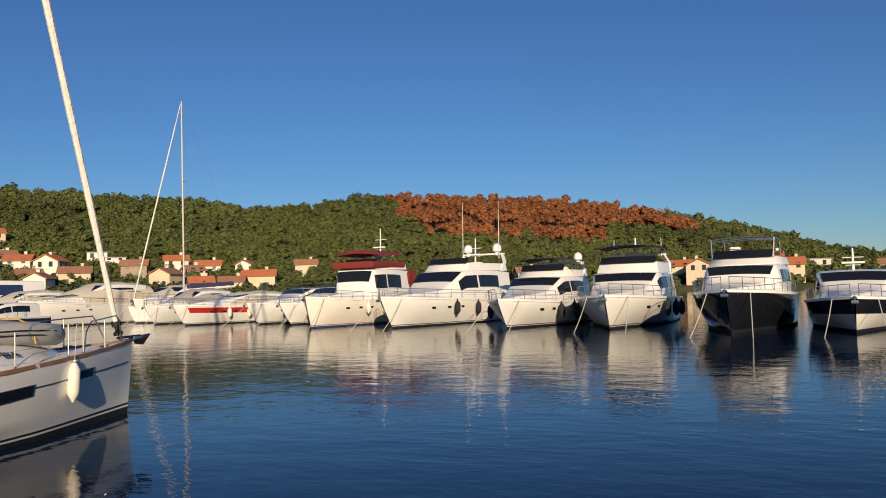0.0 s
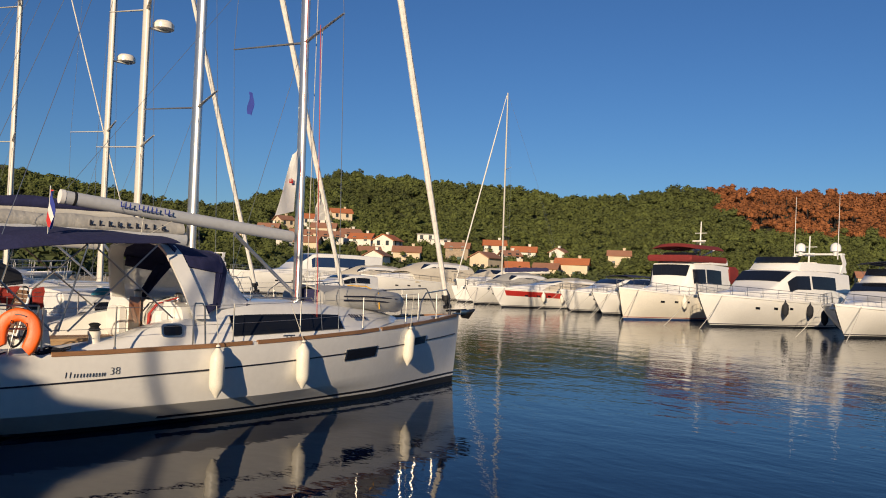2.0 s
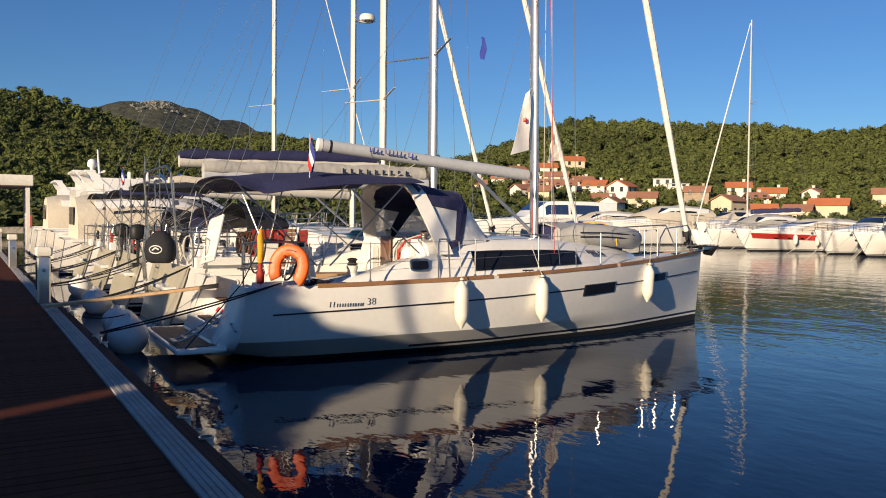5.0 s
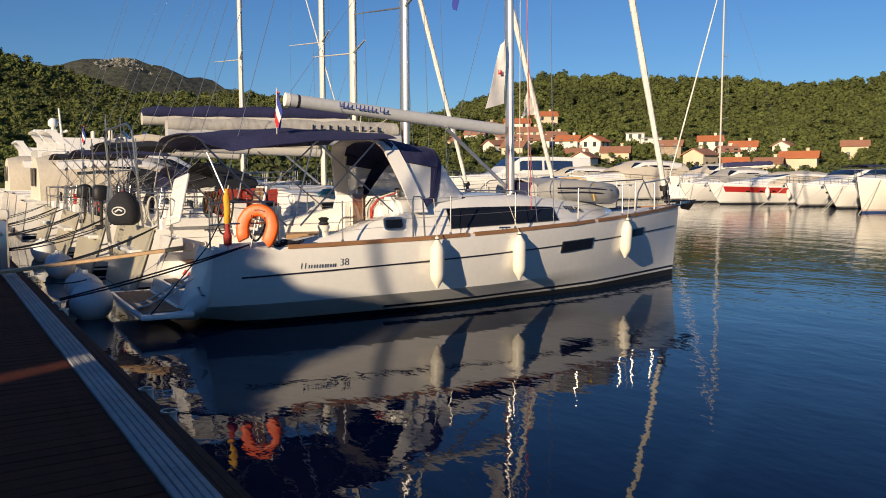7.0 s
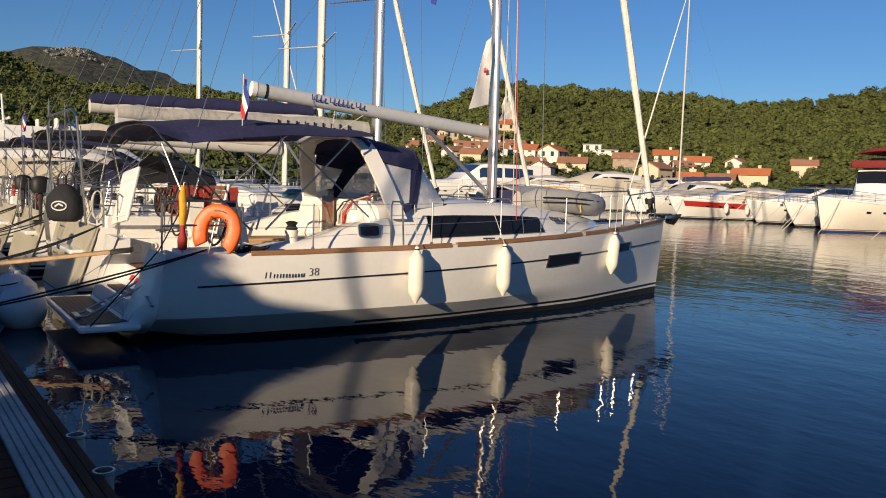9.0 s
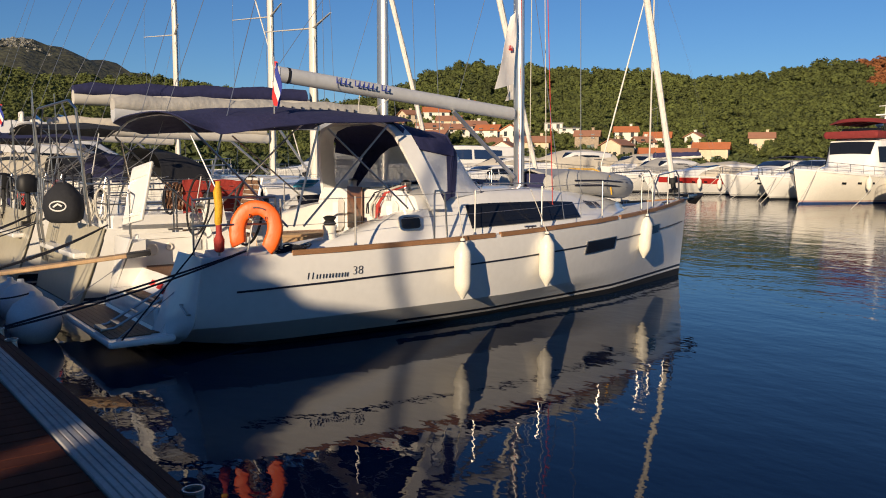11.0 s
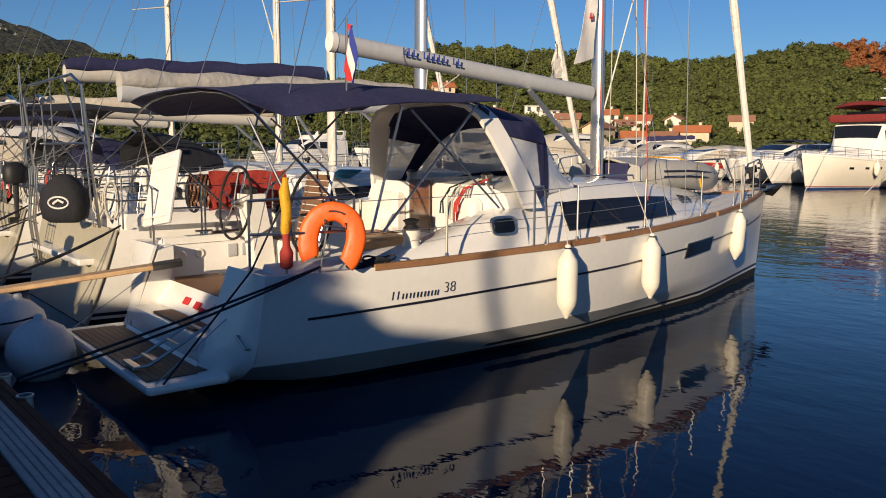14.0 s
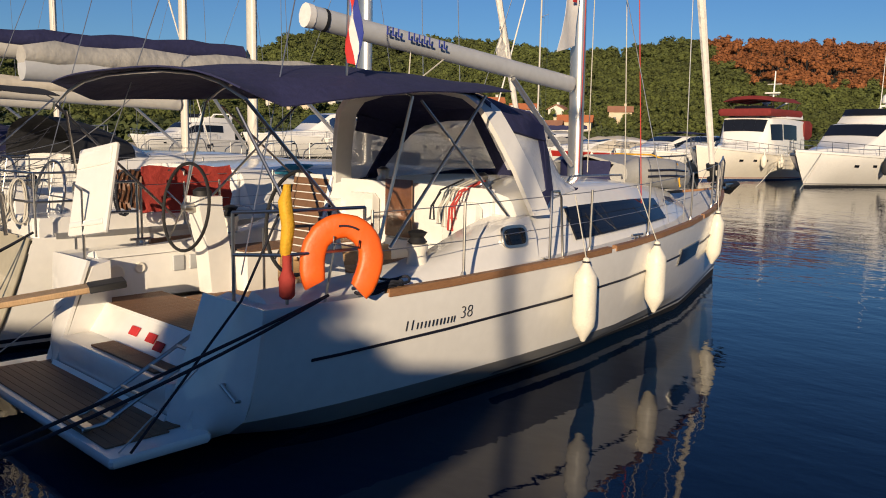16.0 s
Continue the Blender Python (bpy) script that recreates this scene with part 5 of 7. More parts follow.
# ---- loose gear on the yacht ----
def fender(x, y, z_top, length=0.80, r=0.112, tie=None, lean=0.0):
    th = thing("fender", pose(x, y, z_top, 0, lean, 0), "long cream vinyl fender hanging on the yacht's side", "fender", "hull fenders")
    prof = [(0.012, 0.0), (0.03, -0.01), (0.035, -0.06), (0.06, -0.10), (r * 0.93, -0.17), (r, -0.24), (r, -length + 0.22), (r * 0.93, -length + 0.15), (0.06, -length + 0.07), (0.035, -length + 0.03), (0.02, -length)]
    part("fender_body", Shape().lathe(prof, n=18), FENDERW, th, smooth=60)
    s = Shape()
    s.lathe([(0.026, -0.055), (0.037, -0.05), (0.037, -0.035), (0.026, -0.03)], n=10)
    part("eye_band", s, STRIPE, th)
    if tie:
        s = Shape()
        s.tube([(0, 0, -0.02), (tie[0] - x, tie[1] - y, tie[2] - z_top)], 0.006, 5)
        part("fender_line", s, ROPEW, th)


fender(2.06, 3.75, 1.25, tie=(1.87, 3.8, 1.82))
fender(1.86, 5.45, 1.25, tie=(1.66, 5.3, 1.85))
fender(1.13, 8.55, 1.37, 0.78, 0.108, tie=(0.98, 8.7, 2.0), lean=4)

# horseshoe lifebuoy
buoy = thing("horseshoe_lifebuoy", pose(1.82, 1.0, 1.40, -6, 10, 57), "orange horseshoe lifebuoy on the stern rail", "lifebuoy")
s = Shape()
rings = []
for k in range(25):
    f = k / 24
    t = radians(-40 + 260 * f)
    cx, cz = 0.205 * math.cos(t), 0.08 + 0.225 * math.sin(t) * (1.0 if math.sin(t) > 0 else 1.5)
    nx, nz = math.cos(t), math.sin(t) * 0.9
    ln_ = math.hypot(nx, nz)
    # flat fabric-covered foam: a rounded slab with a piped edge and seams
    wd = (0.088 if 0 < k < 24 else 0.078) * (0.94 if k in (6, 12, 18) else 1.0)
    th_ = 0.060 if 0 < k < 24 else 0.05
    row = []
    for j in range(20):
        q = 2 * math.pi * j / 20
        ca, sa = math.cos(q), math.sin(q)
        row.append(Vector((cx + nx / ln_ * wd * math.copysign(abs(ca) ** 0.5, ca), th_ * math.copysign(abs(sa) ** 0.55, sa), cz + nz / ln_ * wd * math.copysign(abs(ca) ** 0.5, ca))))
    rings.append(row)
s.loft(rings)
part("buoy_body", s, ORANGE, buoy, smooth=60)
s = Shape()
s.tube([(0.20 * math.cos(t), -0.076, 0.10 + 0.205 * math.sin(t)) for t in (radians(70 + 40 * k / 6) for k in range(7))], 0.008, 5)
s.tube([(-0.09, -0.08, 0.22), (-0.09, -0.085, 0.17), (0.09, -0.085, 0.17), (0.09, -0.08, 0.22)], 0.007, 5)
part("buoy_strap", s, STRIPE, buoy)
s = Shape()
s.tube([(-0.06, 0.05, 0.2), (-0.06, 0.06, -0.25)], 0.010, 6)
part("buoy_bracket", s, STEEL, buoy)

sling = thing("rescue_sling_bag", pose(1.72, 0.62, 1.22), "yellow rescue sling bag with red foot on rail", "rescue gear")
s = Shape()
s.loft([[Vector((a * wd * 0.58 + 0.020 * math.sin(z * 17), b * (0.030 + 0.010 * math.sin(z * 40)), z)) for a, b in ((1, 0.6), (0.6, 1), (-0.6, 1), (-1, 0.6), (-1, -0.6), (-0.6, -1), (0.6, -1), (1, -0.6))] for z, wd in ((0.28, 0.04), (0.33, 0.06), (0.5, 0.068), (0.66, 0.075), (0.74, 0.05), (0.78, 0.02))])
part("bag", s, YELLOW, sling, smooth=60)
s = Shape()
s.loft([[Vector((a * wd, b * wd, z)) for a, b in ((1, 0.4), (0.4, 1), (-0.4, 1), (-1, 0.4), (-1, -0.4), (-0.4, -1), (0.4, -1), (1, -0.4))] for z, wd in ((0.0, 0.03), (0.02, 0.05), (0.14, 0.055), (0.2, 0.03), (0.3, 0.03))])
part("float", s, REDC, sling, "red float light", smooth=60)

# inflatable dinghy upside down on the foredeck
dg = thing("inflatable_dinghy", pose(0, 0, 1.60), "grey inflatable dinghy stowed upside down on the foredeck", "dinghy")
s = Shape()
path = [(0.56, 6.72), (0.58, 7.3), (0.58, 7.9), (0.50, 8.4), (0.32, 8.8), (0.0, 8.98), (-0.32, 8.8), (-0.50, 8.4), (-0.58, 7.9), (-0.58, 7.3), (-0.56, 6.72)]
pts, rad = [], []
for i in range(31):
    f = i / 30 * 10
    k = min(9, int(f))
    a, b = path[k], path[k + 1]
    x, y = a[0] + (b[0] - a[0]) * (f - k), a[1] + (b[1] - a[1]) * (f - k)
    pts.append((x, y, 0.30 - 0.10 * max(0, (y - 7.8) / 1.2))), rad.append(0.21 if 1 < i < 29 else 0.14)
s.tube(pts, rad, 14)
part("tube", s, PVC, dg, smooth=60)
s = Shape()
rows = []
for i in range(9):
    y = 6.8 + 1.95 * i / 8
    wd = 0.52 * (1 if y < 8 else max(0.08, 1 - ((y - 8) / 0.85) ** 1.6))
    rows.append([Vector((wd * k / 4, y, 0.40 + 0.11 * (1 - abs(k) / 4) - 0.1 * max(0, (y - 7.8) / 1.2))) for k in range(-4, 5)])
s.sheet(rows, 0.03)
part("floor", s, PVC, dg)
for dzz in (-0.03, 0.05):
    s = Shape()
    s.tube([(x * (1 + 0.205 / max(0.3, math.hypot(x, (y - 7.9) if y > 7.9 else 0))) if y > 7.9 else x + (0.208 if x > 0 else -0.208), y + (0.205 * (y - 7.9) / max(0.3, math.hypot(x, y - 7.9)) if y > 7.9 else 0), z + dzz) for x, y, z in pts[2:29]], 0.016, 6, flat=1.0)
    part("rubbing_strake", s, STRIPE, dg)
s = Shape()
s.box((0, 6.78, 0.28), (0.8, 0.05, 0.36), 0.02)
part("transom_board", s, NAVY, dg)
s = Shape()
s.tube([(0.79, 8.0, 0.1), (0.72, 8.02, 0.42), (0.3, 8.05, 0.54), (-0.3, 8.05, 0.54), (-0.75, 8.02, 0.3)], 0.012, 6)
part("lashing", s, YELLOW, dg, "yellow lashing strap")

flag("national_ensign", (1.30, 1.50, 3.40), 0.52, 0.17, (FLAGR, FLAGW, FLAGB), "hanging red, white and blue ensign on a short staff")
s = Shape()
s.tube([(1.28, 1.5, 2.62), (1.30, 1.5, 3.45)], 0.010, 6)
solid("flag_staff", s, STEEL, "thin steel flag staff above the bimini", "pole")
pen = thing("white_pennant", pose(0.02, 6.42, 4.75), "white charter pennant with a small red mark", "flag")
s = Shape()
s.sheet([[Vector((0.03 * math.sin(i + j), -j * 0.09 * (0.25 + i / 5), -i * 0.24 - 0.03 * j)) for j in range(5)] for i in range(6)], 0.004)
part("cloth", s, FLAGW, pen)
s = Shape()
for k in range(3):
    s.box((0.045, -0.11 - 0.03 * k, -0.62), (0.006, 0.018, 0.05 + 0.02 * (k == 1)), 0.002)
s.box((0.045, -0.14, -0.66), (0.006, 0.085, 0.03), 0.002)
part("mark", s, FLAGR, pen)

# mooring lines, gangplank, ball fender
for dx in (0.0, 0.10):
    s = Shape()
    s.tube(arc((1.84, 0.88, 1.23), (1.85 + dx, -1.52, 0.66), 0.02 + dx * 0.3, 14), 0.011, 7)
    solid("stern_mooring_line", s, ROPE, "dark mooring rope from stern cleat to pontoon", "rope", "mooring lines")
s = Shape()
for k in range(4):
    s.tube([(1.78 + 0.055 * math.cos(t) * (1 + 0.25 * k), 1.35 + 0.06 * k + 0.17 * math.sin(t), 1.19 + 0.02 * k + 0.015 * math.sin(3 * t + k)) for t in (2 * math.pi * i / 16 for i in range(16))], 0.011, 6, closed=True)
solid("rope_coil", s, ROPE, "dark rope coiled on the side deck", "rope")
s = Shape()
s.tube([(1.52, 0.70, 1.78), (1.50, 0.40, 1.2), (1.40, -0.36, 0.30)], 0.009, 6)
solid("platform_line", s, ROPE, "thin dark line from stern rail to platform", "rope", "mooring lines")
gp = thing("gangplank", look((-1.42, -2.02, 0.70), (-0.60, 0.55, 1.02)) @ pose(0, 0, 0), "long pale wooden plank from pontoon to stern", "gangplank")
L = (Vector((-0.60, 0.55, 1.02)) - Vector((-1.42, -2.02, 0.70))).length
s = Shape()
s.box((0, 0, -L / 2), (0.24, 0.05, L), 0.01)
part("board", s, PINE, gp)
s = Shape()
s.box((0, 0, -L + 0.13), (0.252, 0.062, 0.30), 0.01)
part("end_cap", s, RUBBER, gp)
ball = thing("ball_fender", pose(-0.62, -0.86, 0.25) @ Matrix.Scale(0.86, 4), "large worn white ball fender floating by pontoon", "fender")
s = Shape()
s.lathe([(0.03, -0.37), (0.14, -0.345), (0.26, -0.27), (0.345, -0.14), (0.37, 0), (0.345, 0.14), (0.26, 0.27), (0.14, 0.345), (0.06, 0.38), (0.05, 0.43), (0.02, 0.44)], n=24)
part("ball", s, BALLW, ball, smooth=70)
s = Shape()
s.tube(arc((0, 0, 0.42), (-0.15, -0.75, 0.38), 0.05), 0.012, 6)
part("ball_line", s, ROPE, ball)


# ---- neighbouring yachts on the pontoon ----
def simple_hood(th, y0, y1, w, z0, z1, canvas, name="sprayhood"):
    """A canvas hood on hoops, with a clear front."""
    s = Shape()
    rows = []
    for i in range(7):
        f = i / 6
        h = z1 - (z1 - z0) * f ** 2.2
        rows.append([Vector((w * math.sin(a) * (1 - 0.12 * f), y0 + (y1 - y0) * f, z0 - 0.02 + (h - z0) * max(0, math.cos(a)) ** 0.55)) for a in (radians(-90 + 15 * k) for k in range(13))])
    s.sheet(rows[:5], 0.012)
    ob = part(name, s, canvas, th, smooth=60)
    s = Shape()
    s.sheet(rows[4:], 0.006)
    part("hood_window", s, VINYL, th)
    return ob


def awning(th, y0, y1, w, z, canvas, name="bimini"):
    s = Shape()
    s.sheet([[Vector((w * k / 6, y0 + (y1 - y0) * i / 8, z + 0.06 * math.sin(math.pi * i / 8) - 0.16 * (abs(k) / 6) ** 2.6 - 0.03 * abs(math.sin(i * 0.8)))) for k in range(-6, 7)] for i in range(9)], 0.012)
    part(name, s, canvas, th, smooth=60)
    for y in (y0 + 0.1, (y0 + y1) / 2, y1 - 0.1):
        for sg in (1, -1):
            q = Shape()
            q.tube([(sg * w * 0.98, (y0 + y1) / 2 - 0.2, z - 1.25), (sg * w, y, z - 0.2), (sg * w * 0.5, y, z - 0.02), (0, y, z + 0.02)], 0.013, 7)
            part("frame_hoop", q, STEEL, th)


def neighbour(x, y0, rz, L, B, fb, mast_y, mast_top, label, cover, canvas, mast_mat=ALU, thick=0.11, boom=None, radar=(), bimini=True, hullm=GEL, stay=True, letters=False, hood=True, furl=1.0, goose=0.0):
    th = thing("sailing_yacht", pose(x, y0, 0, 0, 0, rz), label, "sailing boat", "moored boats")
    H = Hull(L, B, fb + 0.35, fb, SAIL_PLAN, 0.35, (0.0, 0.35), 0.5, 0.87, 0.82)
    hull_parts(th, H, hullm)
    part("transom", H.transom(Shape(), -B, B, 0.0), SHADEDBEIGE, th, "beige-grey transom, darkened for its partial shade")
    part("deck", H.deck(Shape(), 0.28, 1.0), DECKW, th)
    for sg in (1, -1):
        part("side_deck", H.deck(Shape(), 0.0, 0.28, inner=B * 0.30, side=sg), DECKW, th)
    w = B / 2
    cabin(th, H, [(L * 0.28, w * 0.78, w * 0.66, fb + 0.62), (L * 0.42, w * 0.78, w * 0.64, fb + 0.68), (L * 0.55, w * 0.70, w * 0.55, fb + 0.66), (L * 0.68, w * 0.5, w * 0.36, fb + 0.55), (L * 0.76, w * 0.28, w * 0.15, fb + 0.38)], wins=((0.1, 0.3, 0.3, 0.75), (0.36, 0.6, 0.3, 0.75)))
    s = Shape()
    s.box((0, L * 0.14, fb - 0.45), (B * 0.6, L * 0.28, 0.08), 0.02)
    for sg in (1, -1):
        s.box((sg * w * 0.62, L * 0.16, fb - 0.05), (w * 0.34, L * 0.24, 0.45), 0.05)
    s.box((0, L * 0.278, fb + 0.1), (B * 0.62, 0.08, 1.0), 0.03)
    part("cockpit", s, GEL, th)
    for sg in (1, -1):
        q = Shape()
        line = H.sheer_line(sg, 0.02, 0.985, 0, 0, 22)
        q.loft([[p + Vector((sg * 0.012, 0, -0.02)), p + Vector((sg * 0.012, 0, 0.04)), p + Vector((-sg * 0.03, 0, 0.04)), p + Vector((-sg * 0.03, 0, -0.02))] for p in line])
        part("toe_rail", q, ALU, th)
        q = Shape()
        q.lathe([(0.09, 0), (0.075, 0.05), (0.085, 0.15), (0.05, 0.19)], (sg * w * 0.62, L * 0.2, fb + 0.18), 14)
        part("winch", q, RUBBER, th)
        M = Matrix.Translation((sg * w * 0.36, L * 0.085, fb + 0.35)) @ pose(0, 0, 0, 80)
        q = Shape()
        q.tube([M @ Vector((0.4 * math.cos(t), 0.4 * math.sin(t), 0)) for t in (2 * math.pi * k / 26 for k in range(26))], 0.016, 7, closed=True)
        for k in range(4):
            q.tube([M @ Vector((0.4 * math.cos(k * 1.5708), 0.4 * math.sin(k * 1.5708), 0)), M @ Vector((-0.4 * math.cos(k * 1.5708), -0.4 * math.sin(k * 1.5708), 0))], 0.007, 5)
        part("steering_wheel", q, STEEL, th)
        q = Shape()
        q.box((sg * w * 0.36, L * 0.1, fb), (0.3, 0.25, 0.75), 0.04)
        part("helm_pedestal", q, GEL, th)
        q = Shape()
        a, b, c = Vector((sg * 0.5, 0.3, fb)), Vector((sg * w * 0.86, 0.42, fb)), H.at(0.15, H.zs(0.15), sg, -0.06)
        for h in (0.66, 0.36):
            q.tube([a + UP * h, b + UP * h, c + UP * h], 0.013, 7)
        for p in (a, b, c):
            q.tube([p, p + UP * 0.66], 0.013, 7)
        part("pushpit", q, STEEL, th)
    mast_and_boom(th, mast_y, fb + 0.6, mast_top, boom or (0, L * 0.17, fb + 1.95), goose or fb + 1.82, (0.3, 0.6), w * 0.85, (0, L - 0.35, fb + 0.75) if stay else None, w * 0.7, mast_mat, thick, SAIL, w * 0.9, furl=furl)
    e = boom or (0, L * 0.17, fb + 1.95)
    if cover:
        sail_bag(th, e[1], e[2] + 0.10, mast_y - 0.25, (goose or fb + 1.82) + 0.16, cover, 0.27)
    if letters:
        s = Shape()
        for k in range(9):
            y = e[1] + 3.1 + 0.2 * k
            s.box((0.165, y, fb + 2.04), (0.02, 0.04, 0.12), 0.004, pose(0, 0, 0, 0, 0, 0))
            s.box((0.165, y + 0.06, fb + 2.0), (0.02, 0.08, 0.03), 0.004)
        tagged(part("cover_lettering", s, STRIPE, th, "plain dark strokes of sail-cover lettering"), kind="stuff")
    guard_rails(th, H, (0.15, 0.26, 0.38, 0.5, 0.62, 0.74, 0.82))
    pulpit(th, H)
    if hood:
        simple_hood(th, L * 0.25, L * 0.40, w * 0.68, fb + 0.55, fb + 1.32, canvas)
    if bimini:
        awning(th, 0.5, L * 0.23, w * 0.8, fb + 1.75, canvas)
    for z in radar:
        s = Shape()
        s.box((0.0, mast_y + 0.3, z - 0.08), (0.1, 0.6, 0.04), 0.01)
        s.lathe([(0.24, 0), (0.29, 0.03), (0.29, 0.16), (0.22, 0.24), (0.05, 0.26)], (0, mast_y + 0.5, z - 0.05), 18)
        part("radar_dome", s, GEL2, th, "white radar dome on the mast")
    for sg, yy in ((1, 0.25), (-1, 0.25), (1, 0.45), (-1, 0.45)):
        p = H.at(yy, H.zs(yy), sg, 0.13)
        fd = thing("fender", pose(x, y0, 0, 0, 0, rz) @ Matrix.Translation(p + Vector((0, 0, -0.05))), "white vinyl fender between moored yachts", "fender", "hull fenders")
        part("fender_body", Shape().lathe([(0.02, 0), (0.03, -0.06), (0.11, -0.16), (0.115, -0.24), (0.115, -0.58), (0.11, -0.66), (0.03, -0.76), (0.02, -0.8)], n=12), FENDERW, fd, smooth=60)
    for sg in (1, -1):
        a = pose(x, y0, 0, 0, 0, rz) @ Vector((sg * w * 0.85, 0.4, fb + 0.05))
        for k in (0, 1):
            s = Shape()
            s.tube(arc(a, (a.x + sg * 0.7 - 0.4 * k * sg, -1.50 + 0.033 * (a.x - 8.5), 0.64), 0.10 + 0.05 * k), 0.013, 6)
            solid("stern_mooring_line", s, ROPE, "dark mooring rope from stern cleat to pontoon", "rope", "mooring lines")
    return th, H


n2, HB = neighbour(-4.25, 0.10, 1.0, 11.4, 4.0, 1.22, 6.5, 16.2, "white sailing yacht with black hood and grey sail cover", GREYC, DARKC, thick=0.15, boom=(0, 1.0, 3.06), bimini=False, letters=True, hood=False)
neighbour(-8.5, -0.1, 1.0, 11.5, 4.1, 1.25, 7.3, 14.6, "white sailing yacht with navy sail cover and bimini", NAVY, DARKC, MASTW, 0.14, boom=(0, 1.5, 3.62), radar=(9.1,), goose=3.72)
neighbour(-12.75, -0.2, 1.0, 12.2, 4.0, 1.2, 8.2, 18.0, "white sailing yacht with cream sail cover and radar", CREAMC, NAVY, MASTW, 0.13, radar=(9.05,), stay=False)
neighbour(-17.0, -0.4, 1.0, 12.0, 3.9, 1.2, 6.9, 17.5, "white sailing yacht with grey canvas on the boom", GREYC, DARKC, MASTW, 0.12, furl=0.35)

# loose clew of the furled headsail
s = Shape()
s.sheet([[Vector((0.05 * math.sin(2.2 * i + j), 10.18 + 0.05 * i - j * 0.024 * i * (1 + 0.25 * math.sin(j)), 4.75 - 0.19 * i - 0.015 * j)) for j in range(6)] for i in range(6)], 0.006)
part("headsail_clew", s, SAIL, n2, "loose white clew of the furled headsail")

# gear on the nearest neighbour's stern
ob_ = thing("outboard_motor", pose(-3.55, 0.12, 1.26, 0, 0, 52), "outboard motor under a black cover on rail", "outboard motor")
s = Shape()
s.loft([[Vector((a * wx, b * wy, z)) for a, b in ((1, 0.5), (0.6, 1), (-0.6, 1), (-1, 0.5), (-1, -0.5), (-0.6, -1), (0.6, -1), (1, -0.5))] for z, wx, wy in ((0.0, 0.18, 0.1), (0.06, 0.27, 0.15), (0.25, 0.30, 0.18), (0.42, 0.27, 0.17), (0.54, 0.18, 0.12), (0.62, 0.10, 0.07), (0.64, 0.04, 0.03))])
part("cover", s, DARKC, ob_, smooth=60)
s = Shape()
for dx in (-0.09, 0.05):
    s.tube([(dx, -0.06, 0.50), (dx - 0.01, -0.05, 0.74), (dx + 0.04, -0.02, 0.86), (dx + 0.10, 0.02, 0.76), (dx + 0.10, 0.04, 0.52)], 0.014, 7)
part("carrying_strap", s, ROPE, ob_)
s = Shape()
s.tube([(0.13 * math.cos(t), -0.186, 0.27 + 0.075 * math.sin(t)) for t in (2 * math.pi * k / 20 for k in range(20))], 0.012, 6, closed=True)
s.tube([(-0.07, -0.188, 0.255), (0.0, -0.19, 0.305), (0.07, -0.188, 0.27)], 0.016, 6)
part("oval_mark", s, FLAGW, ob_, "plain white oval mark")
cl = thing("red_towel", pose(-2.38, 0, 0), "red cloth drying on the yacht's guard rail", "cloth")
for k, (y0, y1, z0, z1, m_) in enumerate(((1.35, 1.62, 1.48, 1.90, MAHOG), (1.62, 2.75, 1.42, 1.94, REDC))):
    s = Shape()
    s.sheet([[Vector((0.03 * math.sin(3.0 * j + 2 * i + k), y0 + (y1 - y0) * j / 10, z1 + (z0 - z1) * i / 6 + 0.015 * math.sin(j * 1.3))) for j in range(11)] for i in range(7)], 0.008)
    part("cloth", s, m_, cl, smooth=70)
for k, (xx, yy, zz, c, nm) in enumerate(((-2.42, 1.42, 1.9, ROPE, "dark rope coil hung on the guard rail"), (-5.3, 0.45, 1.85, ROPEW, "pale rope coil hung on the stern rail"), (-2.9, 0.52, 1.82, ROPEW, "pale rope coil hung on the stern rail"), (-7.1, 0.4, 1.9, ROPEW, "pale rope coil hung on the stern rail"), (-5.9, 0.5, 1.9, ROPER, "red rope coil hung on the stern rail"), (-9.6, 0.3, 1.9, ROPE, "dark rope coil hung on the guard rail"))):
    s = Shape()
    for j in range(4):
        s.tube([(xx + 0.05 * math.sin(j), yy + (0.07 + 0.01 * j) * math.sin(t), zz - 0.25 + 0.24 * math.cos(t)) for t in (2 * math.pi * i / 18 for i in range(18))], 0.011, 6, closed=True)
    solid("rope_coil", s, c, nm, "rope")
s = Shape()
for j in range(7):
    s.tube([(-3.0 + 0.22 * math.cos(t) + 0.05 * j, 4.0 + 0.15 * math.sin(t), 1.80 + 0.02 * j) for t in (2 * math.pi * i / 14 for i in range(14))], 0.013, 6, closed=True)
solid("rope_heap", s, ROPEB, "turquoise rope heaped on the cabin roof", "rope")
s = Shape()
for x in (-5.9, -2.65):
    s.tube([(x, 0.3, 1.25), (x + 0.05, 0.15, 3.0), (x + (0.4 if x < -4 else -0.4), 0.15, 3.15)], 0.02, 8)
s.tube([(-5.5, 0.15, 3.15), (-3.05, 0.15, 3.15)], 0.02, 8)
s.tube([(-5.6, 0.3, 2.3), (-2.8, 0.3, 2.3)], 0.014, 8)
s.tube([(-5.88, 0.2, 2.2), (-5.0, 0.15, 3.13)], 0.012, 7)
s.tube([(-2.67, 0.2, 2.2), (-3.5, 0.15, 3.13)], 0.012, 7)
solid("stern_gantry", s, STEEL, "stainless tube gantry over the yacht's stern", "gantry")


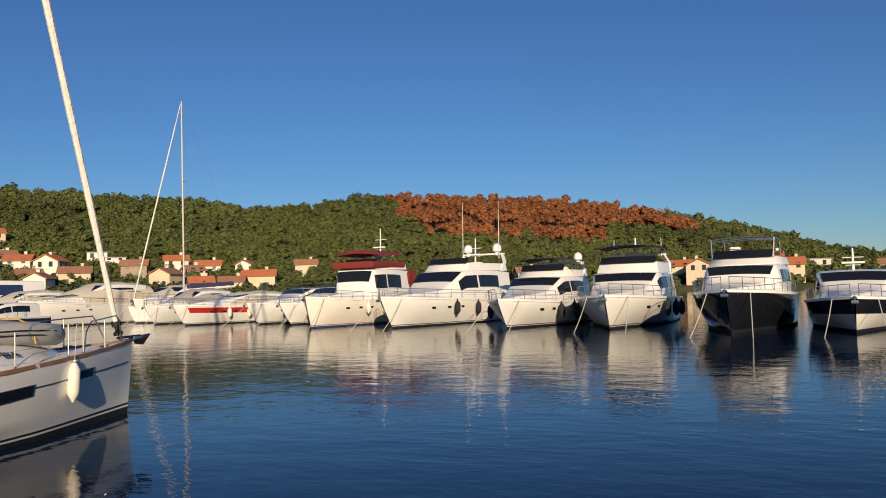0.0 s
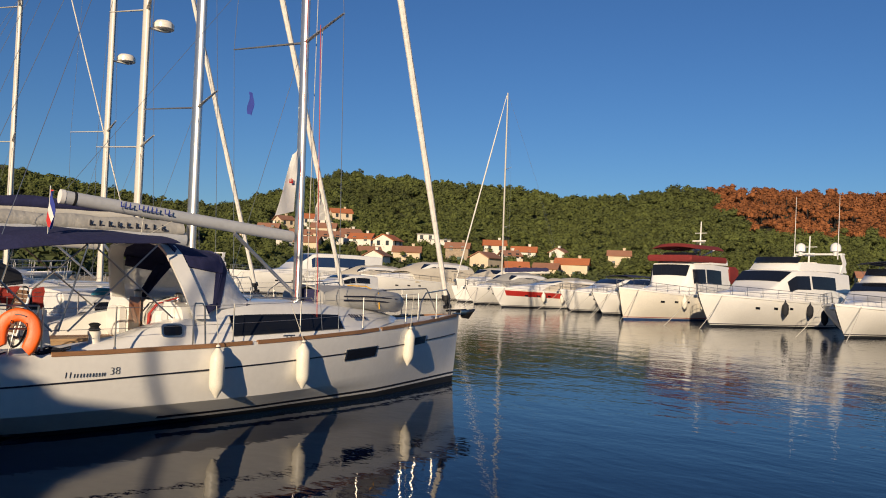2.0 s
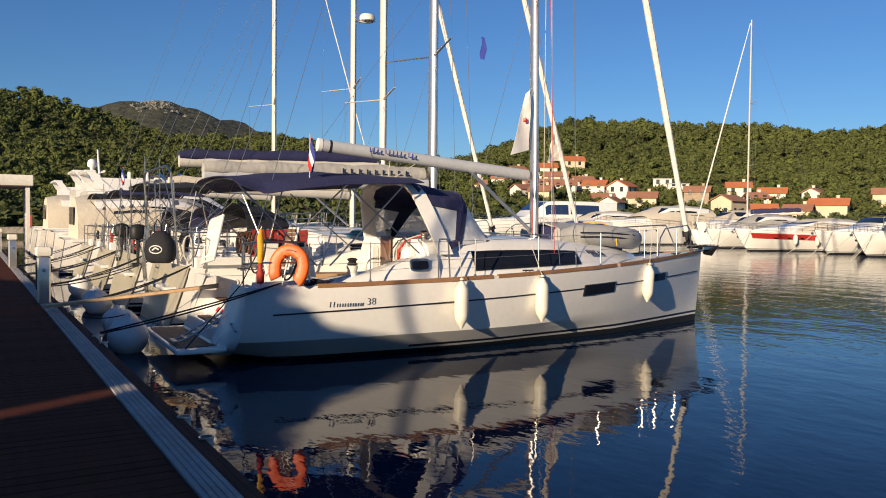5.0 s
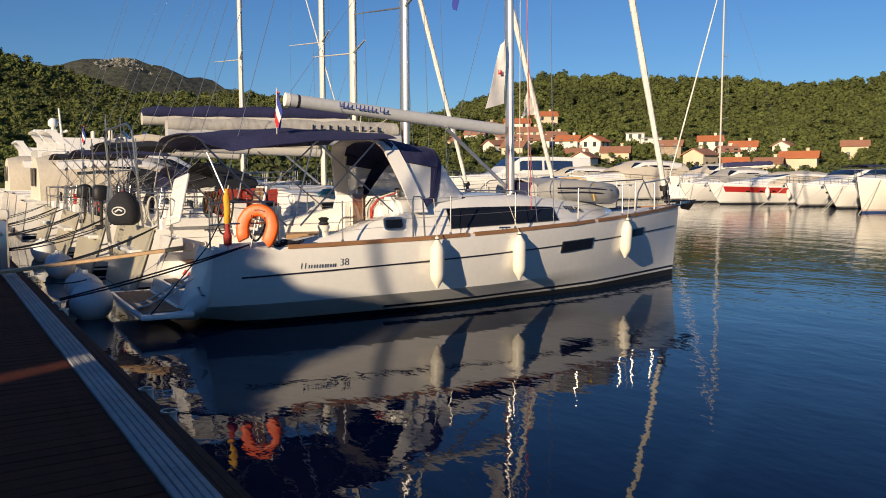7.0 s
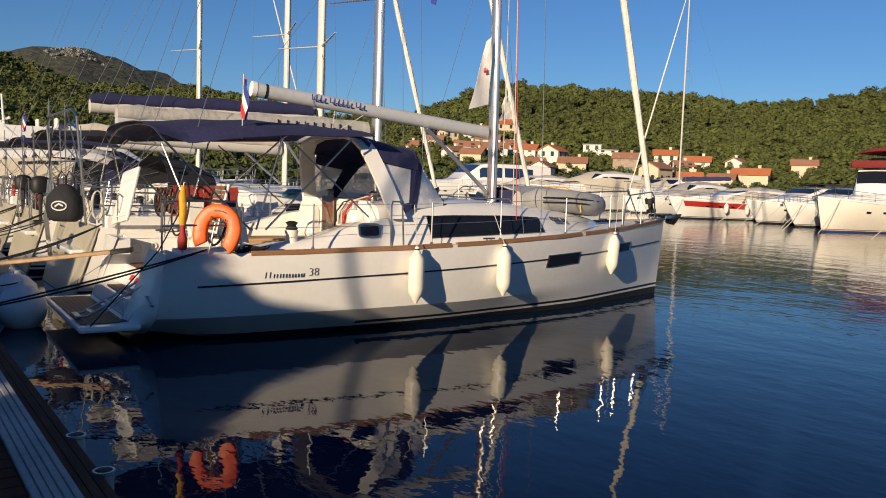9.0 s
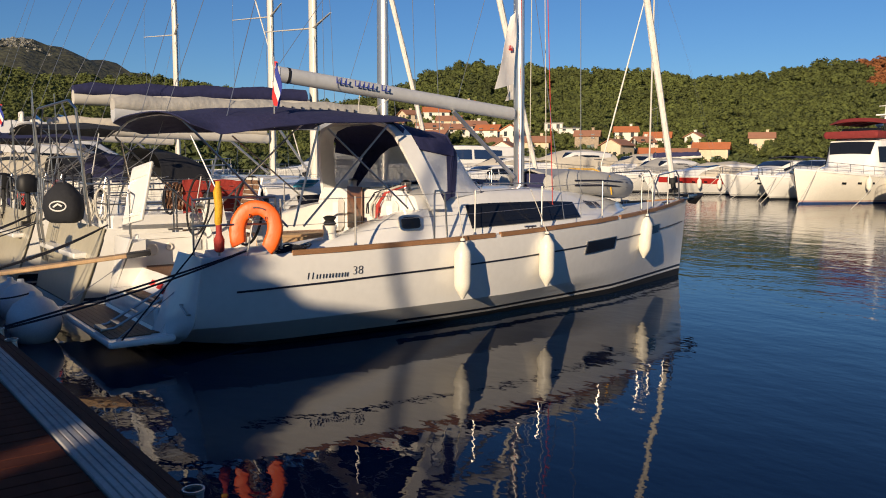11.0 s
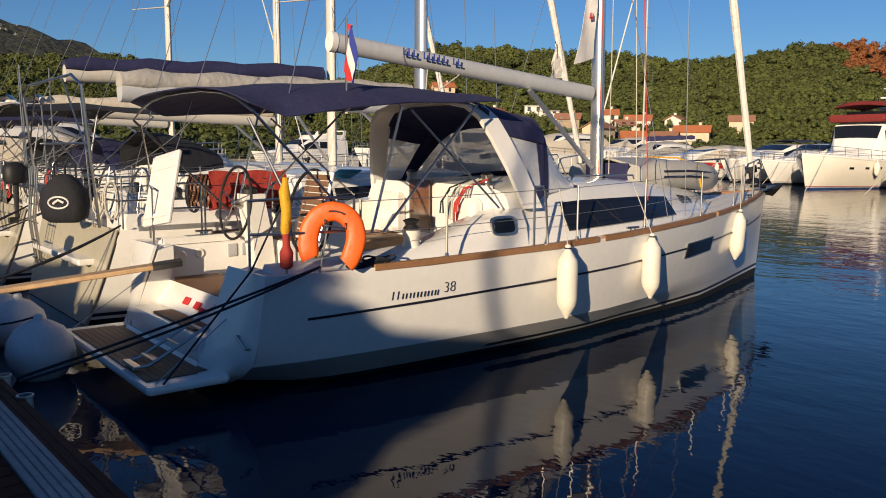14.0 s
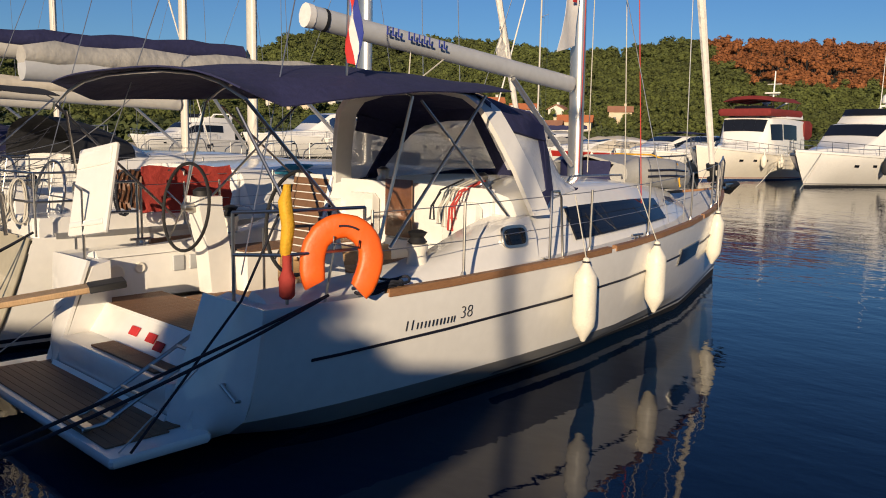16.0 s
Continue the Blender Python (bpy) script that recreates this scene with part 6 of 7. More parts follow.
def stern_gear(x0, seed):
    """Loose gear lashed round one yacht's stern rail."""
    rg = random.Random(seed)
    for k in range(2):
        # folded canvas bag slung low across the rail, sagging between its lashings
        x, y, z = x0 + rg.uniform(-1.6, 1.6), 0.45 + rg.uniform(-0.1, 0.3), 1.42 + rg.uniform(0, 0.2)
        m_, nm = rg.choice(((DARKC, "black"), (NAVY, "navy"), (CREAMC, "cream"), (GREYC, "grey")))
        ln_, hh = rg.uniform(0.35, 0.6), rg.uniform(0.09, 0.16)
        s = Shape()
        rings = []
        for i in range(9):
            f = i / 8
            w_ = (0.35, 0.8, 1.0, 0.9, 1.05, 0.85, 1.0, 0.75, 0.3)[i] * rg.uniform(0.88, 1.1)
            rings.append([Vector((ln_ * (f - 0.5), hh * w_ * 0.8 * math.cos(a) + 0.015 * rg.uniform(-1, 1), hh * w_ * math.sin(a) - 0.10 * math.sin(math.pi * f) + 0.015 * rg.uniform(-1, 1))) for a in (2 * math.pi * q / 10 for q in range(10))])
        s.loft(rings)
        solid("canvas_bag", s, m_, nm + " canvas bag lashed along the stern rail", "bag", "stern gear", m=pose(x, y, z, 0, rg.uniform(-8, 8), rg.uniform(-35, 35)), smooth=60)
    for k in range(2):
        # coil of line hung on the rail
        x, z = x0 + rg.uniform(-1.7, 1.7), 1.52
        mt, nm = rg.choice(((ROPEW, "pale"), (ROPE, "dark"), (ROPEW, "pale"), (ROPER, "red")))
        s = Shape()
        pts = []
        for i in range(61):
            a = 2 * math.pi * i / 12
            pts.append((0.10 * math.cos(a) + 0.006 * (i % 5), 0.02 * math.sin(i * 1.7) + 0.012 * (i // 12), 0.17 * math.sin(a) - 0.012 * (i // 12)))
        s.tube(pts, 0.011, 6)
        solid("rope_coil", s, mt, nm + " rope coil hung on a yacht's stern rail", "rope", "stern gear", m=pose(x, 0.36, z, 0, 0, rg.uniform(-30, 30)))
    if seed in (8, 11):
        # draped cover over a wheel
        x = x0 + rg.uniform(-1.0, 1.0)
        s = Shape()
        rings = []
        for zz, w_, d_ in ((0.0, 0.24, 0.12), (0.06, 0.33, 0.17), (0.28, 0.35, 0.15), (0.5, 0.28, 0.11), (0.72, 0.20, 0.07), (0.84, 0.13, 0.05), (0.87, 0.04, 0.02)):
            rings.append([Vector((w_ * math.cos(a) * (1 + 0.05 * math.sin(5 * a + zz * 9)), d_ * math.sin(a) * (1 + 0.2 * math.sin(4 * a)), zz)) for a in (2 * math.pi * q / 14 for q in range(14))])
        s.loft(rings)
        mt, nm = rg.choice(((DARKC, "black"), (NAVY, "navy"), (DARKC, "black")))
        solid("wheel_cover", s, mt, nm + " canvas cover draped over a steering wheel", "cover", "stern gear", m=pose(x, 1.0, 1.16, -8, 0, rg.uniform(-15, 15)), smooth=60)
        x = x0 + rg.uniform(0.6, 1.5) * rg.choice((-1, 1))
        om = thing("outboard_motor", pose(x, 0.18, 1.55, 0, rg.uniform(-8, 8), rg.uniform(-20, 20)), "small outboard motor clamped on the stern rail", "outboard motor", "stern gear")
        s = Shape()
        s.loft([[Vector((a * w_ * 0.13, b * w_ * 0.17, z)) for a, b in ((1, 0.5), (0.6, 1), (-0.6, 1), (-1, 0.5), (-1, -0.5), (-0.6, -1), (0.6, -1), (1, -0.5))] for z, w_ in ((0.1, 0.8), (0.16, 1), (0.34, 1), (0.42, 0.75), (0.45, 0.3))])
        part("cowl", s, rg.choice((RUBBER, RUBBER, NAVYHULL)), om, smooth=60)
        s = Shape()
        s.tube([(0, 0, 0.12), (0, -0.02, -0.45)], [0.05, 0.035], 8)
        s.box((0, -0.06, -0.5), (0.05, 0.22, 0.1), 0.02)
        part("leg", s, RUBBER, om)
    for k in range(2):
        x = x0 + rg.uniform(-1.8, 1.8)
        s = Shape()
        s.tube([(x, 0.4, 1.2), (x + rg.uniform(-0.15, 0.15), 0.35, 2.7 + rg.uniform(0, 0.9))], 0.010, 7)
        s.lathe([(0.05, 0), (0.06, 0.04), (0.02, 0.1)], (x, 0.38, 2.4 + 0.5 * k), 8)
        solid("aerial_pole", s, STEEL, "thin steel aerial pole on a yacht's stern", "pole", "stern gear")
    x = x0 + rg.uniform(-1.2, 1.2)
    s = Shape()
    for dx in (-0.16, 0.16):
        s.tube([(x + dx, 0.12, 0.5), (x + dx, 0.05, 1.2), (x + dx, 0.12, 1.95)], 0.013, 7)
    for k in range(5):
        s.tube([(x - 0.16, 0.08, 0.6 + 0.27 * k), (x + 0.16, 0.08, 0.6 + 0.27 * k)], 0.012, 6)
    solid("boarding_ladder", s, STEEL, "folded steel boarding ladder on a yacht's stern", "ladder", "stern gear")
    for k in range(6):
        a = Vector((x0 + rg.uniform(-1.7, 1.7), 0.3, 1.85))
        s = Shape()
        s.tube(arc(a, (a.x + rg.uniform(-1.2, 1.2), 1.2 + rg.uniform(0, 1.5), 1.9 + rg.uniform(0, 0.8)), rg.uniform(0.05, 0.3)), 0.005, 6)
        solid("slack_line", s, rg.choice((ROPE, ROPE, WIRE, ROPE)), "slack line strung over a yacht's cockpit", "rope", "stern gear")


for x0, sd in ((-4.3, 3), (-6.3, 8), (-8.5, 11), (-12.7, 5), (-16.9, 6), (-10.6, 9)):
    stern_gear(x0, sd)
flag("courtesy_flag", (-4.3, 7.9, 6.75), 0.55, 0.28, (FLAGB, FLAGB, FLAGB), "small dark blue flag on the rigging")
flag("distant_ensign", (-9.9, 0.2, 3.5), 0.45, 0.25, (FLAGR, FLAGW, FLAGB), "small red, white and blue ensign on a stern")
for x, r in ((-2.2, 0.30), (-3.1, 0.26), (-6.4, 0.3), (-7.2, 0.28), (-10.6, 0.3), (-11.6, 0.28)):
    b_ = thing("ball_fender", pose(x, -0.75, r * 0.75), "white ball fender floating at the stern", "fender", "stern fenders")
    part("ball", Shape().lathe([(0.02, -r), (r * 0.5, -r * 0.87), (r * 0.87, -r * 0.5), (r, 0), (r * 0.87, r * 0.5), (r * 0.5, r * 0.87), (0.05, r * 1.02), (0.04, r * 1.2)], n=18), BALLW, b_, smooth=70)


# ---- motor yachts ----
def motor_yacht(stem, delta, L, B, hb, hs, roof, label, hullm=GEL, anti=ANTI, stripe=STRIPE, fly=0.0, canopy=None, canopy_z=0, arch_z=0, domes=(), aerials=(), glass=GLASS, front=(0.55, 0.66, 0.80), rail=True, lower=None, cover=None, mast=0, fend=None, band=None, ports=3, wide=0.88, bow_rake=1.3, screen=0.58, grow=1.0):
    rz = 180 + delta
    R = pose(0, 0, 0, 0, 0, rz)
    R = R @ Matrix.Scale(grow, 4)
    o = Vector((stem[0], stem[1], 0)) - (R @ Vector((0, L - bow_rake, 0)))
    th = thing("motor_yacht", Matrix.Translation(o) @ R, label, "motor boat", "moored boats")
    H = Hull(L, B, hb, hs, MOTOR_PLAN, bow_rake, (-0.2, 0.2), 0.12, 0.90, 0.92, 1.8)
    if lower:
        k = lambda s: hs * 0.55 + (hb - hs) * 0.5 * s * s
        hull_parts_low = [lambda s, j=j: 0.15 + (k(s) - 0.15) * j / 4 for j in range(5)]
        part("lower_hull", H.strip(Shape(), hull_parts_low), lower, th, smooth=50)
        part("hull", H.strip(Shape(), [lambda s, j=j: k(s) + (H.zs(s) - k(s)) * j / 5 for j in range(6)]), hullm, th, smooth=50)
        part("underwater_hull", H.strip(Shape(), [lambda s: -0.4, lambda s: 0.0, lambda s: 0.15]), anti, th)
    else:
        hull_parts(th, H, hullm, anti, stripe, 0.05)
    part("transom", H.transom(Shape(), -B, B, 0.0), GEL, th)
    part("deck", H.deck(Shape(), 0.0, 1.0, camber=0.08), DECKW, th)
    q = Shape()
    for sg in (1, -1):
        line = H.sheer_line(sg, 0.02, 0.995, 0.0, 0, 22)
        q.loft([[p + Vector((sg * 0.04, 0, -0.09)), p + Vector((sg * 0.05, 0, 0.02)), p + Vector((-sg * 0.05, 0, 0.05)), p + Vector((-sg * 0.05, 0, -0.05))] for p in line])
    part("rubbing_strake", q, GEL, th)
    if band:
        for sg in (1, -1):
            q = Shape()
            H.patch(q, 0.12, 0.93, hs * 0.56, hs * 0.90, sg, 0.012, 20, (hb - hs) / L * 0.85, 0.01)
            part("colour_band", q, band, th, "broad red band along the topsides")
    w, a, b, c = B / 2 * wide, *front
    zb = hb * 0.98
    secs = [(L * 0.10, w * 0.98, w * 0.88, roof - 0.12), (L * 0.28, w, w * 0.88, roof), (L * (a - 0.1), w, w * 0.86, roof), (L * a, w * 0.97, w * 0.80, roof - 0.06), (L * b, w * 0.9, w * 0.66, zb + 0.32), (L * c, w * 0.5, w * 0.30, zb + 0.16), (L * (c + 0.06), w * 0.25, w * 0.12, zb + 0.02)]
    cabin(th, H, secs, GEL, glass, wins=((0.16, 0.40, 0.45, 0.86), (0.42, 0.60, 0.42, 0.86)), name="superstructure")
    # windscreen in panes over the front slope
    span = 3 if w < 1.75 else 4
    for i in range(span):
        q = Shape()
        rows = []
        for f in (0.08, 0.25, 0.42, screen):
            y = L * a + L * (b - a) * f
            wt, zt = (table([(k[0], k[j]) for k in secs], y) for j in (2, 3))
            row = []
            for j in range(5):
                u = -1 + 2 * (i + 0.008 + 0.984 * j / 4) / span
                row.append(Vector((u * (wt * 0.96), y + 0.012, zt + 0.052 - 0.05 * u * u)))
            rows.append(row)
        q.sheet(rows, 0.02)
        part("windscreen_pane", q, glass, th, "dark tinted windscreen")
    if fly:
        q = Shape()
        rows = []
        ya, yb = L * 0.12, L * (a - 0.02)
        path = [(w * 0.86, ya), (w * 0.86, ya + (yb - ya) * 0.6), (w * 0.74, yb - 0.35), (w * 0.4, yb), (0, yb + 0.1), (-w * 0.4, yb), (-w * 0.74, yb - 0.35), (-w * 0.86, ya + (yb - ya) * 0.6), (-w * 0.86, ya)]
        rows = [[Vector((x * (1 - 0.02 * k), y - 0.16 * k * (1 if y > ya else 0), roof - 0.05 + fly * k / 3)) for x, y in path] for k in range(4)]
        q.sheet(rows, 0.07)
        part("flybridge_coaming", q, GEL, th, smooth=50)
        q = Shape()
        q.sheet([[Vector((x * 0.93, y - 0.2 - 0.12 * k, roof + fly - 0.05 + 0.12 * k)) for x, y in path[2:7]] for k in range(4)], 0.012)
        part("flybridge_screen", q, glass, th)
        q = Shape()
        q.box((w * 0.3, L * 0.34, roof + 0.3), (0.5, 0.5, 0.6), 0.1)
        q.box((w * 0.3, L * 0.30, roof + 0.6), (0.5, 0.14, 0.6), 0.06)
        part("helm_chair", q, GEL2, th)
        q = Shape()
        q.box((-w * 0.35, L * 0.28, roof + 0.3), (0.9, 0.6, 0.55), 0.12)
        part("settee", q, GEL2, th)
    if arch_z:
        for sg in (1, -1):
            q = Shape()
            q.loft([[Vector((sg * (x + dx), y + dy, z)) for dx, dy in ((0.05, -0.18), (0.06, 0.2), (-0.06, 0.16), (-0.06, -0.16))] for x, y, z in ((w * 0.88, L * 0.17, roof - 0.1), (w * 0.85, L * 0.13, (roof + arch_z) / 2), (w * 0.7, L * 0.11, arch_z))])
            part("arch_leg", q, GEL, th)
        q = Shape()
        q.box((0, L * 0.11, arch_z), (w * 1.5, 0.5, 0.12), 0.05)
        part("arch_top", q, GEL, th)
    for x, z, r in domes:
        q = Shape()
        q.lathe([(r * 0.4, -0.25), (r * 0.45, -0.02), (r, 0.05), (r, r * 0.9), (r * 0.85, r * 1.45), (r * 0.45, r * 1.8), (0.02, r * 1.9)], (x, L * 0.12, z), 18)
        part("satellite_dome", q, GEL, th, "white satellite dome", smooth=60)
    for x, z0, z1 in aerials:
        q = Shape()
        q.tube([(x, L * 0.14, z0), (x, L * 0.13, z1)], [0.03, 0.012], 6)
        part("whip_aerial", q, FLAGW, th, "tall white whip aerial")
    if mast:
        q = Shape()
        q.tube([(0, L * 0.2, roof - 0.1), (0, L * 0.19, mast)], [0.07, 0.04], 8)
        q.tube([(-0.5, L * 0.19, mast * 0.88), (0.5, L * 0.19, mast * 0.88)], 0.025, 6)
        q.tube([(-0.35, L * 0.19, mast * 0.78), (0.35, L * 0.19, mast * 0.78)], 0.03, 6)
        part("signal_mast", q, GEL, th)
        q = Shape()
        q.box((0, L * 0.21, mast * 0.78 + 0.12), (1.1, 0.12, 0.1), 0.03)
        part("radar_bar", q, GEL, th, "white open-array radar")
    if canopy:
        awning(th, L * 0.16, L * (a - 0.05), w * 0.85, canopy_z, canopy, "canopy")
    if cover:
        q = Shape()
        rows = []
        for i in range(11):
            y = L * 0.04 + L * (b - 0.02) * i / 10
            h = roof + 0.25 * math.sin(math.pi * i / 10) + 0.06 * math.sin(i * 2.2) - (0.9 * (i / 10) ** 4)
            rows.append([Vector((w * 1.06 * math.sin(t), y, hs + (h - hs) * max(0, math.cos(t)) ** 0.6 + 0.04 * math.sin(5 * t + i))) for t in (radians(-90 + 15 * k) for k in range(13))])
        q.sheet(rows, 0.02)
        part("tarpaulin", q, cover, th, "pale winter tarpaulin", smooth=60)
        # laced curtain closing the after end, with a soft window on either hand
        q = Shape()
        q.sheet([[p.lerp(Vector((p.x * 0.96, p.y - 0.06, hs - 0.05)), f) for p in rows[0]] for f in (0, 0.33, 0.66, 1)], 0.02)
        part("aft_curtain", q, cover, th, smooth=60)
        for sg in (1, -1):
            q = Shape()
            z0, z1 = hs + (roof - hs) * 0.35, hs + (roof - hs) * 0.78
            q.sheet([[Vector((sg * w * x, L * 0.04 - 0.075, z)) for x in (0.16, 0.36, 0.56)] for z in (z0, (z0 + z1) / 2, z1)], 0.02)
            part("soft_window", q, SHUT, th, "dim clear window in the canvas")
            q = Shape()
            rws = []
            for i in (2, 3, 4):
                rws.append([rows[i][k].lerp(rows[i][k + 1], 0.5) + Vector((sg * 0.03, 0, 0.02)) for k in ((9, 10) if sg > 0 else (2, 1))])
            q.sheet(rws, 0.012)
            part("soft_window", q, SHUT, th, "dim clear window in the canvas")
    if rail:
        for sg in (1, -1):
            tops = []
            for s in (0.3, 0.4, 0.5, 0.6, 0.68, 0.76, 0.83, 0.89, 0.94, 0.985):
                p = H.at(s, H.zs(s), sg, -0.05)
                q = Shape()
                q.tube([p, p + Vector((0, 0.05, 0.55))], 0.014, 6)
                part("rail_post", q, STEEL, th)
                tops.append(p + Vector((0, 0.05, 0.55)))
            q = Shape()
            q.tube(tops, 0.016, 6)
            q.tube([p - UP * 0.27 for p in tops], 0.009, 5)
            part("bow_rail", q, STEEL, th)
    for k in range(ports):
        for sg in (1, -1):
            q = Shape()
            s = 0.60 + 0.09 * k
            H.patch(q, s, s + 0.30 / L, hb * 0.56, hb * 0.56 + 0.13, sg, 0.01, 3, 0.05, 0.012)
            part("porthole", q, GLASS, th, "small dark porthole")
    if fend:
        for s in (0.30, 0.50, 0.66):
            for sg in (1, -1):
                p = H.at(s, H.zs(s), sg, 0.16)
                fd = thing("fender", Matrix.Translation(o) @ R @ Matrix.Translation(p), "fender hanging between moored motor yachts", "fender", "hull fenders")
                part("fender_body", Shape().lathe([(0.02, 0), (0.05, -0.15), (0.17, -0.3), (0.19, -0.5), (0.17, -0.8), (0.05, -0.98), (0.02, -1.0)], n=12), fend, fd, smooth=60)
    # anchor in its roller and bow lines into the water
    q = Shape()
    q.tube([(0, L - 0.5, hb + 0.02), (0, L + 0.12, hb + 0.0), (0, L + 0.18, hb - 0.18)], 0.03, 6)
    q.box((0, L + 0.16, hb - 0.22), (0.3, 0.06, 0.16), 0.03)
    part("anchor", q, STEEL, th)
    for sg in (1, -1):
        a_ = R @ Vector((sg * 0.5 * B * 0.4, L - 0.9, hb * 0.95)) + o
        d_ = R @ Vector((sg * 1.2, L + 1.6, -0.1)) + o
        q = Shape()
        q.tube(arc(a_, d_, 0.12, 8), 0.02, 6)
        solid("bow_mooring_line", q, ROPEW, "pale bow line running down into the water", "rope", "mooring lines")
    return th, H


tr, HT = motor_yacht((-16.5, 44.4), -2, 13, 4.8, 2.15, 1.5, 4.05, "cream trawler yacht with maroon canvas and red waterline", GEL2, BLUEANTI, REDSTRIPE, 0.45, MAROON, 5.25, 0, ((0.9, 5.1, 0.27),), (), GLASS, (0.50, 0.535, 0.70), fend=FENDERW, mast=7.3, wide=0.82, bow_rake=0.7)
q = Shape()
q.tube([(0, 2.6, 4.6), (-0.4, 0.4, 5.4)], 0.05, 7)
part("boat_derrick", q, FLAGW, tr)
q = Shape()
q.box((0, 4.35, 4.36), (3.6, 5.3, 0.46), 0.14)
part("flybridge_cover", q, MAROON, tr, "maroon flybridge cover")
q = Shape()
q.box((0, 0.75, 3.3), (3.7, 1.8, 1.3), 0.25)
part("aft_awning", q, MAROON, tr, "maroon aft awning")
q = Shape()
q.sheet([[Vector((1.75 * k / 4, y, 5.28 + 0.16 * (1 - (k / 4) ** 2) - (0.22 if abs(k) == 4 or y > 6.2 else 0))) for k in range(-4, 5)] for y in (2.2, 3.4, 4.8, 6.0, 6.3)], 0.03)
part("canopy_valance", q, MAROON, tr, "maroon canopy with a hanging edge")
motor_yacht((-9.92, 43.57), -8, 15, 5.0, 1.95, 1.45, 3.55, "white flybridge yacht with two tall aerials and domes", fly=0.5, arch_z=4.75, domes=((1.2, 4.9, 0.33), (-1.2, 4.9, 0.33)), aerials=((1.5, 4.4, 8.7), (-1.5, 4.4, 8.6)), fend=DARKC, mast=5.9, front=(0.52, 0.66, 0.82), grow=1.04)
motor_yacht((-1.71, 41.91), -4, 12, 4.5, 1.65, 1.2, 2.85, "white sport yacht with navy bimini and sloping arch", fly=0.4, canopy=NAVY, canopy_z=3.95, arch_z=3.7, domes=((-1.2, 3.85, 0.27),), fend=DARKC, front=(0.48, 0.64, 0.80), grow=1.06)
motor_yacht((4.46, 40.66), 1, 13, 5.0, 1.7, 1.3, 2.85, "white flybridge yacht under a navy bimini", fly=0.55, canopy=NAVY, canopy_z=4.35, arch_z=3.9, mast=4.9, aerials=((1.4, 3.8, 4.9), (-1.4, 3.8, 4.9)), fend=DARKC, front=(0.50, 0.60, 0.76), grow=1.09)
yd, HD = motor_yacht((10.81, 36.73), -5, 10.5, 4.3, 1.85, 1.5, 2.95, "black-hulled motor yacht with white cabin and tube frame", BLACKHULL, lower=BLACKHULL, fly=0.35, domes=((-0.2, 3.3, 0.22),), front=(0.56, 0.62, 0.72), wide=0.88, grow=1.09)
q = Shape()
for sg in (1, -1):
    q.tube([(sg * 1.35, 5.0, 3.2), (sg * 1.4, 4.9, 4.15), (sg * 1.3, 1.5, 4.2), (sg * 1.35, 1.4, 3.2)], 0.035, 7)
for y in (1.5, 3.2, 4.9):
    q.tube([(-1.38, y, 4.16), (0, y, 4.26), (1.38, y, 4.16)], 0.028, 7)
part("tube_frame", q, STEEL, yd, "bare stainless bimini frame")
motor_yacht((15.9, 36.6), -4, 11, 4.4, 1.6, 1.2, 2.75, "black and white hardtop motor yacht at its berth", BLACKHULL, lower=GEL, mast=3.9, front=(0.46, 0.60, 0.78), glass=GLASS)
motor_yacht((-25.6, 51.0), -9, 11.5, 4.0, 1.75, 1.3, 2.8, "white cabin cruiser with a navy cockpit canopy", canopy=NAVY, canopy_z=3.1, front=(0.45, 0.62, 0.78), fend=FENDERW)
motor_yacht((-32.4, 50.4), -11, 12.5, 4.1, 1.75, 1.3, 2.5, "white sport cruiser with a red band along its side", cover=CREAMC, band=REDSTRIPE, front=(0.42, 0.62, 0.78), fend=FENDERW)
motor_yacht((-43.0, 56.6), 10, 12, 4.6, 2.3, 1.8, 3.4, "white motor yacht with pale canvas covers", cover=CREAMC, front=(0.45, 0.60, 0.78))
motor_yacht((-49.0, 49.5), 0, 15, 4.8, 2.4, 1.7, 3.8, "white motor yacht wrapped in a pale tarpaulin", cover=CREAMC, front=(0.45, 0.62, 0.8))
motor_yacht((-38.0, 53.0), 0, 11, 3.8, 1.7, 1.3, 2.9, "white sport cruiser with cream canvas cover", cover=GREYC, front=(0.45, 0.62, 0.8))
motor_yacht((-61.0, 42.0), -4, 20, 5.2, 2.4, 1.9, 4.5, "large white motor yacht with blue tinted windows", glass=BLUEGLASS, front=(0.55, 0.68, 0.82), wide=0.9)
motor_yacht((-42.5, 37.5), 5, 9, 3.2, 1.5, 1.1, 2.3, "navy-hulled cabin cruiser moored near the yachts", NAVYHULL, front=(0.45, 0.62, 0.78))
motor_yacht((-72.0, 36.0), 8, 13, 4.3, 2.0, 1.5, 3.4, "white motor yacht at the far end of its row", fly=0.5, arch_z=4.3, front=(0.5, 0.64, 0.8))
motor_yacht((-21.5, 49.5), -8, 11, 3.9, 1.7, 1.3, 2.8, "white sport cruiser tucked beside the trawler yacht", front=(0.45, 0.62, 0.78))
motor_yacht((-55.0, 47.0), -2, 13, 4.3, 2.0, 1.5, 3.2, "white motor yacht with cream covers in its row", cover=CREAMC, front=(0.45, 0.62, 0.78))
motor_yacht((22.5, 36.0), -4, 12, 4.2, 1.8, 1.3, 3.0, "white motor yacht beside the black hardtop yacht", fly=0.5, front=(0.5, 0.64, 0.8))


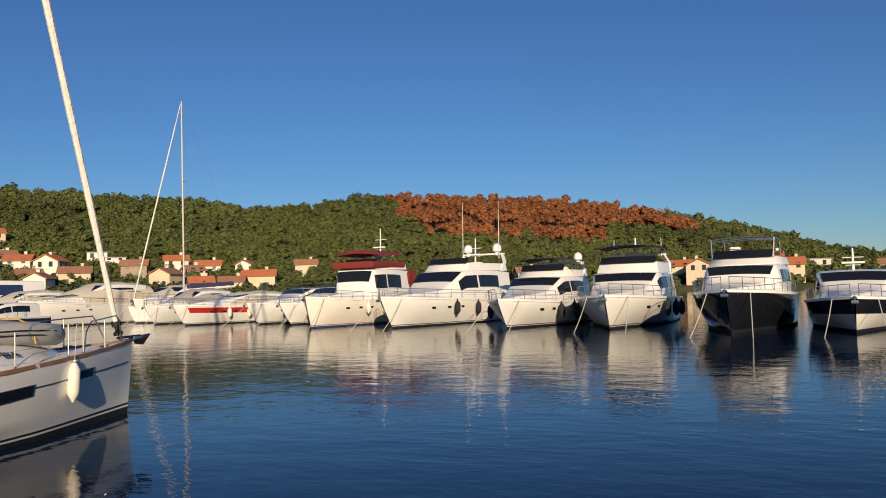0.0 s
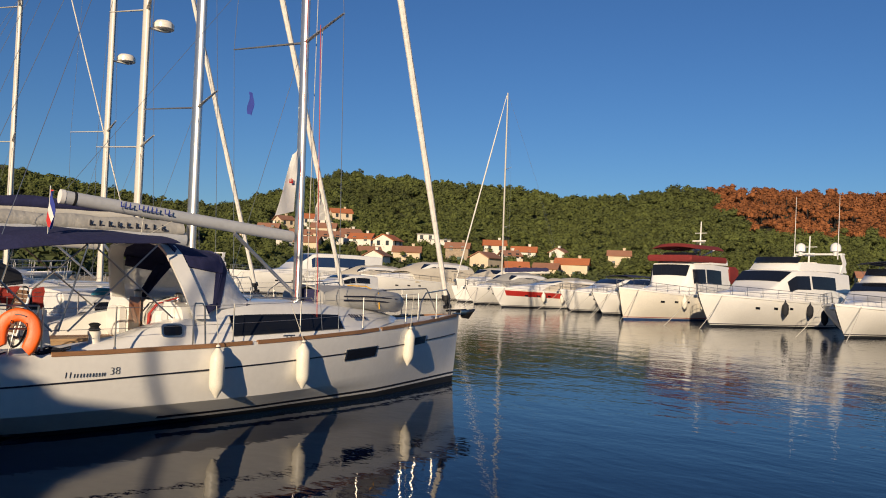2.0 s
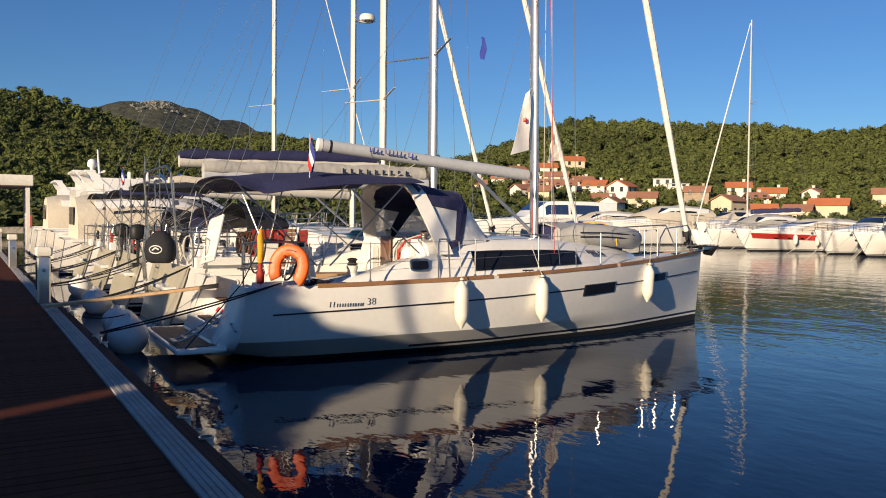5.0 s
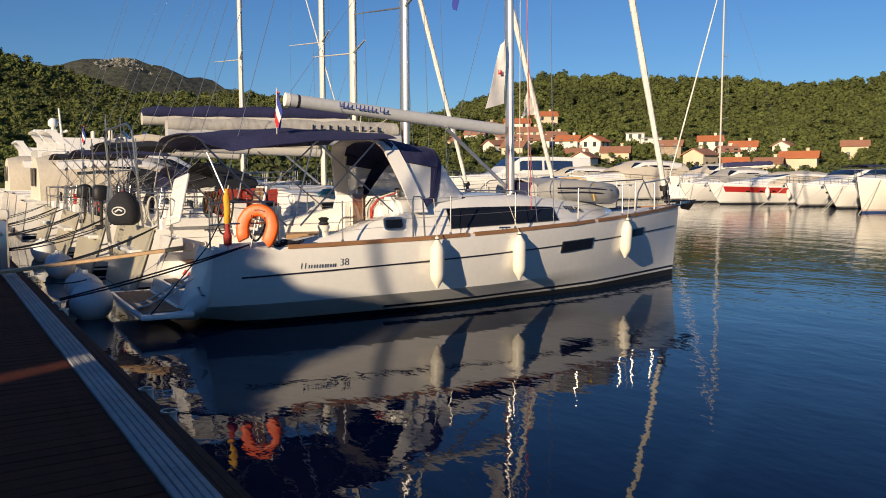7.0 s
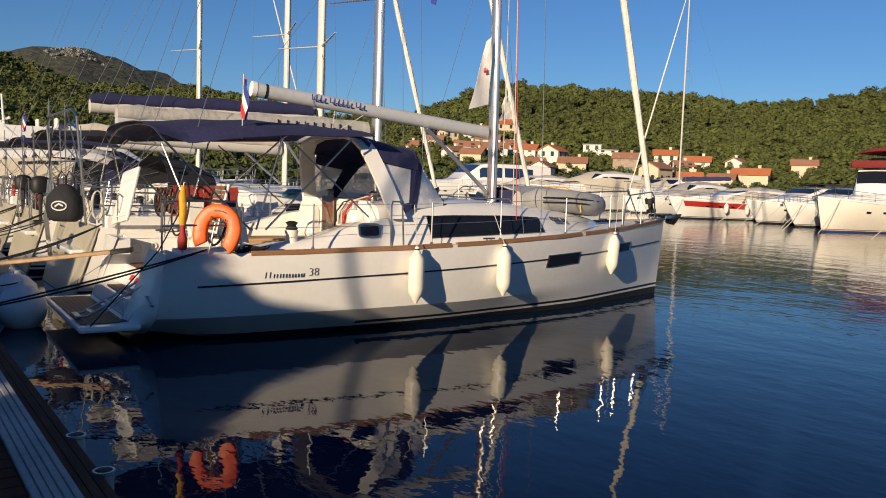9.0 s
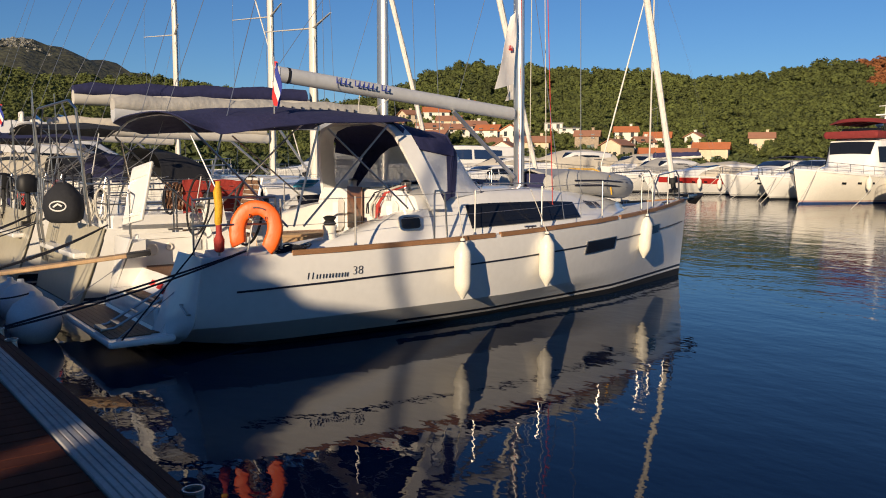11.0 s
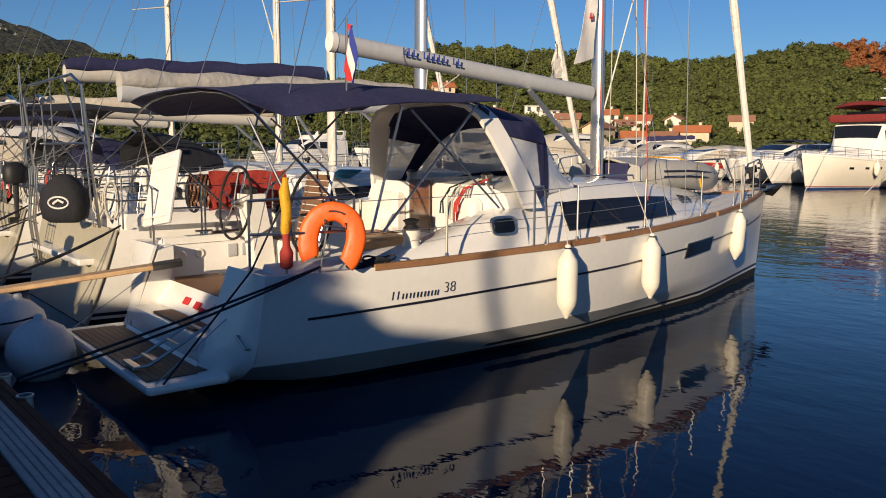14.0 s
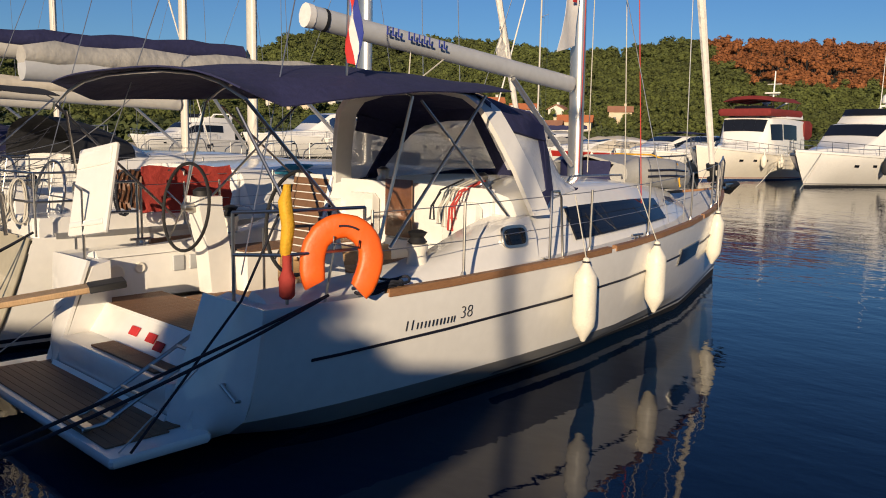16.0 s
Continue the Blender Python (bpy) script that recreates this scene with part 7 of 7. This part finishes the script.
def berth(x, y, L, B, hb, hs, roof, label, **kw):
    """A motor yacht lying stern-to on the walk's own pontoon."""
    d = 1.0
    R = pose(0, 0, 0, 0, 0, d)
    rk = kw.get("bow_rake", 1.3)
    st = Vector((x, y, 0)) + R @ Vector((0, L - rk, 0))
    return motor_yacht((st.x, st.y), d - 180, L, B, hb, hs, roof, label, **kw)


berth(-21.8, -0.6, 11, 3.9, 1.7, 1.3, 2.9, "white motor cruiser with beige enclosed cockpit canopy", cover=CREAMC, front=(0.4, 0.6, 0.78))
berth(-26.5, -0.7, 13, 4.3, 2.0, 1.5, 3.4, "white flybridge yacht with radar arch at pontoon", fly=0.5, arch_z=4.15, domes=((0.9, 4.35, 0.2),), front=(0.48, 0.62, 0.78))
berth(-31.5, -0.8, 13, 4.3, 2.0, 1.5, 3.6, "white flybridge yacht with swept radar arch", fly=0.55, arch_z=4.4, mast=5.6, front=(0.48, 0.62, 0.78))
berth(-36.5, -1.0, 12, 4.1, 1.9, 1.4, 3.2, "white motor yacht with cream canopy at pontoon", cover=CREAMC, front=(0.45, 0.6, 0.78))
berth(-42.0, -1.1, 13, 4.3, 2.0, 1.5, 3.5, "white flybridge yacht at the end of pontoon", fly=0.5, arch_z=4.3, front=(0.48, 0.62, 0.78))

# a lone sailing yacht out among the motor yachts
neighbour_far = thing("sailing_yacht", pose(-35.1, 64.1, 0, 0, 0, 135), "white sailing yacht with bare mast and furled headsail", "sailing boat", "moored boats")
HF = Hull(12, 3.9, 1.6, 1.2, SAIL_PLAN, 0.6)
hull_parts(neighbour_far, HF)
part("deck", HF.deck(Shape(), 0.0, 1.0), DECKW, neighbour_far)
cabin(neighbour_far, HF, [(3.4, 1.4, 1.2, 1.8), (5.5, 1.35, 1.1, 1.85), (8, 0.8, 0.6, 1.7), (9, 0.4, 0.2, 1.6)])
mast_and_boom(neighbour_far, 7.0, 1.8, 21.3, (0, 2.2, 3.3), 3.0, (0.30, 0.6), 1.5, (0, 11.6, 2.0), 1.3, MASTW, 0.12, SAIL, 1.7)
sail_bag(neighbour_far, 2.3, 3.4, 6.7, 3.2, NAVY)
pulpit(neighbour_far, HF)

# pavilion at the root of the pontoon
pv = thing("pavilion", pose(-60, -1.5, 0.0, 0, 0, 0), "flat-roofed white harbour pavilion at the pontoon's root", "building")
s = Shape()
s.box((0, -3.0, 4.9), (9, 8, 0.8), 0.05)
part("roof", s, WALLW, pv)
for x in (-4, 0, 4):
    for y in (0.6, -6.6):
        s = Shape()
        s.box((x, y, 2.3), (0.3, 0.3, 4.6), 0.02)
        part("column", s, WALLW, pv)
s = Shape()
s.box((-1.5, -4.0, 2.3), (5, 4.5, 4.5), 0.05)
part("room", s, WALLC, pv)
s = Shape()
s.box((1.2, 0.9, 1.6), (1.4, 0.08, 1.4), 0.02)
part("sign_panel", s, FLAGR, pv, "plain red sign panel")

# ---- pontoon fittings ----
def at_edge(x, y, z=TOP):
    p = PONT @ Vector((x - 8.5, y, z))
    return p


def pedestal(x):
    p = at_edge(x, -0.14)
    th = thing("service_pedestal", pose(p.x, p.y, p.z, 0, 0, 1.9), "grey metal water and power pedestal on pontoon", "service post", "pontoon pedestals")
    s = Shape()
    s.box((0, 0, 0.42), (0.24, 0.22, 0.84), 0.03)
    part("body", s, ALU, th)
    s = Shape()
    s.box((0, 0, 0.93), (0.30, 0.28, 0.16), 0.03)
    part("cap", s, GEL2, th)
    s = Shape()
    s.box((0.0, -0.115, 0.5), (0.16, 0.02, 0.5), 0.01)
    part("socket_panel", s, STRIPE, th)
    s = Shape()
    s.lathe([(0.03, -0.02), (0.03, 0.03), (0.015, 0.06)], (0.125, 0, 0.6), 8, pose(0, 0, 0, 0, 90))
    part("tap", s, STEEL, th)


pedestal(-3.0)
pedestal(-14.5)
pedestal(-27)
for x in (6.35, 7.05, 1.85, 1.95 - 0.75, -2.0, -2.7, -6.2, -6.9, -10.4, -11.1):
    p = at_edge(x, 0.20, 0.0)
    th = thing("mooring_bollard", pose(p.x, p.y, 0.28), "short pale metal mooring tube on pontoon edge", "bollard", "pontoon bollards")
    s = Shape()
    s.lathe([(0.052, -0.25), (0.052, 0.235), (0.058, 0.24), (0.058, 0.255), (0.047, 0.255), (0.046, 0.05), (0.01, 0.05)], n=18)
    part("tube", s, ALU, th)
    s = Shape()
    s.box((0, -0.055, -0.02), (0.10, 0.05, 0.16), 0.01)
    part("bracket", s, STEEL, th)
p = at_edge(-4.6, -1.1)
s = Shape()
s.box((0, 0, 0.02), (1.6, 0.22, 0.04), 0.01)
solid("loose_plank", s, PINE, "short pale plank lying on the decking", "plank", m=pose(p.x, p.y, TOP - 0.003, 0, 0, 8))

# decking boards, the ones beside the walk singly
q = Shape()
q.box((0, 0, 0), (0.138, 2.86, 0.03), 0.005)
plank = mesh_of("plank", q, DECKPLANK)
for k in range(190):
    ob = new("plank", plank)
    ob.parent = dock
    ob.location = (6.5 - 0.145 * k, -1.645, TOP - 0.02 + 0.0015 * math.sin(k * 7.3))
q = Shape()
for k in range(-30, 0):
    q.box((6.5 - 0.145 * k, -1.645, TOP - 0.02), (0.138, 2.86, 0.03), 0.005)
for k in range(190, 500):
    q.box((6.5 - 0.145 * k, -1.645, TOP - 0.02), (0.138, 2.86, 0.03), 0.005)
ob = part("far_planks", q, DECKPLANK, dock)
tagged(ob, kind="stuff")
